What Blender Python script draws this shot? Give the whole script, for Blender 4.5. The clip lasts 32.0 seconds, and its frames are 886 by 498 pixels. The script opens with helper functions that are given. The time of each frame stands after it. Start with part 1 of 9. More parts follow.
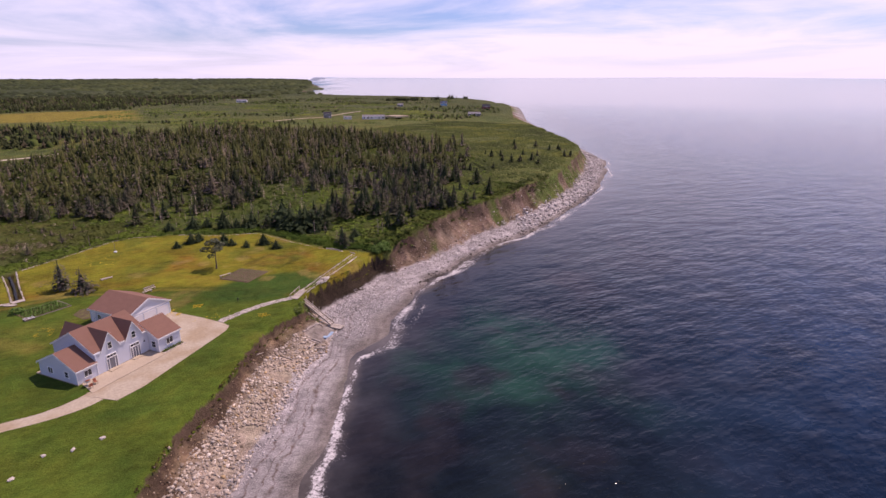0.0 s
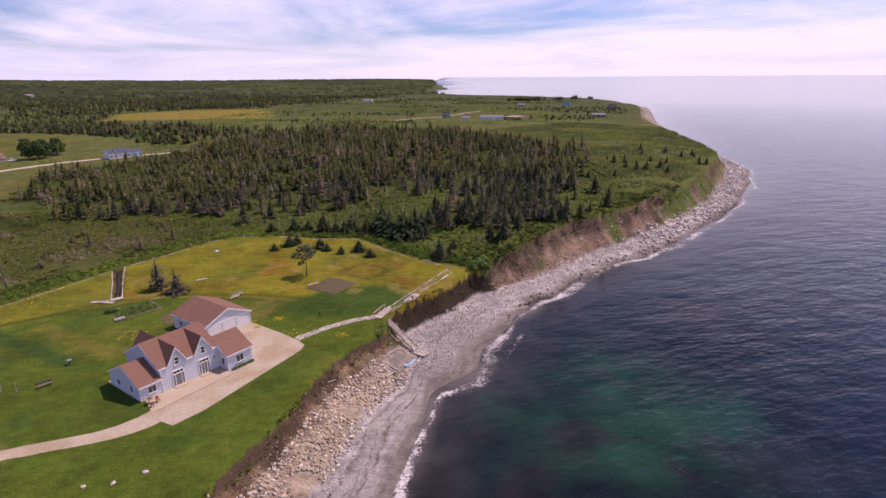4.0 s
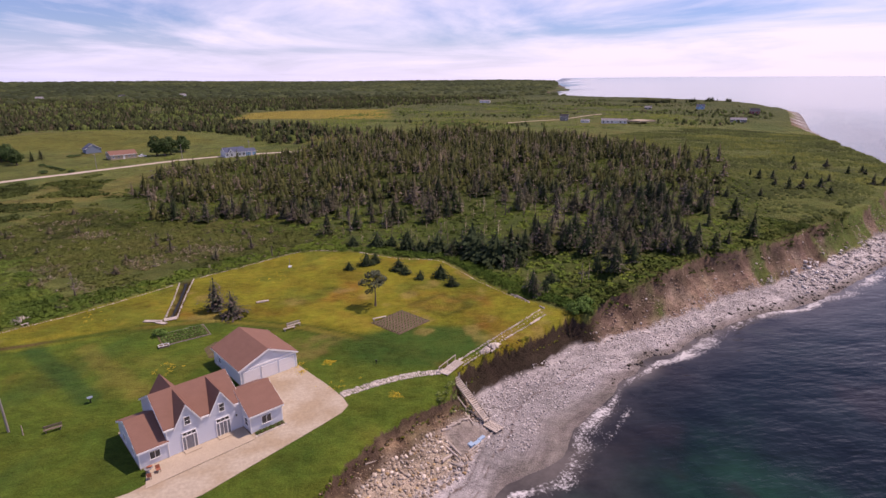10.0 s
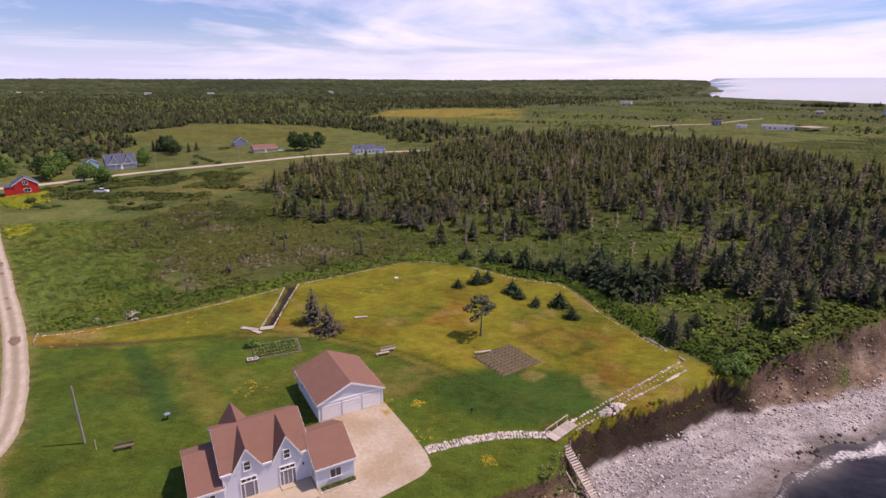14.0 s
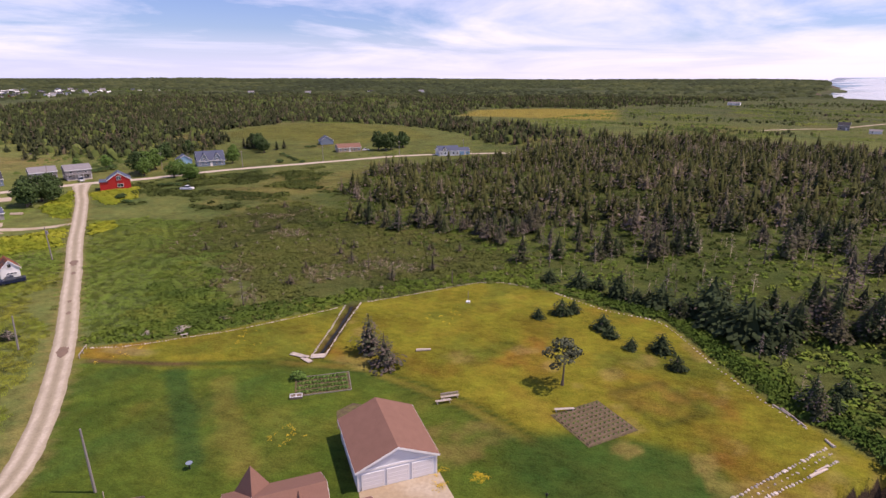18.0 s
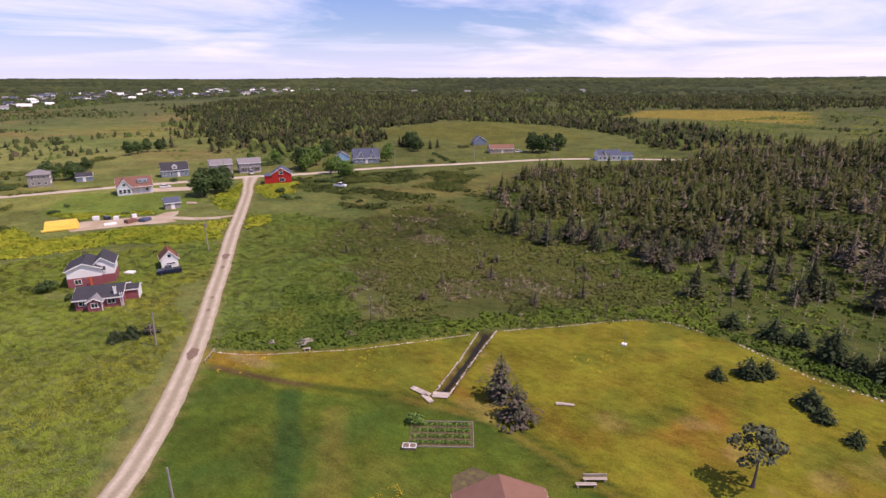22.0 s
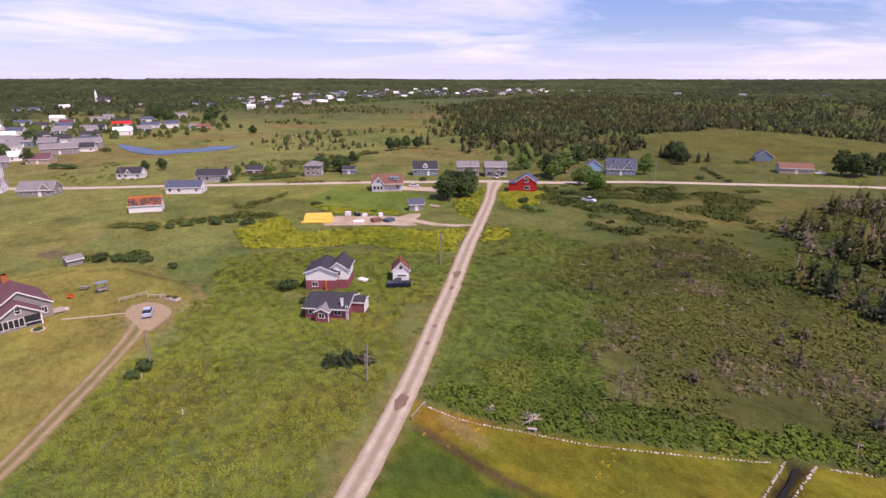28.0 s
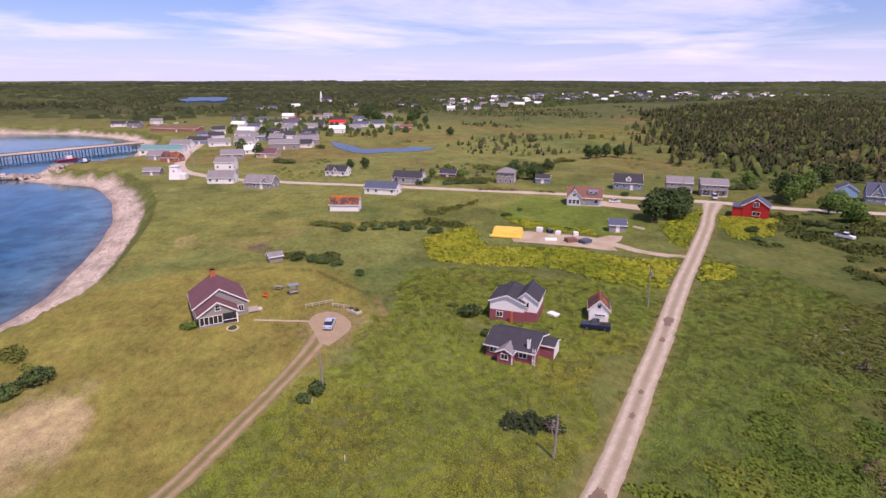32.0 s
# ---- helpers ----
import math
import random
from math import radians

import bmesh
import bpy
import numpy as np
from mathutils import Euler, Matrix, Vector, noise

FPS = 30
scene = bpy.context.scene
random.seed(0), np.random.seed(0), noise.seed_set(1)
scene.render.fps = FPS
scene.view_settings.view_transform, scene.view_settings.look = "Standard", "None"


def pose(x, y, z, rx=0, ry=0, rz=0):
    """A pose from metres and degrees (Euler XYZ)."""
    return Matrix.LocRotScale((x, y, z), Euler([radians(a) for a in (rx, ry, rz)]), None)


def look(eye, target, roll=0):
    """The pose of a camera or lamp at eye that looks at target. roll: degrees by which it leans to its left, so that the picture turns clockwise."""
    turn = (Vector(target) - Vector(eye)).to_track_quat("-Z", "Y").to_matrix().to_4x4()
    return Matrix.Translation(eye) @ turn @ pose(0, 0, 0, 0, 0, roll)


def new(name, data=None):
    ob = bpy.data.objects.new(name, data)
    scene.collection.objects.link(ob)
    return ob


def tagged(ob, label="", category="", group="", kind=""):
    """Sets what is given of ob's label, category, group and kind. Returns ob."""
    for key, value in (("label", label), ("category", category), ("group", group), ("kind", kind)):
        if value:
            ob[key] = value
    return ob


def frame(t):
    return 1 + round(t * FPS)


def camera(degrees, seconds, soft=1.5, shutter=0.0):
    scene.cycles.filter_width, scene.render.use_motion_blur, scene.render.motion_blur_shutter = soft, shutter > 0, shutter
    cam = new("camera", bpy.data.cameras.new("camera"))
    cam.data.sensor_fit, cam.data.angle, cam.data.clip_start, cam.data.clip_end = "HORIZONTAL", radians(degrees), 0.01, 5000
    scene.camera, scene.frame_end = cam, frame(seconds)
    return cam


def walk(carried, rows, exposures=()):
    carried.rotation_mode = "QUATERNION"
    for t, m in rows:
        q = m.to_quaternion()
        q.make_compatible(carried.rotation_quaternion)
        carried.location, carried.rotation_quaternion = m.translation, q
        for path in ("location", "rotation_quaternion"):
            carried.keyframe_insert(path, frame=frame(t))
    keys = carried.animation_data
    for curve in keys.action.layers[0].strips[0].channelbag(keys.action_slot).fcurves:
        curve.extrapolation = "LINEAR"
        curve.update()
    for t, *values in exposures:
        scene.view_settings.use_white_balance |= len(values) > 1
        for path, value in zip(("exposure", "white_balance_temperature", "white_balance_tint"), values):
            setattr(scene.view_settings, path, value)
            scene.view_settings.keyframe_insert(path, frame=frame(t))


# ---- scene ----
cam = camera(76.81, 32.0)
PATH = [  # seconds, place, tilt, lean, turn
    (0.0, -26.13, -44.36, 46.58, 73.02, 0.14, -34.23),
    (0.5, -24.61, -43.00, 46.49, 73.01, 0.12, -32.35),
    (1.0, -23.10, -41.59, 46.48, 72.99, 0.11, -30.68),
    (1.5, -21.75, -40.37, 46.45, 72.98, 0.07, -29.11),
    (2.0, -20.40, -38.82, 46.42, 72.96, 0.12, -27.57),
    (2.5, -19.12, -37.34, 46.41, 72.95, 0.12, -26.04),
    (3.0, -17.81, -35.57, 46.39, 72.94, 0.08, -24.45),
    (3.5, -16.62, -33.76, 46.30, 72.94, 0.03, -22.92),
    (5.5, -11.67, -27.89, 45.93, 73.14, -0.38, -21.26),
    (6.0, -10.57, -25.90, 45.78, 73.17, -0.30, -21.11),
    (6.5, -9.53, -24.15, 45.68, 73.19, -0.30, -20.43),
    (7.0, -8.43, -22.20, 45.59, 73.18, -0.31, -19.13),
    (7.5, -7.45, -20.44, 45.58, 73.15, -0.35, -18.19),
    (8.0, -6.37, -18.56, 45.67, 73.10, -0.34, -17.17),
    (8.5, -5.63, -16.91, 45.81, 73.11, -0.31, -15.49),
    (9.0, -4.67, -15.00, 45.91, 73.12, -0.31, -13.52),
    (9.5, -3.85, -13.31, 46.06, 73.11, -0.26, -11.85),
    (10.0, -3.12, -11.40, 46.09, 73.12, -0.20, -10.10),
    (10.5, -2.43, -9.51, 46.09, 73.10, -0.21, -8.39),
    (11.0, -1.78, -7.71, 46.03, 73.10, -0.12, -6.64),
    (11.5, -1.25, -5.82, 45.95, 73.12, -0.12, -4.98),
    (12.0, -0.80, -3.81, 45.88, 73.09, -0.03, -3.34),
    (12.5, -0.36, -2.02, 45.92, 73.08, -0.00, -1.68),
    (13.0, 0.00, 0.00, 45.92, 73.06, -0.03, 0.02),
    (13.5, 0.20, 2.04, 45.91, 73.08, 0.06, 1.61),
    (14.0, 0.37, 3.99, 46.05, 73.05, 0.11, 3.24),
    (14.5, 0.46, 6.01, 46.10, 73.04, 0.09, 4.03),
    (16.5, 0.78, 14.15, 46.35, 72.83, 0.04, 6.48),
    (17.0, 0.79, 16.31, 46.25, 72.86, -0.05, 8.81),
    (17.5, 0.53, 18.50, 46.05, 72.88, -0.05, 10.62),
    (18.0, 0.09, 20.49, 45.79, 72.96, 0.13, 12.18),
    (18.5, -0.14, 22.50, 45.60, 72.99, 0.05, 13.79),
    (19.0, -0.66, 24.44, 45.46, 72.96, 0.10, 15.28),
    (19.5, -1.05, 26.15, 45.35, 72.95, 0.08, 16.82),
    (20.0, -1.72, 28.11, 45.26, 72.93, 0.08, 18.26),
    (20.5, -2.33, 30.15, 45.20, 72.91, 0.07, 20.19),
    (21.0, -3.00, 32.02, 45.19, 72.90, 0.04, 22.31),
    (21.5, -3.50, 33.99, 45.24, 72.90, -0.12, 24.89),
    (22.0, -4.47, 35.82, 45.37, 72.89, -0.17, 27.87),
    (22.5, -5.47, 37.63, 45.52, 72.89, -0.23, 30.73),
    (23.0, -6.58, 39.23, 45.67, 72.89, -0.20, 32.54),
    (23.5, -7.79, 40.82, 45.85, 72.88, -0.21, 34.25),
    (24.0, -9.10, 42.53, 45.82, 72.91, -0.19, 36.01),
    (24.5, -10.50, 44.15, 45.85, 72.94, -0.18, 37.83),
    (25.0, -11.91, 45.63, 45.78, 72.96, -0.16, 39.63),
    (25.5, -13.40, 47.01, 45.71, 72.95, -0.15, 41.74),
    (27.5, -20.49, 52.23, 45.36, 73.01, 0.01, 50.25),
    (28.0, -22.39, 53.26, 45.42, 73.00, 0.08, 52.43),
    (28.5, -24.50, 54.24, 45.44, 73.00, 0.17, 54.59),
    (29.0, -26.56, 55.16, 45.66, 73.00, 0.30, 56.97),
    (29.5, -28.10, 56.01, 45.91, 73.04, 0.23, 59.43),
    (30.0, -30.17, 56.70, 45.97, 73.05, 0.25, 61.76),
    (30.5, -32.08, 57.39, 45.95, 73.10, 0.15, 64.10),
    (31.0, -34.15, 57.95, 45.89, 73.13, 0.15, 66.36),
    (31.5, -36.44, 58.48, 45.91, 73.15, 0.21, 68.82),
    (32.0, -38.50, 58.89, 45.98, 73.17, 0.09, 71.64),
]
walk(cam, [(t, pose(x, y, z, 0, 0, turn) @ pose(0, 0, 0, tilt) @ pose(0, 0, 0, 0, 0, lean)) for t, x, y, z, tilt, lean, turn in PATH], exposures=[(0, -0.17, 6550, 42), (7, -0.17, 6550, 40), (12, -0.11, 6540, 38), (19, 0.02, 6520, 34), (28, 0.0, 6420, 42), (32, -0.06, 6360, 43)])

# ---------------------------------------------------------------- sky, sun
SUN = Vector((0.50, 0.10, 0.86)).normalized()
world = bpy.data.worlds.new("sky")
scene.world = world
world.use_nodes = True
wn, wl = world.node_tree.nodes, world.node_tree.links
bg = wn["Background"]
bg.inputs["Strength"].default_value = 0.085
sky = wn.new("ShaderNodeTexSky")
sky.sky_type = "NISHITA"
sky.sun_disc = False
sky.sun_elevation = math.asin(SUN.z)
sky.sun_rotation = math.atan2(SUN.x, SUN.y)
sky.air_density, sky.dust_density, sky.ozone_density = 1.1, 0.05, 4.0
tc = wn.new("ShaderNodeTexCoord")
sep = wn.new("ShaderNodeSeparateXYZ")
wl.new(tc.outputs["Generated"], sep.inputs[0])


def wmath(op, a, b):
    n = wn.new("ShaderNodeMath")
    n.operation = op
    for i, v in enumerate((a, b)):
        if isinstance(v, (int, float)):
            n.inputs[i].default_value = v
        else:
            wl.new(v, n.inputs[i])
    return n.outputs[0]


up = wmath("ADD", wmath("MAXIMUM", sep.outputs["Z"], 0.0), 0.07)
com = wn.new("ShaderNodeCombineXYZ")
wl.new(wmath("DIVIDE", sep.outputs["X"], up), com.inputs[0])
wl.new(wmath("MULTIPLY", wmath("DIVIDE", sep.outputs["Y"], up), 0.8), com.inputs[1])
cn = wn.new("ShaderNodeTexNoise")
cn.inputs["Scale"].default_value, cn.inputs["Detail"].default_value, cn.inputs["Roughness"].default_value = 0.34, 9, 0.58
cn.inputs["Distortion"].default_value = 0.5
wl.new(com.outputs[0], cn.inputs["Vector"])
cr = wn.new("ShaderNodeValToRGB")
cr.color_ramp.elements[0].position, cr.color_ramp.elements[1].position = 0.40, 0.61
wl.new(wmath("ADD", cn.outputs["Fac"], wmath("MULTIPLY", sep.outputs["X"], 0.10)), cr.inputs[0])
cm = wn.new("ShaderNodeMix")
cm.data_type = "RGBA"
thin = wn.new("ShaderNodeMapRange")
thin.inputs["From Min"].default_value, thin.inputs["From Max"].default_value = 0.2, 0.6
thin.inputs["To Min"].default_value, thin.inputs["To Max"].default_value = 0.88, 0.22
wl.new(sep.outputs["Z"], thin.inputs["Value"])
wl.new(wmath("MULTIPLY", cr.outputs["Color"], thin.outputs[0]), cm.inputs["Factor"])
tone = wn.new("ShaderNodeVectorMath")
tone.operation = "MULTIPLY"
tone.inputs[1].default_value = (0.98, 1.12, 1.42)
wl.new(sky.outputs[0], tone.inputs[0])
wl.new(tone.outputs[0], cm.inputs[6])
cm.inputs[7].default_value = (13.0, 13.1, 13.9, 1)
hz = wn.new("ShaderNodeMix")
hz.data_type = "RGBA"
hm = wn.new("ShaderNodeMapRange")
hm.inputs["From Min"].default_value, hm.inputs["From Max"].default_value = 0.0, 0.075
hm.inputs["To Min"].default_value, hm.inputs["To Max"].default_value = 0.85, 0.0
wl.new(sep.outputs["Z"], hm.inputs["Value"])
wl.new(hm.outputs[0], hz.inputs["Factor"])
wl.new(cm.outputs[2], hz.inputs[6])
side = wn.new("ShaderNodeMapRange")
side.inputs["From Min"].default_value, side.inputs["From Max"].default_value = -0.7, 0.5
wl.new(sep.outputs["X"], side.inputs["Value"])
pale = wn.new("ShaderNodeMix")
pale.data_type = "RGBA"
wl.new(side.outputs[0], pale.inputs["Factor"])
pale.inputs[6].default_value, pale.inputs[7].default_value = (8.4, 9.5, 12.6, 1), (11.6, 11.8, 12.9, 1)
wl.new(pale.outputs[2], hz.inputs[7])
wl.new(hz.outputs[2], bg.inputs["Color"])

sun = new("sun", bpy.data.lights.new("sun", "SUN"))
sun.data.energy, sun.data.angle, sun.data.color = 4.65, radians(0.53), (1.0, 0.895, 0.69)
sun.matrix_world = look(SUN * 100, (0, 0, 0))


# ---------------------------------------------------------------- materials
def material(name, colour, rough=0.8, metal=0.0, vary=0.25, scale=1.5, fine=12.0, bump=0.3, bump_scale=None, tint=None, spec=0.3, rand=0.0, island=0.0, attr=None, soft=0.0, stretch=None):
    """A surface with two scales of variation, relief, and where told a per-object or per-piece shift."""
    m = bpy.data.materials.new(name)
    m.use_nodes = True
    n, l = m.node_tree.nodes, m.node_tree.links
    p = n["Principled BSDF"]
    p.inputs["Roughness"].default_value, p.inputs["Metallic"].default_value = rough, metal
    p.inputs["Specular IOR Level"].default_value = spec
    geo = n.new("ShaderNodeTexCoord")
    vec = geo.outputs["Object"]
    if stretch:
        mp = n.new("ShaderNodeMapping")
        mp.inputs["Scale"].default_value = stretch
        l.new(vec, mp.inputs["Vector"])
        vec = mp.outputs[0]
    big, small = n.new("ShaderNodeTexNoise"), n.new("ShaderNodeTexNoise")
    for t, s in ((big, scale), (small, fine)):
        t.inputs["Scale"].default_value, t.inputs["Detail"].default_value = s, 5
        l.new(vec, t.inputs["Vector"])
    if attr:
        a = n.new("ShaderNodeAttribute")
        a.attribute_name = attr
        base = a.outputs["Color"]
    else:
        a = n.new("ShaderNodeRGB")
        a.outputs[0].default_value = (*colour, 1)
        base = a.outputs[0]
    if tint:
        mx = n.new("ShaderNodeMix")
        mx.data_type = "RGBA"
        rp = n.new("ShaderNodeValToRGB")
        rp.color_ramp.elements[0].position, rp.color_ramp.elements[1].position = 0.42, 0.62
        l.new(big.outputs["Fac"], rp.inputs[0])
        l.new(rp.outputs["Color"], mx.inputs["Factor"])
        l.new(base, mx.inputs[6])
        mx.inputs[7].default_value = (*tint, 1)
        base = mx.outputs[2]

    def mth(op, x, y):
        k = n.new("ShaderNodeMath")
        k.operation = op
        for i, v in enumerate((x, y)):
            if isinstance(v, (int, float)):
                k.inputs[i].default_value = v
            else:
                l.new(v, k.inputs[i])
        return k.outputs[0]

    f = mth("ADD", mth("MULTIPLY", mth("SUBTRACT", big.outputs["Fac"], 0.5), 2 * vary), mth("MULTIPLY", mth("SUBTRACT", small.outputs["Fac"], 0.5), 2.4 * vary))
    f = mth("ADD", f, 1.0)
    if rand:
        o = n.new("ShaderNodeObjectInfo")
        f = mth("MULTIPLY", f, mth("ADD", mth("MULTIPLY", o.outputs["Random"], 2 * rand), 1 - rand))
    if island:
        g = n.new("ShaderNodeNewGeometry")
        f = mth("MULTIPLY", f, mth("ADD", mth("MULTIPLY", g.outputs["Random Per Island"], 2 * island), 1 - island))
    vm = n.new("ShaderNodeVectorMath")
    vm.operation = "SCALE"
    l.new(base, vm.inputs[0])
    l.new(f, vm.inputs["Scale"])
    l.new(vm.outputs[0], p.inputs["Base Color"])
    lean = None
    if soft:
        # leaves and blades spread their light like a canopy that faces up
        ge, sc, ad, no = n.new("ShaderNodeNewGeometry"), n.new("ShaderNodeVectorMath"), n.new("ShaderNodeVectorMath"), n.new("ShaderNodeVectorMath")
        sc.operation, ad.operation, no.operation = "SCALE", "ADD", "NORMALIZE"
        sc.inputs["Scale"].default_value = 1 - soft
        ad.inputs[1].default_value = (0, 0, soft)
        l.new(ge.outputs["Normal"], sc.inputs[0])
        l.new(sc.outputs[0], ad.inputs[0])
        l.new(ad.outputs[0], no.inputs[0])
        lean = no.outputs[0]
        l.new(lean, p.inputs["Normal"])
    if bump:
        b = n.new("ShaderNodeBump")
        if lean is not None:
            l.new(lean, b.inputs["Normal"])
        b.inputs["Strength"].default_value = bump
        b.inputs["Distance"].default_value = 0.1 if bump_scale is None else bump_scale
        l.new(small.outputs["Fac"], b.inputs["Height"])
        l.new(b.outputs[0], p.inputs["Normal"])
    return m


def ground_material():
    m = bpy.data.materials.new("turf and shore")
    m.use_nodes = True
    n, l = m.node_tree.nodes, m.node_tree.links
    p = n["Principled BSDF"]
    p.inputs["Roughness"].default_value, p.inputs["Specular IOR Level"].default_value = 0.95, 0.06
    geo = n.new("ShaderNodeTexCoord")
    at = n.new("ShaderNodeAttribute")
    at.attribute_name = "tint"

    def tex(s, d, rough=0.6, stretch=(1, 1, 1), turn=0):
        mp = n.new("ShaderNodeMapping")
        mp.inputs["Scale"].default_value, mp.inputs["Rotation"].default_value = stretch, (0, 0, radians(turn))
        l.new(geo.outputs["Object"], mp.inputs["Vector"])
        t = n.new("ShaderNodeTexNoise")
        t.inputs["Scale"].default_value, t.inputs["Detail"].default_value, t.inputs["Roughness"].default_value = s, d, rough
        l.new(mp.outputs[0], t.inputs["Vector"])
        return t

    def mth(op, x, y):
        k = n.new("ShaderNodeMath")
        k.operation = op
        for i, v in enumerate((x, y)):
            if isinstance(v, (int, float)):
                k.inputs[i].default_value = v
            else:
                l.new(v, k.inputs[i])
        return k.outputs[0]

    a, b, c = tex(0.07, 6, 0.7), tex(0.5, 6, 0.7, (1, 1.6, 1), 35), tex(3.2, 4, 0.7)

    def dev(t, k):
        return mth("MULTIPLY", mth("SUBTRACT", t.outputs["Fac"], 0.5), k)

    def attribute(name):
        k = n.new("ShaderNodeAttribute")
        k.attribute_name = name
        return k.outputs["Color" if name == "shore" else "Fac"]

    def blend(fac, x, y):
        k = n.new("ShaderNodeMix")
        k.data_type = "RGBA"
        l.new(fac, k.inputs["Factor"])
        l.new(x, k.inputs[6])
        if isinstance(y, tuple):
            k.inputs[7].default_value = (*y, 1)
        else:
            l.new(y, k.inputs[7])
        return k.outputs[2]

    def clamp(x):
        k = n.new("ShaderNodeClamp")
        l.new(x, k.inputs[0])
        return k.outputs[0]

    f = mth("ADD", mth("ADD", mth("ADD", dev(a, 1.5), dev(tex(0.21, 6, 0.75, (1, 1.4, 1), 20), 1.1)), dev(b, 1.35)), mth("ADD", dev(c, 1.3), 1.0))
    f = mth("MAXIMUM", f, 0.35)
    # the torn line where turf ends
    torn = mth("ADD", attribute("edge"), mth("ADD", dev(tex(0.9, 5, 0.7), 0.75), mth("ADD", dev(tex(4.0, 3, 0.6), 0.35), 0.15)))
    bare = clamp(mth("MULTIPLY", torn, 5.0))
    # drift lines and streaks that follow the shore
    sp = n.new("ShaderNodeSeparateXYZ")
    l.new(geo.outputs["Object"], sp.inputs[0])
    along = mth("ADD", mth("MULTIPLY", sp.outputs["X"], 0.06), mth("MULTIPLY", sp.outputs["Y"], 0.05))
    cb = n.new("ShaderNodeCombineXYZ")
    l.new(mth("MULTIPLY", attribute("run"), 0.9), cb.inputs[0])
    l.new(along, cb.inputs[1])
    st = n.new("ShaderNodeTexNoise")
    st.inputs["Scale"].default_value, st.inputs["Detail"].default_value, st.inputs["Roughness"].default_value = 1.0, 5, 0.65
    l.new(cb.outputs[0], st.inputs["Vector"])
    shore_colour = attribute("shore")
    streak = n.new("ShaderNodeVectorMath")
    streak.operation = "SCALE"
    l.new(shore_colour, streak.inputs[0])
    l.new(mth("ADD", dev(st, 1.1), 1.0), streak.inputs["Scale"])
    low = streak.outputs[0]
    wander, broken = tex(0.16, 4, 0.65), tex(0.8, 4, 0.7)
    for at_run, wide in ((2.6, 0.26), (4.4, 0.16), (5.6, 0.34)):
        off = mth("SUBTRACT", mth("ADD", attribute("run"), dev(wander, 4.2)), at_run)
        line = clamp(mth("SUBTRACT", 1.0, mth("DIVIDE", mth("ABSOLUTE", off, 0.0), wide)))
        line = mth("MULTIPLY", line, clamp(mth("MULTIPLY", mth("SUBTRACT", broken.outputs["Fac"], 0.40), 7.0)))
        low = blend(mth("MULTIPLY", mth("MULTIPLY", line, attribute("wrack")), 0.8), low, (0.085, 0.050, 0.034))
    vm = n.new("ShaderNodeVectorMath")
    vm.operation = "SCALE"
    l.new(blend(bare, at.outputs["Color"], low), vm.inputs[0])
    l.new(f, vm.inputs["Scale"])
    # a slow drift between greener and yellower growth
    hs = n.new("ShaderNodeHueSaturation")
    l.new(mth("ADD", dev(tex(0.16, 5, 0.7), 0.11), 0.5), hs.inputs["Hue"])
    l.new(vm.outputs[0], hs.inputs["Color"])
    l.new(hs.outputs[0], p.inputs["Base Color"])
    bp = n.new("ShaderNodeBump")
    bp.inputs["Strength"].default_value, bp.inputs["Distance"].default_value = 0.6, 0.35
    l.new(mth("ADD", mth("MULTIPLY", b.outputs["Fac"], 1.5), c.outputs["Fac"]), bp.inputs["Height"])
    l.new(bp.outputs[0], p.inputs["Normal"])
    return m


M = {}
M["ground"] = ground_material()
M["gravel"] = material("pale gravel", (0.44, 0.375, 0.285), 0.95, vary=0.24, scale=0.16, fine=2.2, bump=0.25, tint=(0.33, 0.26, 0.175), spec=0.1)
M["road"] = material("packed pale gravel", (0.50, 0.43, 0.35), 0.95, vary=0.14, scale=0.2, fine=2.0, bump=0.2, tint=(0.42, 0.36, 0.29), spec=0.1)
M["lane"] = material("rutted gravel", (0.4, 0.34, 0.27), 0.95, vary=0.2, scale=0.5, fine=3.0, bump=0.25, attr="tint", spec=0.1)
M["dirt"] = material("track dirt", (0.33, 0.255, 0.165), 0.95, vary=0.2, scale=0.5, fine=3.0, bump=0.3, tint=(0.33, 0.26, 0.17), spec=0.1)
M["concrete"] = material("patio concrete", (0.43, 0.355, 0.265), 0.85, vary=0.16, scale=0.3, fine=5.0, bump=0.1, spec=0.2)
M["soil"] = material("tilled soil", (0.11, 0.085, 0.055), 1.0, vary=0.3, scale=1.2, fine=6, bump=0.6, tint=(0.13, 0.12, 0.05), spec=0.05)
M["wet"] = material("dark ditch water", (0.016, 0.016, 0.012), 0.45, vary=0.3, scale=0.8, fine=3, bump=0.05, spec=0.2)
M["puddle"] = material("damp brown hollow", (0.19, 0.13, 0.09), 0.7, vary=0.2, scale=1, fine=5, bump=0.2)
M["shingle_brown"] = material("brown asphalt shingles", (0.215, 0.118, 0.088), 0.9, vary=0.12, scale=0.8, fine=7, bump=0.25, spec=0.15, stretch=(1, 1, 3))
M["shingle_red"] = material("rust red shingles", (0.20, 0.105, 0.082), 0.9, vary=0.16, scale=0.8, fine=7, bump=0.25, spec=0.15)
M["shingle_dark"] = material("charcoal shingles", (0.052, 0.052, 0.062), 0.9, vary=0.25, scale=0.6, fine=6, bump=0.25, spec=0.15)
M["shingle_blue"] = material("blue grey shingles", (0.085, 0.10, 0.15), 0.85, vary=0.18, scale=0.6, fine=6, bump=0.2, spec=0.15)
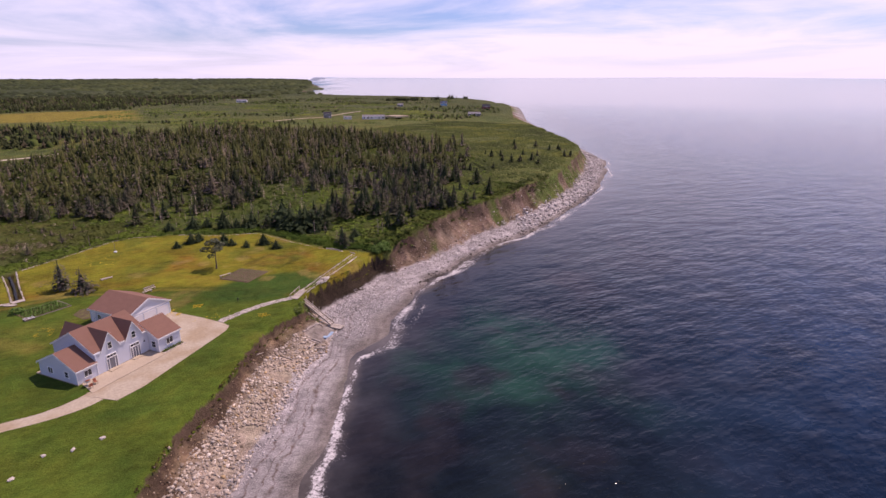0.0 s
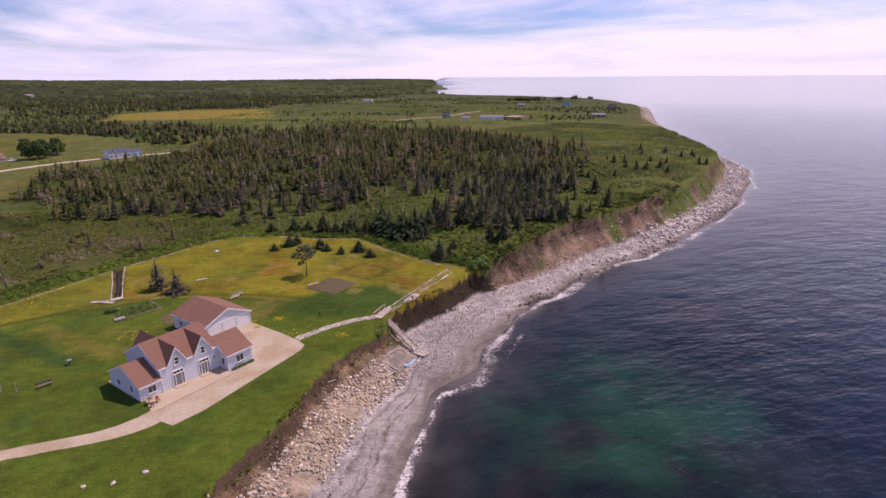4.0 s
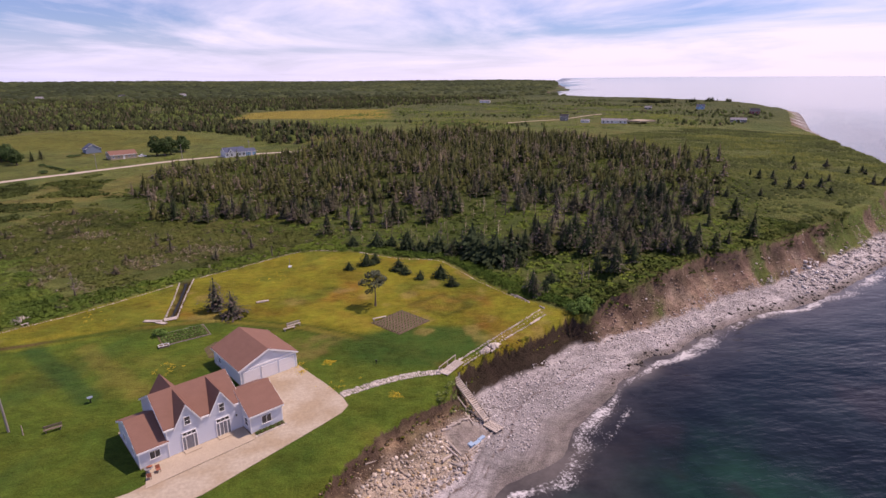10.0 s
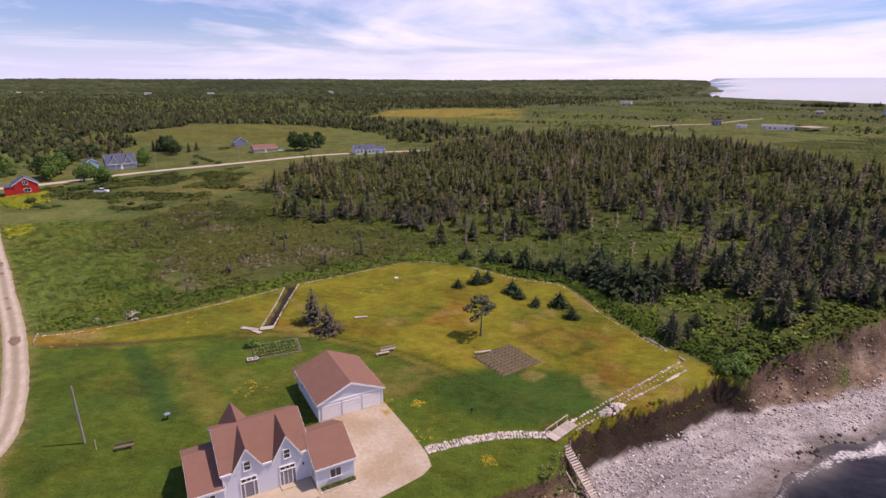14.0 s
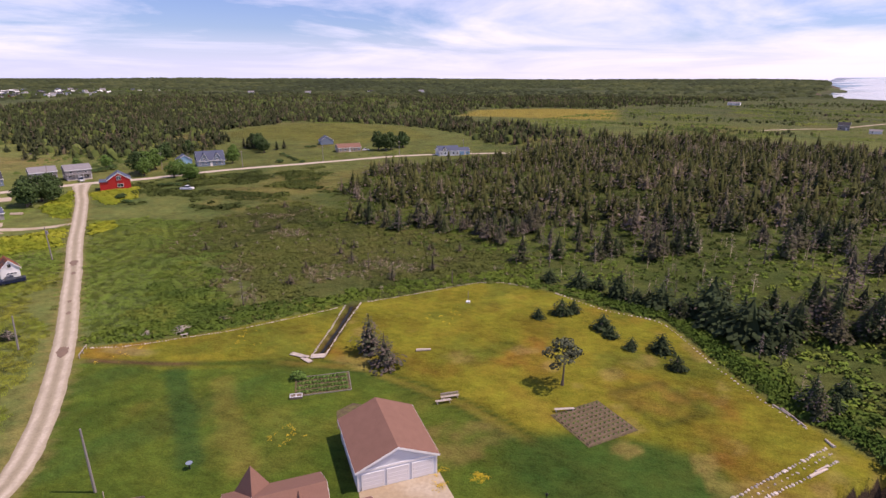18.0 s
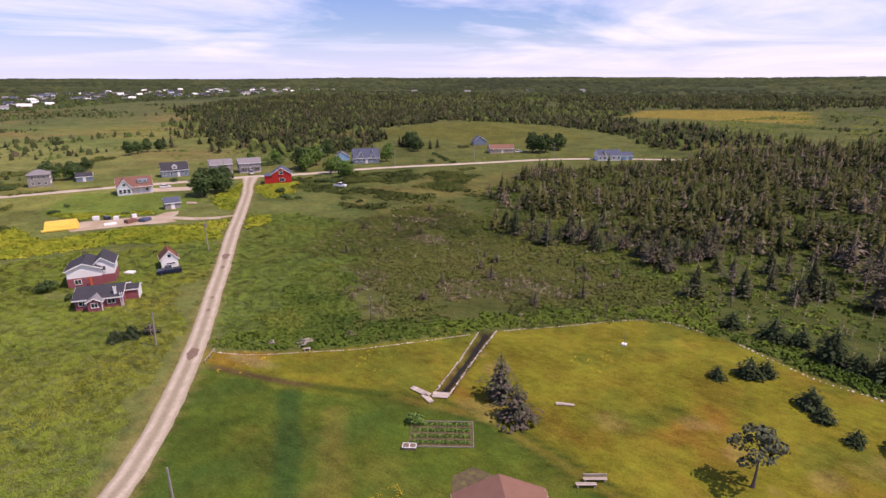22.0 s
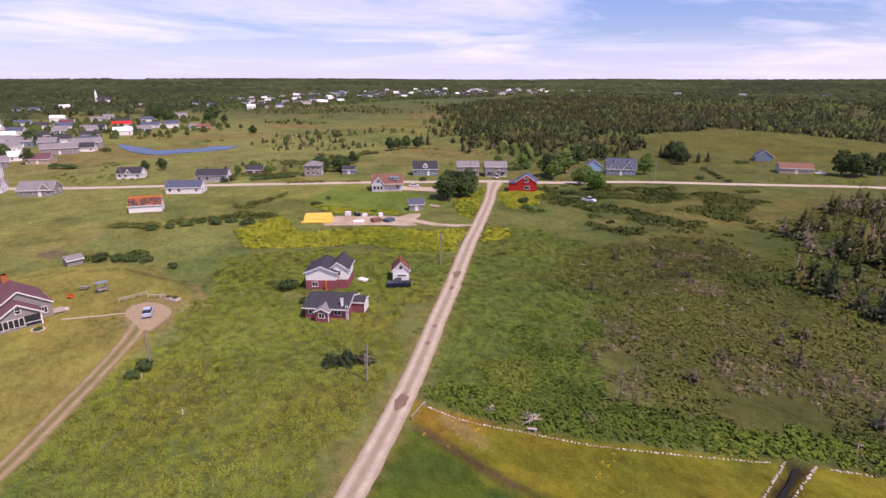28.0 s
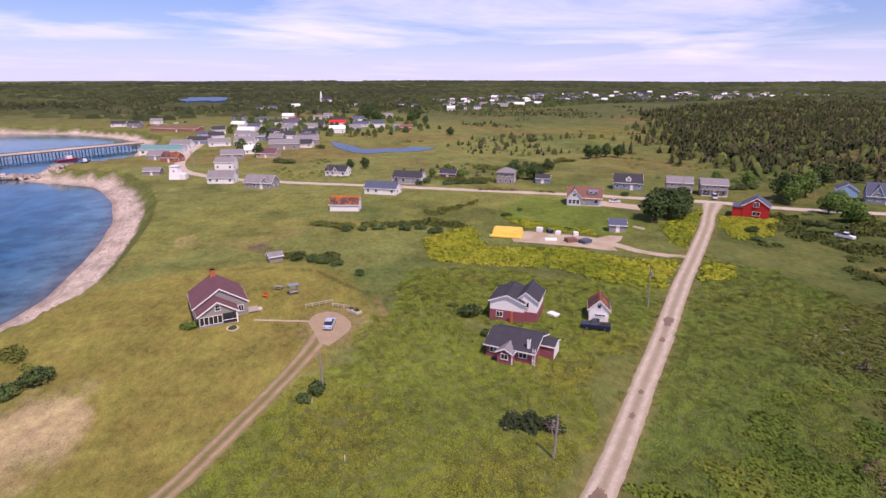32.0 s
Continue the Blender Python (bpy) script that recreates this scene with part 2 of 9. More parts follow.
M["shingle_grey"] = material("grey shingles", (0.22, 0.21, 0.22), 0.9, vary=0.18, scale=0.6, fine=6, bump=0.2, spec=0.15)
M["shingle_plum"] = material("dull plum shingles", (0.15, 0.075, 0.085), 0.9, vary=0.18, scale=0.6, fine=6, bump=0.25, spec=0.15)
M["rust"] = material("rusted shingles", (0.075, 0.055, 0.06), 0.9, vary=0.3, scale=0.7, fine=5, bump=0.3, tint=(0.30, 0.10, 0.035), spec=0.1)
M["rust_cap"] = material("orange rusted ridge", (0.42, 0.13, 0.03), 0.9, vary=0.3, scale=0.9, fine=5, bump=0.3, spec=0.1)
M["red_metal"] = material("bright red roof", (0.55, 0.03, 0.03), 0.5, vary=0.1, bump=0.05)
M["teal_roof"] = material("teal metal roof", (0.13, 0.27, 0.27), 0.5, vary=0.15, bump=0.05)
M["siding_blue"] = material("pale blue-grey clapboard", (0.58, 0.61, 0.68), 0.6, vary=0.05, scale=0.8, fine=6, bump=0.12, spec=0.3, stretch=(0.4, 0.4, 6))
M["siding_white"] = material("white clapboard", (0.78, 0.78, 0.78), 0.6, vary=0.05, scale=0.8, fine=6, bump=0.1, spec=0.3, stretch=(0.4, 0.4, 6))
M["siding_grey"] = material("weathered grey shingle siding", (0.27, 0.255, 0.25), 0.9, vary=0.15, scale=1, fine=8, bump=0.25, spec=0.1)
M["siding_slate"] = material("slate blue siding", (0.19, 0.24, 0.31), 0.7, vary=0.08, scale=1, fine=7, bump=0.15, stretch=(0.4, 0.4, 6))
M["siding_red"] = material("red barn boards", (0.42, 0.025, 0.02), 0.7, vary=0.12, scale=1, fine=7, bump=0.15, stretch=(6, 6, 0.4))
M["siding_plum"] = material("faded plum siding", (0.27, 0.085, 0.10), 0.8, vary=0.15, scale=1, fine=7, bump=0.15)
M["siding_tan"] = material("tan siding", (0.42, 0.34, 0.26), 0.8, vary=0.1, scale=1, fine=7, bump=0.12)
M["siding_brick"] = material("brick red siding", (0.33, 0.12, 0.07), 0.85, vary=0.15, scale=1, fine=7, bump=0.12)
M["siding_sky"] = material("light blue siding", (0.28, 0.48, 0.68), 0.7, vary=0.08, scale=1, fine=7, bump=0.12)
M["trim"] = material("white painted trim", (0.80, 0.80, 0.80), 0.5, vary=0.03, bump=0.03)
M["door_white"] = material("white panel door", (0.74, 0.73, 0.74), 0.5, vary=0.04, bump=0.05)
M["glass"] = material("dark window glass", (0.025, 0.03, 0.04), 0.06, vary=0.2, bump=0.0, spec=0.8)
M["glass_pale"] = material("curtained window glass", (0.16, 0.17, 0.2), 0.1, vary=0.3, scale=2, bump=0.0, spec=0.8)
M["brick_chimney"] = material("orange brick chimney", (0.46, 0.15, 0.05), 0.9, vary=0.2, scale=3, fine=14, bump=0.3)
M["pole_wood"] = material("grey weathered pole", (0.26, 0.235, 0.215), 0.9, vary=0.18, scale=1, fine=9, bump=0.3, stretch=(6, 6, 0.4))
M["timber"] = material("silvered timber", (0.44, 0.385, 0.33), 0.9, vary=0.18, scale=1.5, fine=10, bump=0.3, rand=0.2)
M["old_wood"] = material("dark old plank", (0.17, 0.13, 0.10), 0.9, vary=0.2, scale=1.5, fine=10, bump=0.3, rand=0.2)
M["drift"] = material("sun-bleached driftwood", (0.42, 0.36, 0.31), 0.9, vary=0.25, scale=1.2, fine=9, bump=0.4, rand=0.3)
M["stone"] = material("pale field stone", (0.52, 0.46, 0.40), 0.9, vary=0.2, scale=1.2, fine=8, bump=0.4, rand=0.28, spec=0.1)
M["bark"] = material("grey-brown bark", (0.13, 0.10, 0.08), 0.95, vary=0.25, scale=2, fine=12, bump=0.5, stretch=(4, 4, 0.6))
M["pine"] = material("grey-green pine needles", (0.090, 0.100, 0.060), 0.85, vary=0.25, scale=0.6, fine=5, bump=0.4, rand=0.2, island=0.4, spec=0.1)
M["greywood"] = material("bare grey branches", (0.21, 0.175, 0.155), 0.95, vary=0.2, scale=1, fine=6, bump=0.3, rand=0.25, island=0.35, spec=0.05)
M["leaf"] = material("broad green leaves", (0.088, 0.155, 0.03), 0.75, vary=0.25, scale=0.6, fine=5, bump=0.3, rand=0.25, island=0.42, spec=0.15)
M["leaf_dark"] = material("dark green leaves", (0.052, 0.088, 0.026), 0.75, vary=0.25, scale=0.6, fine=5, bump=0.3, rand=0.25, island=0.4, spec=0.15)
M["wood_mass"] = material("mixed wood crowns", (0.05, 0.07, 0.03), 0.85, vary=0.2, scale=0.1, fine=2, bump=0.3, island=0.3, attr="tint", soft=0.45, spec=0.06)
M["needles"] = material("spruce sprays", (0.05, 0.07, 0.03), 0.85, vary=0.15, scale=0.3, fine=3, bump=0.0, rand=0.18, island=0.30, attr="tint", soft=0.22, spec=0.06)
M["brush"] = material("shrub leaves", (0.08, 0.11, 0.03), 0.85, vary=0.16, scale=0.5, fine=3, bump=0.0, island=0.20, attr="tint", soft=0.82, spec=0.05)
M["brush_far"] = material("clipped scrub", (0.08, 0.11, 0.03), 0.9, vary=0.22, scale=0.5, fine=2.5, bump=0.2, island=0.14, attr="tint", soft=0.78, spec=0.05)
M["grass_mass"] = material("long grass blades", (0.1, 0.14, 0.03), 0.85, vary=0.12, scale=0.1, fine=2, bump=0.0, island=0.07, attr="tint", soft=0.93, spec=0.03)
M["wood_far"] = material("far crowns", (0.05, 0.07, 0.03), 0.9, vary=0.15, scale=0.05, fine=0.5, bump=0.0, island=0.18, attr="tint", soft=0.75, spec=0.04)
M["ridge_soil"] = material("dry ridged soil", (0.17, 0.128, 0.088), 1.0, vary=0.3, scale=1.2, fine=6, bump=0.6, tint=(0.12, 0.095, 0.06), spec=0.05)
M["tyre"] = material("black rubber", (0.02, 0.02, 0.02), 0.8, bump=0.1)
M["chrome"] = material("bright metal", (0.6, 0.6, 0.62), 0.25, 1.0, vary=0.05, bump=0.0)
M["car_blue"] = material("pale blue car paint", (0.40, 0.49, 0.62), 0.25, vary=0.04, bump=0.0, spec=0.6)
M["car_silver"] = material("silver car paint", (0.55, 0.56, 0.6), 0.3, vary=0.04, bump=0.0, spec=0.6)
M["truck_navy"] = material("dark navy truck paint", (0.012, 0.018, 0.045), 0.2, vary=0.05, bump=0.0, spec=0.6)
M["car_white"] = material("white car paint", (0.78, 0.78, 0.8), 0.3, vary=0.03, bump=0.0, spec=0.6)
M["car_red"] = material("dark red car paint", (0.32, 0.02, 0.03), 0.3, vary=0.03, bump=0.0, spec=0.6)
M["yellow"] = material("yellow netting", (0.74, 0.50, 0.09), 0.8, vary=0.15, scale=2, fine=14, bump=0.4)
M["orange"] = material("orange painted wood", (0.62, 0.13, 0.02), 0.6, vary=0.1)
M["tarp_blue"] = material("faded blue plastic", (0.30, 0.42, 0.55), 0.6, vary=0.1)
M["black"] = material("black iron", (0.02, 0.02, 0.02), 0.5, vary=0.1)


def water_material():
    m = bpy.data.materials.new("sea water")
    m.use_nodes = True
    n, l = m.node_tree.nodes, m.node_tree.links
    p = n["Principled BSDF"]
    p.inputs["Roughness"].default_value, p.inputs["IOR"].default_value = 0.12, 1.33
    p.inputs["Specular IOR Level"].default_value = 0.33
    geo = n.new("ShaderNodeTexCoord")
    at = n.new("ShaderNodeAttribute")
    at.attribute_name = "tint"
    fo = n.new("ShaderNodeAttribute")
    fo.attribute_name = "foam"

    def tex(s, d=4, stretch=(1, 1, 1), turn=0, rough=0.55):
        mp = n.new("ShaderNodeMapping")
        mp.inputs["Scale"].default_value, mp.inputs["Rotation"].default_value = stretch, (0, 0, radians(turn))
        l.new(geo.outputs["Object"], mp.inputs["Vector"])
        t = n.new("ShaderNodeTexNoise")
        t.inputs["Scale"].default_value, t.inputs["Detail"].default_value, t.inputs["Roughness"].default_value = s, d, rough
        l.new(mp.outputs[0], t.inputs["Vector"])
        return t.outputs["Fac"]

    def mth(op, x, y):
        k = n.new("ShaderNodeMath")
        k.operation = op
        for i, v in enumerate((x, y)):
            if isinstance(v, (int, float)):
                k.inputs[i].default_value = v
            else:
                l.new(v, k.inputs[i])
        k.use_clamp = op == "MULTIPLY" and False
        return k.outputs[0]

    rock = tex(0.10, 6, (1, 1, 1), 0, 0.65)
    vm = n.new("ShaderNodeVectorMath")
    vm.operation = "SCALE"
    l.new(at.outputs["Color"], vm.inputs[0])
    l.new(mth("MAXIMUM", mth("ADD", mth("MULTIPLY", rock, 3.0), -0.5), 0.15), vm.inputs["Scale"])
    # foam: broken lace where the swell breaks
    lace = mth("MULTIPLY", mth("SUBTRACT", mth("ADD", mth("ADD", mth("MULTIPLY", tex(2.2, 8, (1, 1, 1), 0, 0.8), 0.75), mth("MULTIPLY", tex(0.3, 3), 0.25)), mth("MULTIPLY", fo.outputs["Fac"], 0.34)), 0.73), 9)
    k = n.new("ShaderNodeClamp")
    l.new(lace, k.inputs[0])
    mx = n.new("ShaderNodeMix")
    mx.data_type = "RGBA"
    l.new(k.outputs[0], mx.inputs["Factor"])
    l.new(vm.outputs[0], mx.inputs[6])
    mx.inputs[7].default_value = (0.60, 0.58, 0.57, 1)
    l.new(mx.outputs[2], p.inputs["Base Color"])
    l.new(mth("ADD", mth("MULTIPLY", k.outputs[0], 0.6), 0.08), p.inputs["Roughness"])
    swell = mth("ADD", mth("MULTIPLY", tex(0.09, 3, (1, 2.6, 1), -35), 3.0), mth("ADD", mth("MULTIPLY", tex(0.45, 4, (1, 2.0, 1), -20), 0.8), mth("MULTIPLY", tex(1.8, 3, (1, 1.5, 1), 10), 0.2)))
    b = n.new("ShaderNodeBump")
    b.inputs["Strength"].default_value, b.inputs["Distance"].default_value = 0.4, 0.5
    calm = n.new("ShaderNodeAttribute")
    calm.attribute_name = "chop"
    l.new(mth("MULTIPLY", swell, calm.outputs["Fac"]), b.inputs["Height"])
    l.new(b.outputs[0], p.inputs["Normal"])
    return m


M["water"] = water_material()
M["pond"] = material("blue pond water", (0.05, 0.10, 0.19), 0.35, vary=0.3, scale=0.05, fine=0.6, bump=0.05, spec=0.25)


# ---------------------------------------------------------------- building blocks
def part(name, bm, mat, parent=None, label="", m=None):
    """Links a bmesh as one mesh object under a thing or a part."""
    me = bpy.data.meshes.new(name)
    bm.to_mesh(me)
    bm.free()
    me.materials.append(mat)
    ob = new(name, me)
    if parent is not None:
        ob.parent = parent
    if m is not None:
        ob.matrix_basis = m
    if label:
        tagged(ob, label)
    return ob


def share(name, me, parent, m, label=""):
    """One more object on mesh data that is already there."""
    ob = new(name, me)
    ob.parent = parent
    ob.matrix_basis = m
    if label:
        tagged(ob, label)
    return ob


def thing(name, m, label, category, group="", kind=""):
    ob = new(name)
    ob.matrix_basis = m
    ob.empty_display_size = 0.3
    return tagged(ob, label, category, group, kind)


def box(bm, x0, x1, y0, y1, z0, z1, m=None):
    vs = [Vector((x, y, z)) for z in (z0, z1) for y in (y0, y1) for x in (x0, x1)]
    if m is not None:
        vs = [m @ v for v in vs]
    v = [bm.verts.new(c) for c in vs]
    for f in ((0, 2, 3, 1), (4, 5, 7, 6), (0, 1, 5, 4), (2, 6, 7, 3), (0, 4, 6, 2), (1, 3, 7, 5)):
        bm.faces.new([v[i] for i in f])
    return bm


def boxes(*rows):
    bm = bmesh.new()
    for r in rows:
        box(bm, *r)
    return bm


def bevelled(bm, w=0.03, seg=2):
    bmesh.ops.bevel(bm, geom=list(bm.edges), offset=w, segments=seg, profile=0.7, affect="EDGES")
    return bm


def prism(profile, x0, x1, bm=None):
    """A closed outline in y, z drawn out along x."""
    bm = bm or bmesh.new()
    a = [bm.verts.new((x0, y, z)) for y, z in profile]
    b = [bm.verts.new((x1, y, z)) for y, z in profile]
    n = len(profile)
    bm.faces.new(a[::-1])
    bm.faces.new(b)
    for i in range(n):
        bm.faces.new((a[i], a[(i + 1) % n], b[(i + 1) % n], b[i]))
    bmesh.ops.recalc_face_normals(bm, faces=list(bm.faces))
    return bm


def cylinder(bm, x, y, z0, z1, r0, r1, n=10, m=None):
    ring = []
    for z, r in ((z0, r0), (z1, r1)):
        ring.append([bm.verts.new((m @ Vector((x + r * math.cos(2 * math.pi * i / n), y + r * math.sin(2 * math.pi * i / n), z))) if m is not None else (x + r * math.cos(2 * math.pi * i / n), y + r * math.sin(2 * math.pi * i / n), z)) for i in range(n)])
    for i in range(n):
        j = (i + 1) % n
        bm.faces.new((ring[0][i], ring[0][j], ring[1][j], ring[1][i]))
    bm.faces.new(ring[0][::-1])
    bm.faces.new(ring[1])
    return bm


def tri_mesh(name, verts, faces, mat, tint=None, smooth=False):
    """A mesh object from arrays of corners and triangles, with a colour for each corner where given."""
    me = bpy.data.meshes.new(name)
    verts, faces = np.asarray(verts, np.float32), np.asarray(faces, np.int32)
    me.vertices.add(len(verts))
    me.vertices.foreach_set("co", verts.ravel())
    k = faces.shape[1]
    me.loops.add(faces.size)
    me.loops.foreach_set("vertex_index", faces.ravel())
    me.polygons.add(len(faces))
    me.polygons.foreach_set("loop_start", np.arange(0, faces.size, k, dtype=np.int32))
    if smooth:
        me.polygons.foreach_set("use_smooth", np.ones(len(faces), bool))
    me.update(calc_edges=True)
    if tint is not None:
        at = me.attributes.new("tint", "FLOAT_COLOR", "POINT")
        at.data.foreach_set("color", np.c_[tint, np.ones(len(tint))].astype(np.float32).ravel())
    me.materials.append(mat)
    return new(name, me)


def rng(seed):
    return np.random.default_rng(seed)


def smooth(x, a, b):
    t = np.clip((x - a) / (b - a), 0, 1)
    return t * t * (3 - 2 * t)


def lattice(x, y, seed=0):
    """Smooth random field, about -1 to 1, with a cell of one unit."""
    xi, yi = np.floor(x).astype(np.int64), np.floor(y).astype(np.int64)
    fx, fy = x - xi, y - yi
    fx, fy = fx * fx * (3 - 2 * fx), fy * fy * (3 - 2 * fy)

    def h(i, j):
        k = (i * 374761393 + j * 668265263 + seed * 974711) & 0x7FFFFFFF
        k = ((k ^ (k >> 13)) * 1274126177) & 0x7FFFFFFF
        return ((k ^ (k >> 16)) & 0xFFFF) / 32767.5 - 1

    return (h(xi, yi) * (1 - fx) + h(xi + 1, yi) * fx) * (1 - fy) + (h(xi, yi + 1) * (1 - fx) + h(xi + 1, yi + 1) * fx) * fy


def field(x, y, size, seed=0, octaves=4):
    out, amp, tot = 0, 1.0, 0.0
    for o in range(octaves):
        out, tot = out + amp * lattice(x / size * 2**o + 17.3 * o, y / size * 2**o - 9.1 * o, seed + o), tot + amp
        amp *= 0.5
    return out / tot


def inside(x, y, poly):
    c = np.zeros(np.shape(x), bool)
    for (x0, y0), (x1, y1) in zip(poly, poly[1:] + poly[:1]):
        if y0 != y1:
            c ^= ((y0 > y) != (y1 > y)) & (x < (x1 - x0) * (y - y0) / (y1 - y0) + x0)
    return c


def distance(x, y, line, closed=False):
    d = np.full(np.shape(x), 1e9)
    pairs = list(zip(line, line[1:] + line[:1])) if closed else list(zip(line, line[1:]))
    for (x0, y0), (x1, y1) in pairs:
        ex, ey = x1 - x0, y1 - y0
        t = np.clip(((x - x0) * ex + (y - y0) * ey) / (ex * ex + ey * ey), 0, 1)
        d = np.minimum(d, np.hypot(x - x0 - t * ex, y - y0 - t * ey))
    return d


def zone(x, y, poly, soft=1.0):
    """1 inside an outline, 0 outside, soft at its edge."""
    d = distance(x, y, poly, True)
    return smooth(np.where(inside(x, y, poly), d, -d), -soft, soft)


# ---------------------------------------------------------------- the land
COAST = [(-2000, -5000), (-1500, -2500), (-900, -800), (-790, -350), (-745, -230), (-722, -172), (-703, -106), (-630, -41), (-567, -15), (-512, -10), (-488, -8), (-441, -10), (-420, -30), (-402, -50), (-390, -34), (-372, -9), (-350, 1), (-318, 12),
         (-281, 20), (-249, 22.5), (-225, 22.8), (-192, 22), (-176, 18.5), (-163, 12.5), (-150, 2), (-110, -15), (-60, -15), (-33, 5), (-25, 21), (-19, 30.5), (-13, 37), (-8.5, 43.5), (-3, 51), (2, 55.5), (7, 59), (11.5, 61.5),
         (13.5, 66), (14.7, 69.8), (21.9, 75.3), (31.5, 80.6), (39.7, 85.9), (44, 85.5), (49, 89.5), (59.7, 94.5), (72.5, 101), (83.6, 107.8), (95.5, 110), (114.3, 117.6), (132.6, 127), (150.7, 134.6), (179.8, 151.5),
         (228, 187), (264, 219), (290, 258), (362, 365), (466, 517), (620, 700), (704, 803), (760, 930), (800, 1060), (808, 1200), (780, 1330), (700, 1400), (640, 1500), (620, 1650), (720, 1950), (1050, 2670), (1500, 3900), (1850, 4700)]
LAND = COAST + [(1850, 9000), (-9000, 9000), (-9000, -5000)]
SEA = -6.3


def rise(x, y):
    """The ground's height inland of the edge."""
    r = np.hypot(x, y)
    far = smooth(r, 900, 4700)
    z = 4.2 * smooth(x + 0.25 * (y - 90), 34, 74) * (1 - smooth(r, 420, 700))
    z = z + 33 * far**1.2 + far * 9 * field(x, y, 900, 5, 3) + 3.0 * smooth(r, 450, 1000) * field(x, y, 260, 9, 3)
    z = z + 7 * np.exp(-(((x + 200) / 90) ** 2 + ((y - 480) / 70) ** 2)) + 0.12 * field(x, y, 7, 3, 3) * smooth(r, 95, 130)
    z = z + 9 * np.exp(-(((x - 900) / 500) ** 2 + ((y - 3000) / 900) ** 2))
    return z


def shore(x, y):
    """Distance seawards of the edge (inland is negative), and the widths of the slope and the beach there."""
    d = distance(x, y, COAST)
    s = np.where(inside(x, y, LAND), -d, d)
    cove = smooth(-x, 120, 165)
    w1 = 7.5 + (2.7 - 7.5) * smooth(x, 10, 17) + (5.6 - 2.7) * smooth(x, 44, 60)
    w1 = w1 * (1 - cove) + 6 * cove
    w2 = 9.4 + 5.0 * smooth(x, 10, 30) - 7.0 * smooth(x, 35, 56) + 2.8 * smooth(x, 72, 110) + 1.8 * smooth(x, 150, 240) + 0.6 * cove
    return s, w1, w2


def ragged(x, y, s):
    """The broken line of the edge."""
    near = 1 - smooth(np.hypot(x, y), 500, 800)
    near = near * (1 - 0.85 * smooth(-x, 120, 165))
    return s + near * (0.9 * field(x, y, 4.0, 21, 3) + 1.2 * field(x, y, 17.0, 22, 2) + 1.3 * field(x, y, 10.0, 23, 2) * smooth(x, 44, 60)) * smooth(s, -6, 1) * (1 - 0.4 * smooth(s, 8, 16))


def land_z(x, y):
    x, y = np.asarray(x, float), np.asarray(y, float)
    s, w1, w2 = shore(x, y)
    s = ragged(x, y, s)
    top, foot = rise(x, y), -4.8
    t = np.clip(s / w1, 0, 1)
    sharp = 0.42 + 0.35 * smooth(-x, 120, 165) - 0.16 * smooth(x, 11, 16) + 0.36 * smooth(x, 43, 52)
    z = np.where(s < 0, top, top + (foot - top) * t**sharp)
    b = np.clip((s - w1) / w2, 0, 1)
    z = np.where(s > w1, foot + (SEA - foot) * b, z)
    z = np.where(s > w1 + w2, SEA - np.minimum((s - w1 - w2) * 0.13, 7), z)
    z = z - 0.85 * smooth(-distance(x, y, [(-39.2, 101.2), (-41.6, 123.0)]), -1.35, -0.5)
    z = z + np.where((s > 0.3) & (s < w1 + 5), 0.22 * field(x, y, 2.2, 31, 3) + 0.25 * field(x, y, 6, 33, 2), 0)
    cut = smooth(s, 0.1, 0.9) * (1 - smooth(s, w1 - 0.6, w1 + 0.8)) * smooth(x, 40, 55) * (1 - smooth(x, 250, 330))
    return z + cut * (0.9 * np.abs(field(x, y, 7, 34, 3)) - 0.3 + 0.35 * field(x, y, 2.4, 35, 3))


def zat(x, y):
    return float(land_z(np.array([x]), np.array([y]))[0])


def stepped(*rows):
    """Coordinates from rows of start, end, spacing."""
    return np.unique(np.concatenate([np.arange(a, b, d) for a, b, d in rows]))


LAWN = [(-86, 94), (-80, 94.6), (-66.4, 101.6), (-43.3, 122), (-39.6, 125), (-19.4, 141), (-12.9, 143.4), (-0.7, 139.5), (10.7, 132), (21.3, 127.7), (27.4, 111.5), (32.6, 100), (37.1, 94), (44, 84), (60, 60), (0, 0), (-40, 0), (-55, 30), (-60, 60), (-70, 75)]
MOWN = [(-86, 90), (-76.9, 90.5), (-61.6, 91), (-44.9, 96), (-30, 97), (-12, 90), (6, 79), (13, 69), (60, 60), (0, 0), (-40, 0), (-55, 30), (-60, 60), (-70, 75)]
TAN = [(-100, 35), (-130, -10), (-156.5, 9.8), (-177.6, 22.3), (-184.5, 39.6), (-185, 60), (-179, 71), (-168, 77), (-155.5, 78.5), (-143, 79), (-134, 72), (-122.7, 64), (-107, 52), (-92, 41), (-80, 30)]
HEATH = [(-118, 178), (-95, 212), (-70, 206), (-50, 190), (-22, 170), (-6, 150), (-14, 146), (-40, 127), (-66, 118), (-88, 142)]
REED = [(-160, 172), (-119, 184), (-86, 138), (-68, 118), (-62, 107), (-84, 97), (-96, 112)]
FOREST = [(-72, 186), (-95, 230), (-98, 290), (-64, 345), (15, 430), (100, 470), (190, 380), (185, 290), (165, 200), (128, 140), (100, 117), (75, 106), (48, 93), (38, 112), (24, 138), (-5, 150), (-28, 165)]
EAST = [(50, 92), (120, 122), (180, 154), (262, 220), (290, 262), (360, 370), (330, 480), (200, 400), (185, 290), (160, 200), (108, 146), (72, 116)]
BOG = [(-135, 735), (-30, 715), (55, 700), (75, 940), (-30, 950), (-135, 870)]
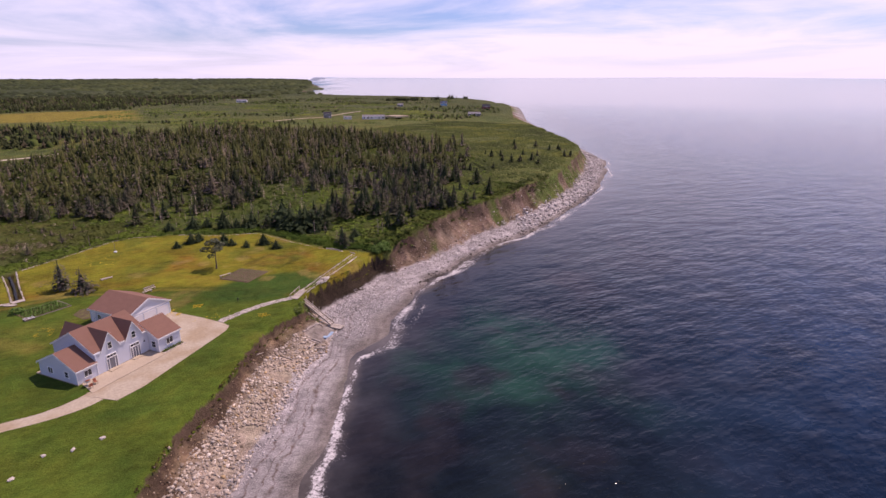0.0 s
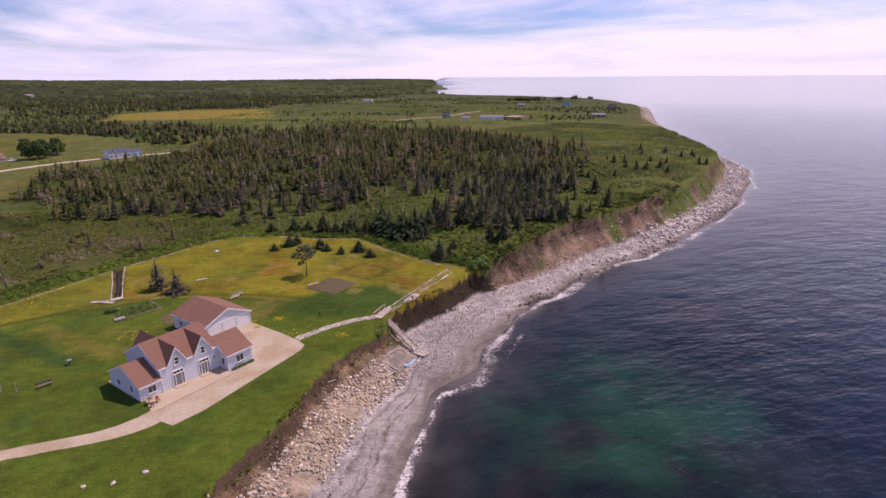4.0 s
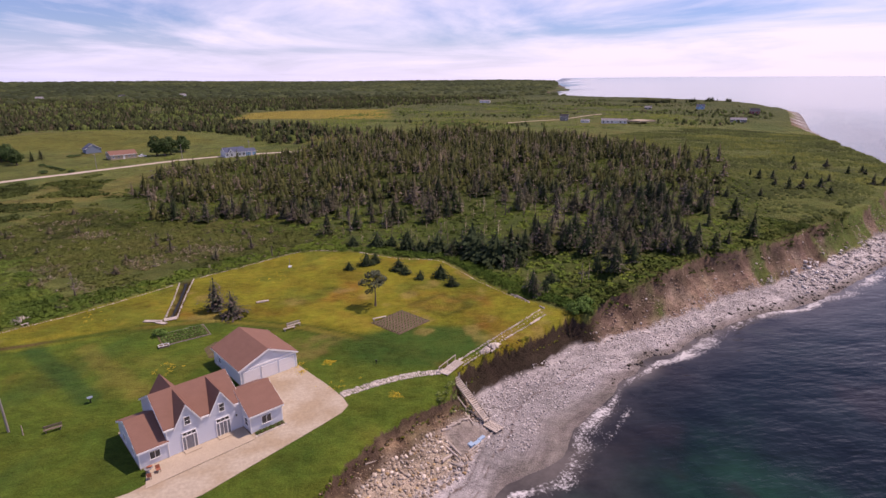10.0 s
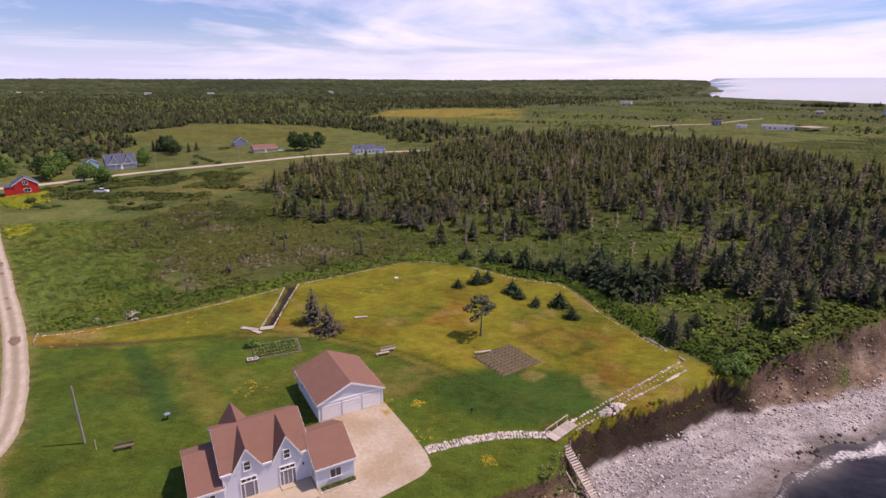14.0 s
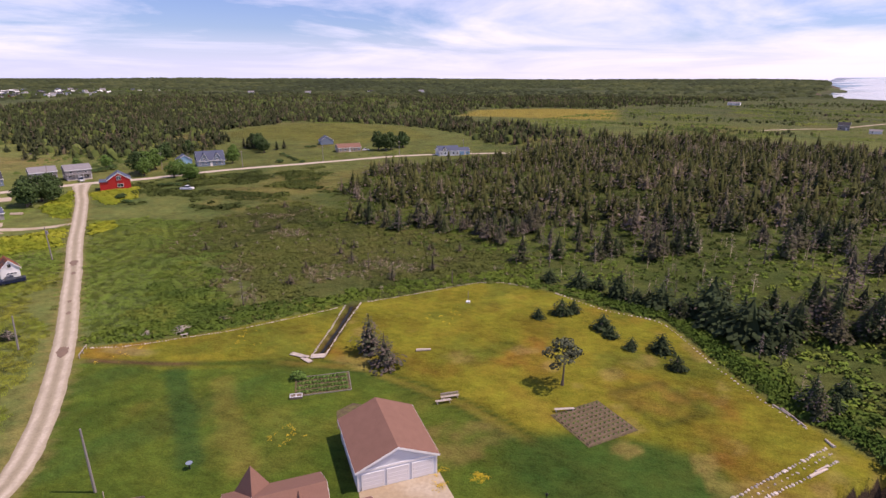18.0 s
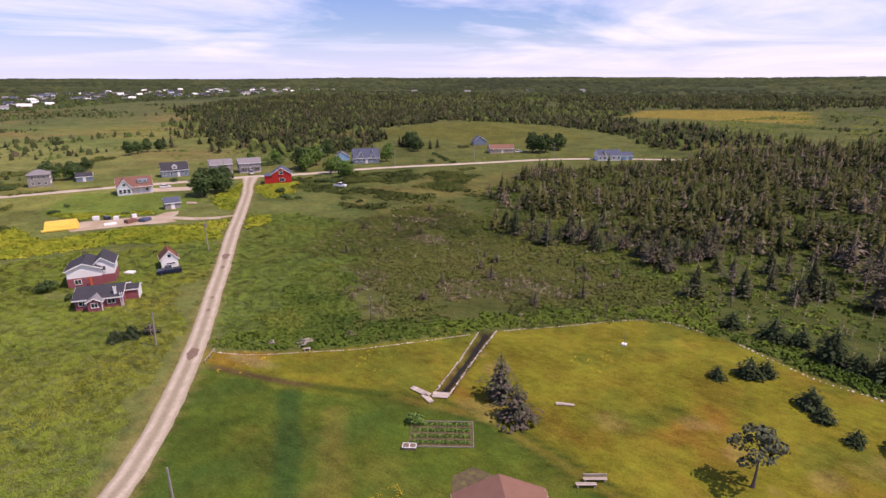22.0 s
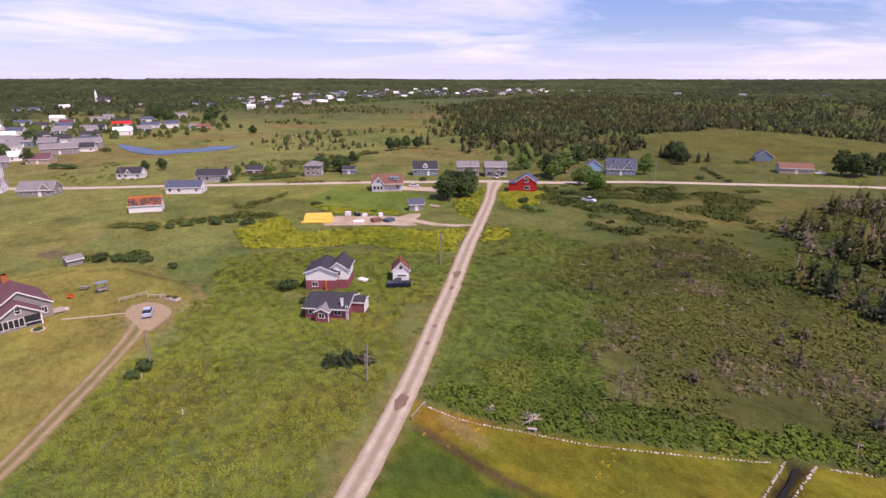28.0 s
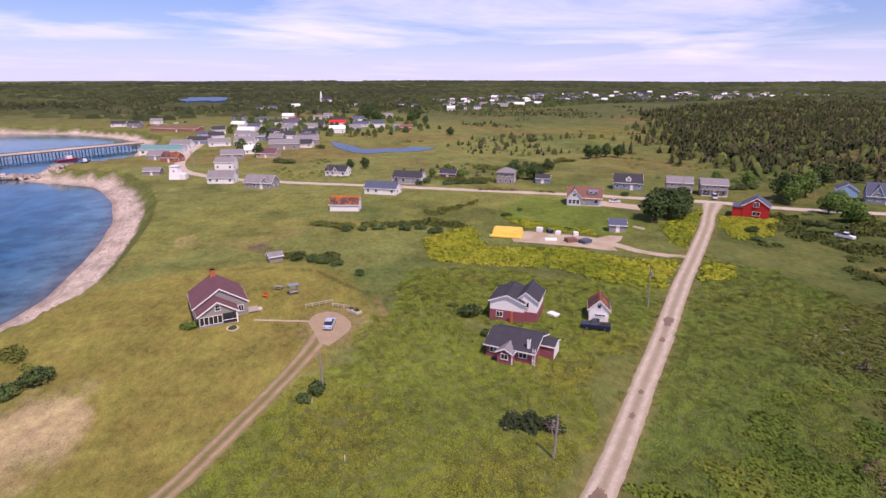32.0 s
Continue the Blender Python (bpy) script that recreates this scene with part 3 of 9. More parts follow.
HILL = [(-270, 415), (-255, 545), (-150, 520), (-95, 440), (-150, 395), (-215, 400)]
REDLAWN = [(-243, 166), (-213, 182), (-186, 182), (-178, 160), (-200, 140), (-216, 137), (-232, 150)]


def tint_at(x, y, s, w1, w2, z):
    c = np.zeros(x.shape + (3,))
    s = ragged(x, y, s)

    def lay(colour, k):
        nonlocal c
        c = c * (1 - k[..., None]) + np.array(colour) * k[..., None]

    r = np.hypot(x, y)
    f1, f2, f3 = field(x, y, 40, 41), field(x, y, 11, 42), field(x, y, 3.2, 43, 3)
    one = np.ones_like(x)
    lay((0.128, 0.148, 0.048), one)
    lay((0.090, 0.120, 0.038), smooth(f1 + 0.4 * f2, 0.05, 0.35))
    lay((0.165, 0.15, 0.05), smooth(field(x, y, 55, 44) + 0.35 * f2, 0.22, 0.55) * 0.8)
    lay((0.155, 0.135, 0.04), smooth(field(x, y, 120, 45), 0.15, 0.5) * smooth(r, 250, 500) * 0.7)
    lay((0.150, 0.160, 0.046), smooth(-x, 170, 230) * (1 - smooth(y, 190, 260)) * smooth(field(x, y, 30, 40) + 0.3 * f2, -0.4, 0.2) * 0.75)
    lay((0.075, 0.090, 0.044), smooth(r, 500, 900) * 0.7)
    lay((0.055, 0.07, 0.036), smooth(field(x, y, 420, 46), -0.15, 0.25) * smooth(r, 700, 1400) * 0.8)
    lay((0.085, 0.125, 0.04), zone(x, y, REED, 14) * 0.6)
    lay((0.086, 0.098, 0.031), zone(x, y, HEATH, 16) * 0.75)
    lay((0.066, 0.092, 0.024), zone(x, y, FOREST, 9) * 0.7)
    lay((0.148, 0.155, 0.056), smooth(-x, 230, 320) * (1 - smooth(r, 800, 1100)) * (1 - smooth(y, 240, 300)) * 0.6)
    lay((0.094, 0.112, 0.034), zone(x, y, EAST, 10) * 0.8)
    lay((0.060, 0.075, 0.027), zone(x, y, EAST, 10) * smooth(field(x, y, 22, 39) + 0.4 * f2, 0.0, 0.4) * 0.85)
    lay((0.20, 0.16, 0.032), zone(x, y, BOG, 14) * 0.9)
    lay((0.14, 0.142, 0.036), zone(x, y, HILL, 8) * 0.8)
    c = c * (1 + 0.20 * smooth(-y - 0.9 * x, 0, 60) * (1 - smooth(r, 500, 900)))[..., None]
    lay((0.088, 0.104, 0.034), smooth(0.8 * field(x, y, 17, 36, 4) + 0.5 * f1, 0.12, 0.42) * (1 - smooth(r, 420, 800)) * 0.55)
    lay((0.185, 0.140, 0.060), smooth(field(x, y, 70, 35, 4), 0.12, 0.4) * smooth(r, 330, 420) * (1 - smooth(r, 900, 1200)) * smooth(-x, 120, 220) * 0.65)
    c = c * (1 - 0.24 * smooth(y + 0.9 * x, 10, 140) * (1 - zone(x, y, BOG, 14)))[..., None]
    lay((0.115, 0.165, 0.032), zone(x, y, REDLAWN, 2) * 0.9)
    tan = zone(x, y, TAN, 2.5)
    lay((0.208, 0.192, 0.054), tan)
    lay((0.170, 0.170, 0.044), tan * smooth(f1 + 0.5 * f2, -0.1, 0.5) * 0.8)
    lay((0.40, 0.32, 0.20), tan * smooth(-np.hypot((x + 118) / 12, (y - 26) / 7) + 0.5 * f3, -1.25, -0.6) * 0.85)
    lawn, mown = zone(x, y, LAWN, 0.6), zone(x, y, MOWN, 1.5)
    lay((0.160, 0.150, 0.017), lawn)
    lay((0.108, 0.124, 0.018), lawn * smooth(f2, 0, 0.5) * 0.8)
    lay((0.205, 0.098, 0.020), lawn * (1 - mown) * smooth(0.6 * field(x, y, 20, 48) + 0.25 * f3 + 0.55 * np.exp(-(((x + 8) / 22) ** 2 + ((y - 102) / 10) ** 2)), 0.08, 0.55) * 0.9)
    lay((0.21, 0.18, 0.026), lawn * (1 - mown) * smooth(f3 + 0.6 * field(x, y, 14, 49), 0.4, 0.8) * 0.6)
    lay((0.074, 0.108, 0.016), lawn * mown)
    lay((0.050, 0.084, 0.014), lawn * mown * smooth(f2, 0.0, 0.5) * 0.8)
    lay((0.115, 0.124, 0.024), lawn * mown * smooth(field(x, y, 16, 50) + 0.25 * f3, 0.1, 0.5) * 0.7)
    stripe = np.exp(-(((x + 56) * 0.55 + (y - 80) * 0.83) / 60) ** 2) * smooth(np.sin(((x + 56) * 0.83 - (y - 80) * 0.55) / 3.1), 0.3, 0.9)
    lay((0.045, 0.085, 0.018), lawn * mown * stripe * smooth(-x, 40, 46) * 0.6)
    lay((0.042, 0.080, 0.015), lawn * smooth(-np.hypot((x - 8) / 14, (y - 80) / 8), -1.3, -0.7) * 0.9)
    gully = distance(x, y, [(-76.9, 90.5), (-62, 92.5), (-45, 97), (-30, 98), (-12, 91), (6, 79.5), (12, 71)])
    lay((0.035, 0.06, 0.012), np.exp(-(((gully - 1.25) / 0.5) ** 2)) * lawn * smooth(x, -48, -42) * 0.85)
    lay((0.125, 0.105, 0.03), np.exp(-((gully / 0.6) ** 2)) * lawn * smooth(x, -48, -42) * 0.6)
    lay((0.036, 0.07, 0.012), smooth(-gully, -1.6, -0.2) * lawn * (1 - smooth(x, -48, -42)) * 0.8)
    lay((0.045, 0.032, 0.022), smooth(-distance(x, y, [(-39.2, 101.2), (-41.6, 123.0)]) + 0.15 * f3, -1.25, -0.8) * 0.92)
    for line, wide, k, col in (([(-131.9, 72.6), (-133.7, 77.6), (-138.3, 80.3), (-145.9, 81), (-151.2, 80.9)], 0.9, 0.8, (0.23, 0.175, 0.085)), ([(-151, 81), (-159.3, 77.6), (-165, 74.6), (-175, 70.8), (-180, 60), (-184, 45)], 0.6, 0.7, (0.085, 0.080, 0.030)), ([(-148, 80.5), (-153.7, 85.9), (-149.6, 93.2), (-145.4, 99.7), (-136, 110)], 0.8, 0.75, (0.070, 0.078, 0.030)), ([(-211, 33), (-207.3, 45.1), (-207, 56.7), (-213.6, 68.8), (-228, 80.7), (-238, 92)], 0.9, 0.6, (0.215, 0.18, 0.09)), ([(-136, 112), (-122, 112), (-112, 118), (-108, 121)], 1.2, 0.5, (0.165, 0.165, 0.045))):
        lay(col, smooth(-distance(x, y, line) + 0.4 * f3, -wide - 0.5, -wide + 0.5) * k)
    lay((0.235, 0.19, 0.095), smooth(-np.hypot((x + 140) / 10, (y - 71) / 7.5) + 0.35 * f3 + 0.2 * f2, -1.25, -0.7) * 0.75)
    lay((0.13, 0.095, 0.075), smooth(-np.hypot((x + 200.6) / 5, (y - 57.3) / 4) + 0.4 * f3, -1.2, -0.6) * 0.7)
    lay((0.27, 0.235, 0.10), smooth(-np.hypot((x + 214.2) / 8, (y - 36.2) / 3.5) + 0.3 * f3, -1.2, -0.7) * 0.75)
    lay((0.23, 0.17, 0.10), smooth(-np.hypot((x + 157) / 5, (y - 106) / 4) + 0.5 * f3, -1.1, -0.5) * 0.6)
    lay((0.034, 0.074, 0.018), lawn * smooth(-distance(x, y, [(-59, 90.2), (-51.8, 81.7), (-43.2, 71.6)]) + 0.5 * f3, -2.3, -1.2) * 0.8)
    lay((0.155, 0.135, 0.032), lawn * smooth(-distance(x, y, [(-50, 89), (-44, 81), (-36, 72)]) + 0.8 * f3 + 0.6 * f2, -2.8, -1.0) * 0.55)
    lay((0.165, 0.120, 0.045), lawn * smooth(-np.hypot((x + 13) / 8, (y - 84) / 7) + 0.9 * f3 + 0.5 * f2, -1.0, -0.3) * 0.6)
    lay((0.040, 0.076, 0.015), lawn * smooth(-np.hypot((x - 9) / 13, (y - 80.5) / 7.5) + 0.12 * f2, -1.15, -0.85) * 0.85)
    lay((0.235, 0.185, 0.060), lawn * (1 - mown) * smooth(0.8 * field(x, y, 5, 38, 3) + 0.6 * field(x, y, 26, 37, 2), 0.38, 0.6) * 0.6)
    plot_edge = distance(x, y, [(17, 104), (22.4, 96.6), (15.6, 91.8), (9.6, 99)], True)
    lay((0.065, 0.07, 0.014), np.exp(-((plot_edge / 0.8) ** 2)) * lawn * 0.7)
    lay((0.15, 0.098, 0.024), zone(x, y, [(17, 104), (22.4, 96.6), (15.6, 91.8), (9.6, 99)], 1.5) * smooth(f3, -0.2, 0.4) * 0.5)
    lay((0.10, 0.06, 0.035), smooth(-gully, -1.0, -0.1) * lawn * smooth(-x, 55, 62) * 0.9)
    lay((0.22, 0.17, 0.085), smooth(-np.hypot((x + 72) / 5, (y - 95) / 1.6) + 0.2 * f3, -1.2, -0.6) * 0.6)
    verge = distance(x, y, [(-47, 45.5), (-59.5, 57), (-62.3, 65), (-80, 88.6), (-104, 115), (-136.5, 149.5), (-180, 197), (-209, 227)])
    lay((0.20, 0.165, 0.065), smooth(-verge + 0.6 * f3, -3.0, -2.0) * 0.65)
    # slope, beach, sea bed: a layer of its own
    turf = c * np.array((1.0, 1.0, 0.86))
    near = 1 - smooth(-x, 120, 165)
    bluff = smooth(x, 44, 52)
    c = np.zeros_like(turf)
    lay((0.072, 0.050, 0.034), one)
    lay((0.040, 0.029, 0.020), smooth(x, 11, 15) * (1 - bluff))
    lay((0.125, 0.088, 0.062), bluff)
    rub = smooth(s / w1 + 0.22 * f3, 0.22, 0.5)
    lay((0.235, 0.165, 0.098), (1 - rub) * smooth(f2 + 0.6 * f3, -0.15, 0.3) * (1 - smooth(x, 8, 14)) * smooth(s, 0.25, 0.8) * 0.85)
    lay((0.35, 0.285, 0.215), rub * (1 - smooth(x, 10, 16)))
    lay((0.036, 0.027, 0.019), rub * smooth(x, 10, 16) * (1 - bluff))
    lay((0.225, 0.160, 0.112), rub * bluff)
    lay((0.30, 0.225, 0.165), rub * bluff * smooth(f3 + 0.7 * field(x, y, 6, 54, 3), 0.1, 0.55) * 0.8)
    lay((0.075, 0.050, 0.036), bluff * smooth(field(x, y, 5, 55, 3), 0.15, 0.45) * 0.75)
    lay((0.085, 0.115, 0.028), bluff * (1 - smooth(s, w1 - 1, w1 + 0.5)) * smooth(field(x, y, 15, 52, 3) + 0.3 * f3 + 0.25 * smooth(x, 105, 150), 0.12, 0.34) * 0.95)
    lay((0.115, 0.135, 0.036), (1 - smooth(s, w1 - 1.5, w1 + 1)) * (1 - near))
    beach = smooth(s + 0.5 * f3, w1 - 0.3, w1 + 0.3)
    lay((0.365, 0.335, 0.325), beach * near)
    lay((0.245, 0.228, 0.222), beach * near * smooth(f2 + 0.4 * f3, 0.0, 0.4) * 0.75)
    sand = beach * (1 - smooth(x, 30, 50)) * near * smooth(s, w1 + 0.18 * w2, w1 + 0.32 * w2)
    lay((0.272, 0.254, 0.246), sand * 0.85)
    lay((0.235, 0.205, 0.178), zone(x, y, [(8.9, 57.6), (10.8, 53.6), (17.2, 59.6), (14.0, 62.2)], 0.5))
    lay((0.150, 0.130, 0.115), smooth(s + 0.8 * f2, w1 + 0.62 * w2, w1 + 0.95 * w2) * near * 0.9)
    lay((0.47, 0.40, 0.33), beach * (1 - near) * 0.9)
    lay((0.30, 0.245, 0.20), smooth(s, w1 + 0.72 * w2, w1 + 0.95 * w2) * (1 - near))
    lay((0.06, 0.065, 0.05), smooth(s, w1 + w2 + 1, w1 + w2 + 10))
    return turf, c


gx = stepped((-5000, -1400, 200), (-1400, -760, 30), (-760, -270, 8), (-270, -60, 2.0), (-60, 62, 0.8), (62, 130, 0.95), (130, 190, 1.4), (190, 300, 2.4), (300, 800, 14), (800, 5001, 150))
gy = stepped((-5000, -600, 200), (-600, -130, 18), (-130, 15, 4), (15, 110, 0.8), (110, 140, 0.9), (140, 165, 1.4), (165, 260, 2.2), (260, 480, 5), (480, 1500, 24), (1500, 5001, 140))
X, Y = np.meshgrid(gx, gy)
Z = land_z(X, Y)
S, W1, W2 = shore(X, Y)
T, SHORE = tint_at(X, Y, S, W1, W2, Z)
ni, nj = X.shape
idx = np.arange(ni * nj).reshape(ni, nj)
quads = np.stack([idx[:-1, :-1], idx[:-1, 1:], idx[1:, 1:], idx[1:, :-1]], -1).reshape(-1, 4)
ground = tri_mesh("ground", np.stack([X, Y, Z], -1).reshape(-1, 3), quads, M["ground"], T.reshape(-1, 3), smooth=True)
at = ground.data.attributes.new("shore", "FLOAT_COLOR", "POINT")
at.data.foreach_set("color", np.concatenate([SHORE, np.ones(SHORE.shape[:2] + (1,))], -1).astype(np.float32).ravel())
for name, value in (("edge", ragged(X, Y, S)), ("run", S - W1), ("wrack", smooth(S, 4, 9) * (1 - smooth(X, 36, 52)) * (1 - smooth(-X, 60, 110)))):
    at = ground.data.attributes.new(name, "FLOAT", "POINT")
    at.data.foreach_set("value", np.clip(value, -90, 90).astype(np.float32).ravel())
tagged(ground, "grassy coastal land with an eroding bank and a stony beach", "ground", kind="structure")

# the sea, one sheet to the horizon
wx = stepped((-5000, -800, 200), (-800, -200, 10), (-200, -40, 8), (-40, 90, 1.2), (90, 140, 2), (140, 330, 4), (330, 900, 25), (900, 5001, 150))
wy = stepped((-5000, -700, 200), (-700, -60, 12), (-60, 10, 4), (10, 90, 1.2), (90, 140, 2), (140, 300, 4), (300, 1000, 25), (1000, 5001, 150))
X, Y = np.meshgrid(wx, wy)
R = np.hypot(X, Y)
Z = SEA + 46 * np.clip((R - 1000) / 3800, 0, 1.2) ** 2
Z = np.where(inside(X, Y, LAND) & (R > 1000), SEA - 3, Z)
Z = Z + np.where(R < 350, 0.10 * field(X, Y, 9, 61, 2), 0)
S, W1, W2 = shore(X, Y)
off = S - W1 - W2
deep = smooth(off + 12 * field(X, Y, 40, 59, 3), 26, 105)
T = np.zeros(X.shape + (3,))
T += np.array((0.007, 0.011, 0.012))
shoal = (1 - smooth(off, 0, 16))[..., None]
T = T * (1 - shoal) + np.array((0.036, 0.034, 0.035)) * shoal
g = smooth(0.45 * field(X, Y, 12, 62, 5) + 0.85 * np.exp(-(((X - 44) / 21) ** 2 + ((Y - 28) / 24) ** 2)), 0.15, 0.85)
T = T * (1 - g[..., None]) + np.array((0.009, 0.038, 0.021)) * g[..., None]
w = smooth(field(X, Y, 14, 66, 5) + 0.3 * np.exp(-(((X - 58) / 18) ** 2 + ((Y - 12) / 16) ** 2)), 0.12, 0.45) * (1 - 0.8 * deep)
T = T * (1 - 0.75 * w[..., None]) + np.array((0.018, 0.015, 0.015)) * 0.75 * w[..., None]
T = T * (1 - deep[..., None]) + np.array((0.002, 0.014, 0.038)) * deep[..., None]
cove = smooth(-X, 120, 165)[..., None]
T = T * (1 - cove) + (np.array((0.020, 0.085, 0.150)) + np.array((0.05, 0.055, 0.03)) * (1 - smooth(off, 2, 26))[..., None]) * cove
wash = (1 - smooth(off + 1.2 * field(X, Y, 6, 58, 3), 0.2, 4.2))[..., None]
T = T * (1 - 0.9 * wash) + np.array((0.105, 0.092, 0.082)) * 0.9 * wash
edge_at = off - 0.9 + 1.6 * field(X, Y, 11, 63, 3)
foam = np.exp(-((edge_at / 0.6) ** 2)) * (0.70 + 0.65 * field(X, Y, 14, 64, 3))
foam = np.maximum(foam, smooth(edge_at, -1.2, 0.3) * (1 - smooth(edge_at, 1.0, 2.2 + 4.5 * smooth(field(X, Y, 26, 68, 2) + 0.4 * np.exp(-(((X - 30) / 14) ** 2)), -0.1, 0.5))) * (0.68 + 0.35 * field(X, Y, 7, 60, 3)))
foam = np.maximum(1.1 * foam, np.exp(-(((off - 4.0 + 2.5 * field(X, Y, 18, 67, 2)) / 1.3) ** 2)) * (0.25 + 0.6 * field(X, Y, 20, 65, 2))) * (1 - cove[..., 0])
ni, nj = X.shape
idx = np.arange(ni * nj).reshape(ni, nj)
quads = np.stack([idx[:-1, :-1], idx[:-1, 1:], idx[1:, 1:], idx[1:, :-1]], -1).reshape(-1, 4)
sea = tri_mesh("water", np.stack([X, Y, Z], -1).reshape(-1, 3), quads, M["water"], T.reshape(-1, 3), smooth=True)
at = sea.data.attributes.new("foam", "FLOAT", "POINT")
at.data.foreach_set("value", np.clip(foam, 0, 1).astype(np.float32).ravel())
at = sea.data.attributes.new("chop", "FLOAT", "POINT")
at.data.foreach_set("value", ((1 - 0.94 * smooth(R, 110, 1500)) * (0.35 + 0.65 * smooth(off, 2, 45)) * (1 - 0.75 * cove[..., 0])).astype(np.float32).ravel())
tagged(sea, "deep blue sea with green shallows and white surf", "sea", kind="structure")


# ---------------------------------------------------------------- roads, tracks, yards
def spline(points, step=2.0):
    """A smooth line through the points (tuples of any length)."""
    p = [points[0], *points, points[-1]]
    out = []
    for a, b, c, d in zip(p, p[1:], p[2:], p[3:]):
        a, b, c, d = map(np.array, (a, b, c, d))
        k = max(2, int(np.linalg.norm((c - b)[:2]) / step))
        for t in np.arange(k) / k:
            out.append(0.5 * (2 * b + (c - a) * t + (2 * a - 5 * b + 4 * c - d) * t * t + (3 * b - a - 3 * c + d) * t**3))
    out.append(np.array(points[-1], float))
    return np.array(out)


def ribbon(name, points, mat, label, category, lift=0.07, step=2.0, rough=0.25, cols=4, ruts=None):
    """A track that lies on the ground; points are x, y, width."""
    p = spline(points, step)
    d = np.gradient(p[:, :2], axis=0)
    d /= np.linalg.norm(d, axis=1)[:, None]
    nrm = np.c_[-d[:, 1], d[:, 0]]
    r = rng(len(points) + int(abs(points[0][0])))
    rows = []
    hue = []
    for j in range(cols + 1):
        t = j / cols - 0.5
        wob = (r.random(len(p)) - 0.5) * rough * (j in (0, cols))
        if ruts:
            k = np.exp(-(((abs(t) * 2 - 0.52) / 0.26) ** 2)) * (0.75 + 0.5 * r.random(len(p)))
            hue.append(np.array(ruts[0]) * (1 - k[:, None]) + np.array(ruts[1]) * k[:, None])
        xy = p[:, :2] + nrm * (t * p[:, 2] + wob)[:, None]
        z = rise(xy[:, 0], xy[:, 1]) + lift - (0.05 + lift * 0.6) * (j in (0, cols))
        rows.append(np.c_[xy, z])
    v = np.stack(rows, 1)
    n, k = v.shape[:2]
    ix = np.arange(n * k).reshape(n, k)
    q = np.stack([ix[:-1, :-1], ix[1:, :-1], ix[1:, 1:], ix[:-1, 1:]], -1).reshape(-1, 4)[:, ::-1]
    return tagged(tri_mesh(name, v.reshape(-1, 3), q, mat, np.stack(hue, 1).reshape(-1, 3) if ruts else None, smooth=True), label, category, kind="structure")


def patch(name, outline, mat, label, category, z=0.05, thick=0.12, kind="structure", parent=None):
    bm = bmesh.new()
    a = [bm.verts.new((x, y, z)) for x, y in outline]
    f = bm.faces.new(a)
    if f.normal.z < 0 or sum((x1 - x0) * (y1 + y0) for (x0, y0), (x1, y1) in zip(outline, outline[1:] + outline[:1])) > 0:
        f.normal_flip()
    r = bmesh.ops.extrude_face_region(bm, geom=[f])
    for v in [e for e in r["geom"] if isinstance(e, bmesh.types.BMVert)]:
        v.co.z -= thick
    bmesh.ops.recalc_face_normals(bm, faces=list(bm.faces))
    bmesh.ops.triangulate(bm, faces=list(bm.faces))
    ob = part(name, bm, mat, parent)
    return tagged(ob, label, category, kind=kind) if parent is None else ob


HOUSE_AT, HOUSE_TURN = (-29.8, 52.5), 32.5
cu, su = math.cos(radians(HOUSE_TURN)), math.sin(radians(HOUSE_TURN))


def hp(u, v):
    """From the house's own plan to the land's."""
    return HOUSE_AT[0] + cu * u - su * v, HOUSE_AT[1] + su * u + cu * v


ribbon("road", [(-640, 30, 6), (-560, 26, 6), (-470, 18.2, 6), (-420, 16, 6), (-385, 17, 6), (-362, 21, 6), (-347.3, 28.2, 6), (-327.9, 43.8, 6), (-310.6, 66.8, 5.6), (-289.6, 103.1, 5.6), (-267.9, 139.2, 5.6), (-247.6, 172.8, 5.6), (-234.9, 192.3, 5.6), (-210, 228, 5.6), (-192, 246.5, 5.6), (-171, 277, 5.6), (-138, 310.5, 5.6), (-121, 328, 5.4), (-103, 346, 5.4), (-82, 360, 5.4), (-52, 373, 5), (-20, 384, 5)], M["road"], "pale gravel village road", "road", 0.12, 4)
ribbon("lane", [(-47, 45.5, 3.2), (-54, 49, 3.3), (-59.5, 57, 3.5), (-62.3, 65, 3.6), (-69.5, 75.8, 3.7), (-80, 88.6, 3.8), (-89, 99, 3.8), (-104, 115, 3.9), (-116, 128, 4), (-136.5, 149.5, 4.2), (-154, 168.8, 4.4), (-180, 197, 4.6), (-194, 211, 5), (-209, 227, 8)], M["lane"], "worn gravel lane to the house", "road", 0.08, 1.5, 0.2, 10, ((0.28, 0.24, 0.165), (0.46, 0.40, 0.315)))
ribbon("driveway", [(-48, 45.6, 3.2), (-40, 45.5, 3.5), (-34, 45.4, 3.8), (-29, 46.8, 5), (-25.5, 49.4, 5.5)], M["gravel"], "tan gravel driveway beside the house", "driveway", 0.035, 1.5)
patch("gravel_yard", [hp(*p) for p in ((-1.5, -4.2), (-0.5, -9.4), (4, -9.6), (12, -8.4), (21.6, -7.0), (25, -6.4), (26.8, -5.4), (27.4, -3), (27.6, 2), (27.4, 10.4), (17.5, 10.4), (17, 5), (17, -1), (13.5, -1.0), (13, -3.9))], M["gravel"], "pale gravel yard before the garage", "yard", 0.06)
patch("patio", [hp(*p) for p in ((-0.6, -4.1), (13.1, -3.8), (13.1, 0.1), (0.6, 0.1), (0.2, -1.5))], M["concrete"], "tan concrete patio along the house front", "patio", 0.085)
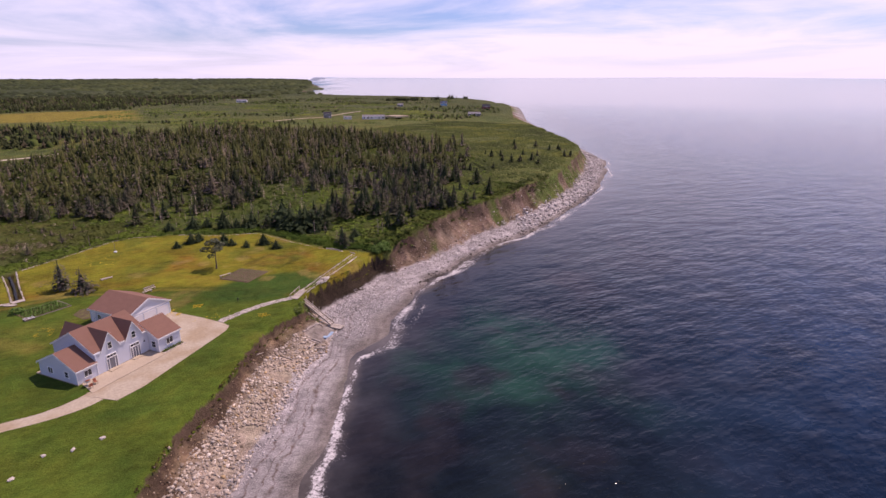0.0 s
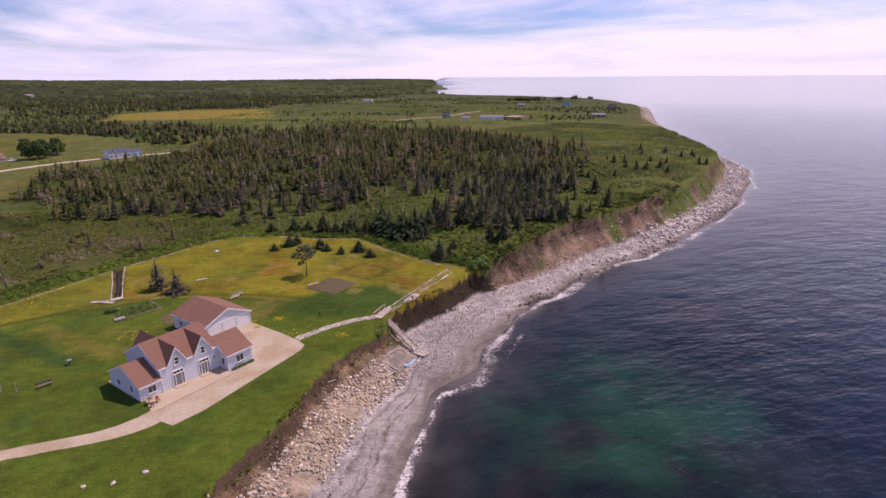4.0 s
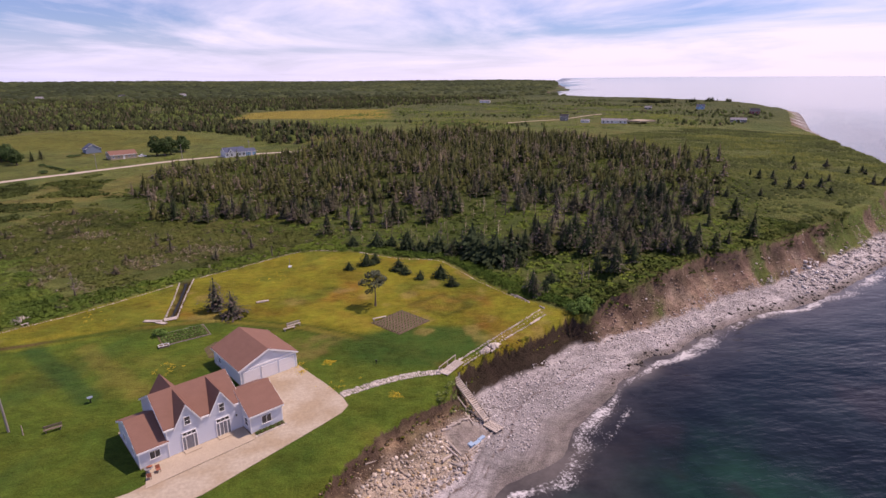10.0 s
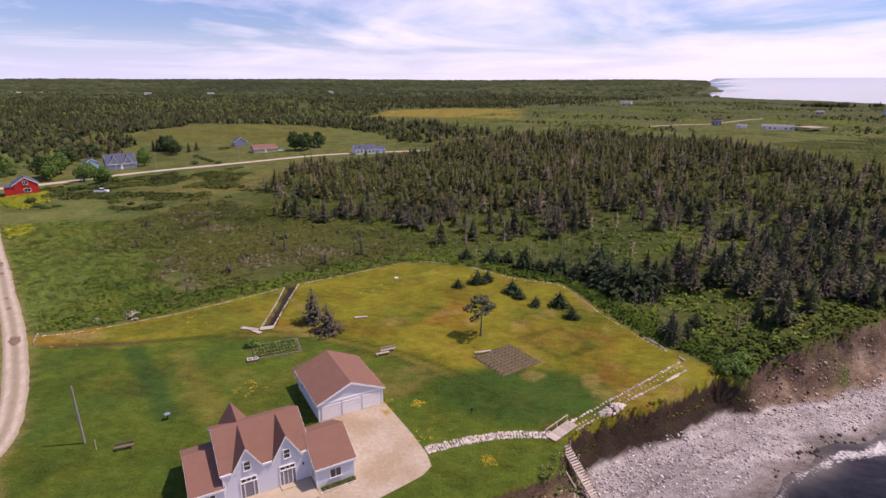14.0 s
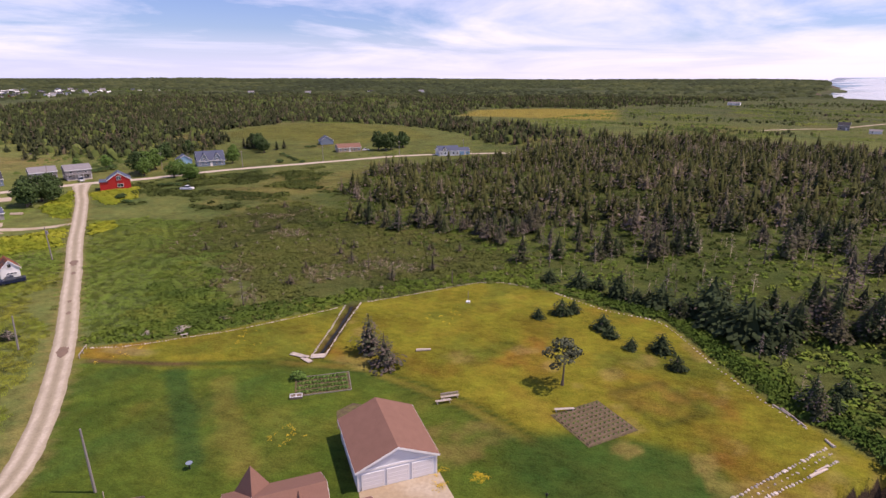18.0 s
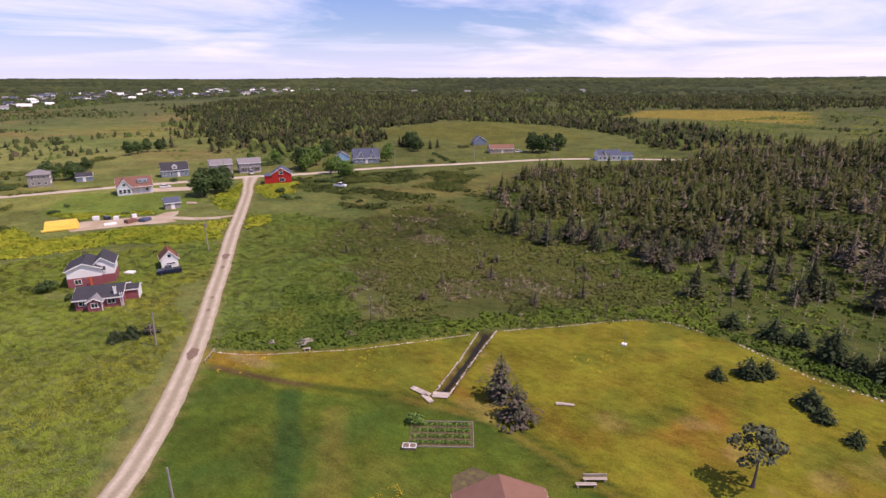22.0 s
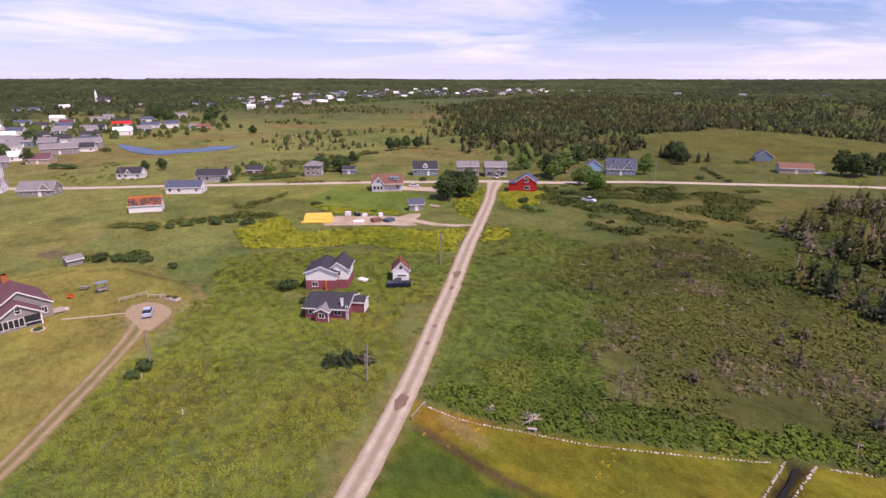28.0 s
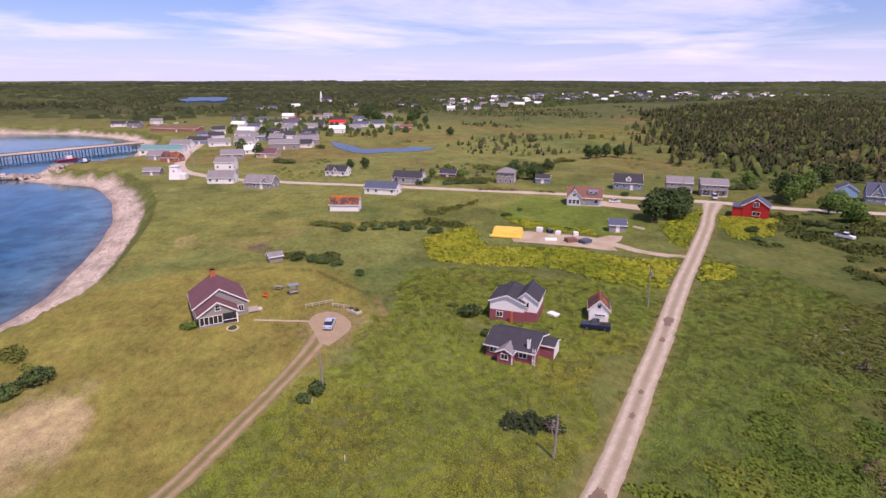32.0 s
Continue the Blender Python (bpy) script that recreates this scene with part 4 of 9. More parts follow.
ribbon("track", [(-86, 34, 3.2), (-99, 44.9, 3.3), (-108, 51, 3.3), (-120.5, 58.8, 3.4), (-130, 64.2, 3.8), (-136.5, 67.5, 5), (-140.5, 69.6, 6.5), (-143, 70.4, 5)], M["lane"], "tan dirt track to the grey cottage", "track", 0.06, 1.5, 0.5, 10, ((0.16, 0.145, 0.055), (0.33, 0.25, 0.15)))
patch("turnaround", [(-139.8, 66.0), (-143.0, 65.6), (-145.6, 66.4), (-147.4, 68.1), (-147.6, 70.0), (-146.2, 71.8), (-144.2, 72.8), (-141.4, 73.6), (-138.6, 73.4), (-136.2, 72.2), (-133.8, 70.2), (-131.6, 68.0), (-134.0, 66.6), (-137.0, 66.4)], M["dirt"], "worn dirt turnaround before the grey cottage", "yard", 0.075)
patch("storage_yard", [(-183.4, 129.0), (-188, 130.5), (-192.4, 134), (-193.0, 138.4), (-189.6, 142.4), (-184, 146.4), (-178.4, 151.6), (-180.4, 160.4), (-178.4, 163.6), (-174.6, 160.2), (-171.4, 154.6), (-165.8, 153.0), (-167.6, 149.4), (-171.8, 145.6), (-178, 137.4)], M["gravel"], "grey-tan gravel storage yard", "yard", 0.085)
ribbon("footpath", [(-143, 68.5, 0.8), (-145.5, 62, 0.8), (-148, 55.5, 0.9)], M["gravel"], "narrow footpath to the cottage", "path", 0.05, 1)
ribbon("side_lane", [(-155, 168, 3.6), (-160.9, 160, 3.6), (-170, 156.5, 4), (-178, 152, 7), (-186, 141, 8), (-192, 131, 6)], M["gravel"], "gravel side lane to the storage yard", "road", 0.07, 2)
patch("parking_pad", [(-226, 187), (-213, 197.5), (-207, 191.5), (-219, 181)], M["concrete"], "pale parking pad beside the red-roofed house", "yard", 0.12)
ribbon("east_track", [(171, 578, 4), (215, 610, 4), (250, 628, 4), (300, 680, 4), (352, 730, 4)], M["gravel"], "pale track across the far heath", "track", 0.3, 8)
patch("distant_yard", [(292, 545), (312, 556), (322, 540), (300, 532)], M["gravel"], "gravel yard by the long white building", "yard", 4.6, 1.5)
for x, y, a, b in ((-83.2, 92.3, 2.6, 0.9), (-115, 126.9, 1.3, 0.55), (-96, 106.5, 0.9, 0.45), (-101, 111.8, 0.8, 0.4), (-121.5, 133.8, 2.6, 1.1)):
    r = rng(int(-x))
    patch("damp_hollow", [(x - 0.66 * a * k * math.cos(t) - 0.75 * b * k * math.sin(t), y + 0.75 * a * k * math.cos(t) - 0.66 * b * k * math.sin(t)) for t, k in ((i * math.pi / 12, 0.65 + 0.55 * r.random()) for i in range(24))], M["puddle"], "damp brown hollow in the gravel lane", "puddle", float(rise(np.array([x]), np.array([y]))[0]) + 0.10, 0.1)


# ---------------------------------------------------------------- growing things
def bare_crown(seed, h=6.0, r=1.3, twigs=26):
    """A dead spruce: thin broken branches up a stem."""
    g, v, f = rng(seed), [], []

    def stick(p, q, w):
        n = len(v)
        p, q = np.array(p), np.array(q)
        d = q - p
        s = np.cross(d, (0.3, 0.2, 1.0))
        s = s / (np.linalg.norm(s) + 1e-6) * w
        u = np.cross(d, s)
        u = u / (np.linalg.norm(u) + 1e-6) * w
        v.extend([p + s, p - 0.5 * s + 0.87 * u, p - 0.5 * s - 0.87 * u, q])
        f.extend([(n, n + 1, n + 3), (n + 1, n + 2, n + 3), (n + 2, n, n + 3)])

    for i in range(twigs):
        t = 0.25 + 0.72 * g.random()
        a, ln = g.random() * 6.28, r * (1.15 - t) * (0.6 + 0.8 * g.random())
        z = h * t
        tip = np.array((math.cos(a) * ln, math.sin(a) * ln, z + ln * (0.5 * g.random() - 0.25)))
        stick((0, 0, z), tip, 0.05)
        for _ in range(2):
            b = a + (g.random() - 0.5) * 2
            stick(tip * 0.6 + np.array((0, 0, z * 0.4)), tip * 0.75 + np.array((math.cos(b) * ln * 0.45, math.sin(b) * ln * 0.45, z * 0.25 + 0.3 * (g.random() - 0.4))), 0.04)
    return np.array(v), np.array(f)


def leafy(seed, blobs, n, size, low=0.15, flat=False):
    """Small bent leaf clumps over uneven mounds (x, y, z, rx, ry, rz)."""
    g, v, f = rng(seed), [], []
    vol = np.array([b[3] * b[4] for b in blobs], float)
    pick = g.choice(len(blobs), n, p=vol / vol.sum())
    for i in range(n):
        x, y, z, rx, ry, rz = blobs[pick[i]]
        d = g.normal(size=3)
        d /= np.linalg.norm(d)
        if d[2] < -low:
            d[2] *= -0.6
        k = 0.72 + 0.36 * g.random()
        p = np.array((x + d[0] * rx * k, y + d[1] * ry * k, z + d[2] * rz * k))
        nrm = d * np.array((1 / rx, 1 / ry, 1 / rz)) + g.normal(size=3) * 0.35 / max(rx, ry)
        nrm /= np.linalg.norm(nrm)
        a = np.cross(nrm, g.normal(size=3))
        a /= np.linalg.norm(a) + 1e-6
        b = np.cross(nrm, a)
        s = size * (0.6 + 0.8 * g.random())
        c = len(v)
        if flat:
            v += [p + a * s, p + b * s * 0.8 + nrm * s * 0.25, p - a * s, p - b * s * 0.8]
            f += [(c, c + 1, c + 2), (c, c + 2, c + 3)]
            continue
        v += [p + a * s, p + b * s * 0.8, p - a * s, p - b * s * 0.8, p + nrm * s * 0.45]
        f += [(c, c + 1, c + 4), (c + 1, c + 2, c + 4), (c + 2, c + 3, c + 4), (c + 3, c, c + 4)]
    return np.array(v), np.array(f)


def needle_crown(seed, h=7.0, r=1.8, n=120, start=0.12, taper=0.7, ragged=0.4, dry=0.15, size=0.6):
    """A spruce as many small drooping sprays round a stem, in lobes with gaps; the third array says how grey each corner is."""
    g, v, f, w = rng(seed), [], [], []
    lobe = 1 + ragged * g.normal(size=(8, 7)) * 0.7
    lean = (g.random(2) - 0.5) * 0.10 * h
    for i in range(n):
        t = 1 - math.sqrt(g.random())
        a = g.random() * 6.2832
        k = lobe[min(7, int(t * 8)), int(a * 1.114) % 7]
        if k < 0.45 and t < 0.8:
            continue
        d = r * (1 - t) ** taper * k * (0.5 + 0.55 * g.random()) + 0.04 * r
        ln = size * (0.65 + 0.7 * g.random()) * (1 - 0.45 * t)
        z = h * (start + (1 - start) * t) + 0.03 * h * (g.random() - 0.5)
        ca, sa, b = math.cos(a), math.sin(a), ln * (0.34 + 0.2 * g.random())
        ox, oy = lean * t
        drop = ln * (0.15 + 0.4 * g.random()) * (1 - t)
        c = len(v)
        for q, s, u in ((d - 0.55 * ln, 0, 0.18 * ln), (d + 0.05 * ln, -b, -0.25 * drop), (d + 0.05 * ln, b, -0.25 * drop), (d + 0.6 * ln, 0, -drop)):
            v.append((ox + ca * q - sa * s, oy + sa * q + ca * s, z + u))
        f += [(c, c + 1, c + 3), (c, c + 3, c + 2)]
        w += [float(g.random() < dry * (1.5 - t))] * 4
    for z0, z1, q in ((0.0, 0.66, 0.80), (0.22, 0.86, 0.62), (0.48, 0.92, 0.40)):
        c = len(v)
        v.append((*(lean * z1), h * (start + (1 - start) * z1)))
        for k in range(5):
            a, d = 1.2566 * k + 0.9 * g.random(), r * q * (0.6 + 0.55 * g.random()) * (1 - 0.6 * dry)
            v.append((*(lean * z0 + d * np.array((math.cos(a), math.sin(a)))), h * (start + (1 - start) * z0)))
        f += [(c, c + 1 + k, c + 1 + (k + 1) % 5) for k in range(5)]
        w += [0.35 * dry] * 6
    c = len(v)
    ox, oy = lean
    v += [(ox - 0.09 * r, oy, 0.9 * h), (ox + 0.08 * r, oy - 0.07 * r, 0.9 * h), (ox, oy + 0.09 * r, 0.88 * h), (ox, oy, 0.96 * h)]
    f += [(c, c + 1, c + 3), (c + 1, c + 2, c + 3), (c + 2, c, c + 3)]
    w += [0.0] * 4
    return np.array(v), np.array(f), np.array(w)


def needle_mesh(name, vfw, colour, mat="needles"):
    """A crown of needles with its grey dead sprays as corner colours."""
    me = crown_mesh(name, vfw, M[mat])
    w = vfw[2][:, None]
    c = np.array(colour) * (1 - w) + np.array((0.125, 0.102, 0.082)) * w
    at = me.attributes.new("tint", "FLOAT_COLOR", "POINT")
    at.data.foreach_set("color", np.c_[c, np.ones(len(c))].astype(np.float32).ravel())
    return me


def tuffet(seed, r=1.0, h=0.9, n=6):
    """A low far bush: a ragged dome."""
    g, v, f = rng(seed), [(0.2 * r, 0.1 * r, h)], []
    for z, q in ((0.62, 0.68), (0.0, 1.0)):
        for k in range(n):
            a, s = 2 * math.pi * (k + 0.6 * g.random()) / n, r * q * (0.7 + 0.6 * g.random())
            v.append((s * math.cos(a), s * math.sin(a), h * z * (0.7 + 0.6 * g.random())))
    for k in range(n):
        j = (k + 1) % n
        f += [(0, 1 + k, 1 + j), (1 + k, 1 + n + k, 1 + n + j), (1 + k, 1 + n + j, 1 + j)]
    return np.array(v), np.array(f)


def crown_mesh(name, vf, mat):
    me = bpy.data.meshes.new(name)
    me.from_pydata([tuple(p) for p in vf[0]], [], [tuple(int(i) for i in t) for t in vf[1]])
    me.materials.append(mat)
    return me


def trunk_mesh(name, h, r, mat, bend=0.0, seed=0):
    g, bm, n, rings = rng(seed), bmesh.new(), 7, []
    for i in range(6):
        t = i / 5
        ox, oy = bend * math.sin(3 * t) + 0.03 * h * (g.random() - 0.5) * t, bend * 0.6 * t * t
        rr = r * (1 - 0.85 * t) * (1.5 if i == 0 else 1)
        rings.append([bm.verts.new((ox + rr * math.cos(2 * math.pi * k / n), oy + rr * math.sin(2 * math.pi * k / n), h * t - 0.15 * (i == 0))) for k in range(n)])
    for a, b in zip(rings, rings[1:]):
        for k in range(n):
            bm.faces.new((a[k], a[(k + 1) % n], b[(k + 1) % n], b[k]))
    bm.faces.new(rings[-1])
    me = bpy.data.meshes.new(name)
    bm.to_mesh(me)
    bm.free()
    me.materials.append(mat)
    return me


def tree(name, x, y, trunk, crown, label, category="tree", group="", s=1.0, turn=0.0, z=None, squash=1.0, limbs=None):
    root = thing(name, pose(x, y, zat(x, y) if z is None else z, 0, 0, turn), label, category, group)
    share("trunk", trunk, root, Matrix.Diagonal((s, s, s * squash, 1)))
    if limbs is not None:
        share("limbs", limbs, root, Matrix.Diagonal((s, s, s * squash, 1)))
    share("crown", crown, root, Matrix.Diagonal((s, s, s * squash, 1)))
    return root


def scatter(name, templates, xy, size, tints, mat, label, category, seed=1, z=None, tall=None):
    """Many alike growing things as one mass: each a turned and scaled copy of a template."""
    g = rng(seed)
    x, y = xy[:, 0], xy[:, 1]
    z = land_z(x, y) if z is None else z
    which, turn = g.integers(len(templates), size=len(xy)), g.random(len(xy)) * 6.2832
    tall = np.ones(len(xy)) if tall is None else tall
    tints = tints * np.array((1.0, 1.0, 1.0 if "stone" in mat.name else 0.86))
    V, F, C, n = [], [], [], 0
    for k, (tv, tf, *grey) in enumerate(templates):
        m = np.nonzero(which == k)[0]
        if not len(m):
            continue
        c, s = np.cos(turn[m])[:, None], np.sin(turn[m])[:, None]
        sc = size[m][:, None]
        px = (tv[None, :, 0] * c - tv[None, :, 1] * s) * sc + x[m][:, None]
        py = (tv[None, :, 0] * s + tv[None, :, 1] * c) * sc + y[m][:, None]
        pz = tv[None, :, 2] * sc * tall[m][:, None] + z[m][:, None]
        V.append(np.stack([px, py, pz], -1).reshape(-1, 3))
        F.append((tf[None] + (np.arange(len(m)) * len(tv))[:, None, None] + n).reshape(-1, 3))
        c = np.repeat(tints[m][:, None], len(tv), 1)
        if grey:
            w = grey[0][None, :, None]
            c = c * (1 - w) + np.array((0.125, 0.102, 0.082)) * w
        C.append(c.reshape(-1, 3))
        n += len(m) * len(tv)
    return tagged(tri_mesh(name, np.concatenate(V), np.concatenate(F), mat, np.concatenate(C)), label, category, kind="stuff")


def sown(poly, gap, seed, jitter=0.5):
    """Points about one gap apart inside an outline."""
    g = rng(seed)
    p = np.array(poly)
    xs, ys = np.arange(p[:, 0].min(), p[:, 0].max(), gap), np.arange(p[:, 1].min(), p[:, 1].max(), gap)
    q = np.stack(np.meshgrid(xs, ys), -1).reshape(-1, 2)
    q = q + (g.random(q.shape) - 0.5) * gap * 2 * jitter
    return q[inside(q[:, 0], q[:, 1], list(poly))]


def blotch(poly, gap, seed, wander=8.0, cell=12.0, inset=0.0, jitter=0.6):
    """Points about one gap apart inside an outline whose edge wanders."""
    p = np.array(poly, float)
    lo, hi = p.min(0) - wander, p.max(0) + wander
    q = sown([(lo[0], lo[1]), (hi[0], lo[1]), (hi[0], hi[1]), (lo[0], hi[1])], gap, seed, jitter)
    d = distance(q[:, 0], q[:, 1], list(poly), True)
    d = np.where(inside(q[:, 0], q[:, 1], list(poly)), d, -d)
    return q[d + wander * field(q[:, 0], q[:, 1], cell, seed + 7, 4) > inset]


def shades(n, colours, weights, seed, spread=0.25):
    g = rng(seed)
    c = np.array(colours)[g.choice(len(colours), n, p=np.array(weights) / sum(weights))]
    return c * (1 + (g.random((n, 1)) - 0.5) * 2 * spread)


def land_only(q, inset=1.0):
    s, _, _ = shore(q[:, 0], q[:, 1])
    return q[s < -inset]


# the trees on the lawn
BARK_TALL = trunk_mesh("trunk", 6.6, 0.13, M["bark"], 0.0, 1)
BARE = [crown_mesh("crown", bare_crown(40 + i, 6.6, 1.5, 34), M["greywood"]) for i in range(3)]
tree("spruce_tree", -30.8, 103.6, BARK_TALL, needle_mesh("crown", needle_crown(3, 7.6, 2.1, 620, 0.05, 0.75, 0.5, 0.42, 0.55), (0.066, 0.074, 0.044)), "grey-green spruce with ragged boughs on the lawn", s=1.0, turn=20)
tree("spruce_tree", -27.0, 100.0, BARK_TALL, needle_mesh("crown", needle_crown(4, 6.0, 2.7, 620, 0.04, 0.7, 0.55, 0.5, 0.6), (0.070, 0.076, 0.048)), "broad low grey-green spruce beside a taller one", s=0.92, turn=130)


def pine_limbs():
    bm = bmesh.new()
    for a, z, ln, up in ((0.3, 2.9, 1.7, 0.9), (2.2, 3.2, 1.6, 1.0), (4.1, 3.4, 1.5, 0.9), (5.4, 3.9, 1.3, 0.9), (1.3, 4.1, 1.2, 1.0), (3.3, 2.7, 1.2, 0.5)):
        m = Matrix.Translation((0.1, 0.05, z)) @ Matrix.Rotation(a, 4, "Z") @ Matrix.Rotation(math.atan2(ln, up), 4, "Y")
        cylinder(bm, 0, 0, 0, math.hypot(ln, up), 0.05, 0.02, 5, m)
    me = bpy.data.meshes.new("limbs")
    bm.to_mesh(me)
    bm.free()
    me.materials.append(M["bark"])
    return me


tree("pine_tree", 2.0, 99.8, trunk_mesh("trunk", 5.2, 0.16, M["bark"], 0.15, 5), crown_mesh("crown", leafy(6, [(1.5, 0.5, 3.9, 1.1, 1.0, 0.6), (-1.0, 1.3, 4.3, 1.2, 1.0, 0.65), (-0.9, -1.2, 4.4, 1.2, 1.1, 0.6), (0.8, -1.0, 5.0, 1.1, 1.0, 0.7), (0.3, 1.1, 5.2, 1.2, 1.1, 0.7), (0.1, 0, 5.9, 1.1, 1.0, 0.6), (-1.4, -0.2, 3.2, 0.8, 0.6, 0.35)], 520, 0.22, 0.6), M["pine"]), "lone pine with a bare trunk and flat crown on the lawn", limbs=pine_limbs(), turn=40, s=1.22)
STUB = trunk_mesh("trunk", 2.0, 0.1, M["bark"], 0, 7)
LOWS = [needle_mesh("crown", needle_crown(60 + i, 2.6, 1.7, 300, 0.03, 0.6, 0.3, 0.03, 0.45), (0.034, 0.050, 0.022)) for i in range(3)]
for i, (x, y, s) in enumerate(((-3.0, 124.9, 0.95), (1.5, 127.7, 1.45), (3.8, 129.0, 1.2), (9.3, 121.9, 1.4), (10.7, 119.0, 1.0), (13.8, 114.8, 0.95), (18.8, 115.0, 1.45), (20.4, 108.8, 1.1))):
    tree("young_spruce", x, y, STUB, LOWS[i % 3], "low dark young spruce on the olive lawn", "tree", "young spruces on the lawn", 0.85 * s, 57 * i, squash=1.12)

# the wood: the nearest trees one by one, the rest as a mass
NEEDLES = [(0.044, 0.060, 0.024), (0.058, 0.068, 0.030), (0.036, 0.052, 0.022), (0.066, 0.074, 0.034), (0.050, 0.066, 0.024), (0.074, 0.072, 0.042)]
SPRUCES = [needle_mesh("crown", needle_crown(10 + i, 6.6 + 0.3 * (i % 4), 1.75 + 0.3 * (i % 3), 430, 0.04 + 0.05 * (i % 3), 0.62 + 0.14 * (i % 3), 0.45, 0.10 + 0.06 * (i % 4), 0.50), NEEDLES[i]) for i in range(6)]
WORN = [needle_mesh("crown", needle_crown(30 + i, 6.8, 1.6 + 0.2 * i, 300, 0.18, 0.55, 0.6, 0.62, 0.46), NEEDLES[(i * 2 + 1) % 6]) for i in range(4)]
MOOD = {"glade": (27, 164, 30, 22), "shore": (80, 117, 26, 14)}


def bell(x, y, k):
    return np.exp(-(((x - k[0]) / k[2]) ** 2 + ((y - k[1]) / k[3]) ** 2))


q = land_only(blotch(FOREST, 3.7, 70, 24, 30), 1.6)
q = q[~inside(q[:, 0], q[:, 1], LAWN) & (distance(q[:, 0], q[:, 1], LAWN, True) > 2.2)]
x, y = q[:, 0], q[:, 1]
rim = distance(x, y, FOREST, True) + 7 * field(x, y, 22, 69, 2)
p = 0.56 + 0.65 * field(x, y, 26, 71, 3) + 1.0 * field(x, y, 9.5, 66, 2) - 0.62 * bell(x, y, MOOD["glade"]) + 0.55 * bell(x, y, MOOD["shore"]) + 0.26 * smooth(y, 185, 225) - 0.42 * (1 - smooth(rim, 2, 22)) * (1 - bell(x, y, MOOD["shore"])) - 0.30 * (1 - smooth(y, 150, 178)) * (1 - smooth(x, 46, 66))
g = rng(72)
keep = g.random(len(q)) < np.clip(p, 0.05, 0.94)
glade_pts = q[~keep]
q = q[keep]
q = q[np.argsort(np.hypot(np.maximum(np.abs(q[:, 0] - 10) - 45, 0), q[:, 1] - 105))]
sick = smooth(0.8 * field(q[:, 0], q[:, 1], 24, 68, 3) + 0.55 * np.exp(-(((np.hypot((q[:, 0] - 27) / 34, (q[:, 1] - 164) / 24) - 0.95) / 0.45) ** 2)), -0.05, 0.55)
NEAR = 290
for i, (x, y) in enumerate(q[:NEAR]):
    k, s = g.random(), 0.62 + 0.72 * g.random() ** 1.4
    if k < 0.05 + 0.28 * sick[i]:
        tree("dead_spruce", x, y, BARK_TALL, BARE[i % 3], "bare grey dead spruce among green undergrowth", "tree", "dead spruces in the wood", s * 0.95, 360 * g.random())
    elif k < 0.15 + 0.6 * sick[i]:
        tree("spruce_tree", x, y, BARK_TALL, WORN[i % 4], "thinning grey-brown spruce at the edge of the wood", "tree", "spruces in the wood", s, 360 * g.random())
    else:
        tree("spruce_tree", x, y, BARK_TALL, SPRUCES[i % 6], "dark green spruce at the edge of the wood", "tree", "spruces in the wood", s, 360 * g.random(), squash=0.8 + 0.35 * g.random())
q, sick = q[NEAR:], sick[NEAR:]
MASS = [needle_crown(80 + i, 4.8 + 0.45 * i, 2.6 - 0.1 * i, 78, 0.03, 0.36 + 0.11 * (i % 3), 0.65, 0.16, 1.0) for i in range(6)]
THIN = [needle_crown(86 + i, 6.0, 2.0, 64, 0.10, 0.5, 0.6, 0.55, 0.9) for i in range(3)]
lump = 1 + 0.5 * field(q[:, 0], q[:, 1], 20, 99, 3)
tall = 0.95 + 0.4 * rng(62).random(len(q))
size = (0.46 + 0.85 * rng(73).random(len(q)) ** 1.7) * lump
grey = rng(65).random(len(q)) < 0.16 + 0.62 * sick
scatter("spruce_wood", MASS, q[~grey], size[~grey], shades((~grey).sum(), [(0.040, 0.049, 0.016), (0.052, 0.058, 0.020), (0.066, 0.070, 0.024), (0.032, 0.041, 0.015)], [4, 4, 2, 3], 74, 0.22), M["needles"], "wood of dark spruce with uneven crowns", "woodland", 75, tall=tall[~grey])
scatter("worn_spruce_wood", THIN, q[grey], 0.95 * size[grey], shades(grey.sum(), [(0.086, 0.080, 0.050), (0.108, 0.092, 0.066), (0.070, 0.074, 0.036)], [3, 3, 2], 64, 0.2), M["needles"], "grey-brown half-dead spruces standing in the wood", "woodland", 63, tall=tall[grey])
q = glade_pts
pick = rng(76).random(len(q)) < 0.10 + 0.42 * bell(q[:, 0], q[:, 1], (27, 168, 40, 26))
q = q[pick]
SNAGS = [bare_crown(90 + i, 5.5, 1.2, 20) for i in range(3)]
for i in range(3):
    tv, tf = SNAGS[i]
    n = len(tv)
    SNAGS[i] = (np.r_[tv, [(0.09, 0, 0), (-0.05, 0.08, 0), (-0.05, -0.08, 0), (0, 0, 5.6)]], np.r_[tf, [(n, n + 1, n + 3), (n + 1, n + 2, n + 3), (n + 2, n, n + 3)]])
scatter("dead_wood", SNAGS, q, 0.4 + 0.6 * rng(77).random(len(q)), shades(len(q), [(0.30, 0.26, 0.23), (0.20, 0.165, 0.14)], [1, 1.4], 78), M["needles"], "bare silver-grey snags standing in the glades", "dead trees", 79)

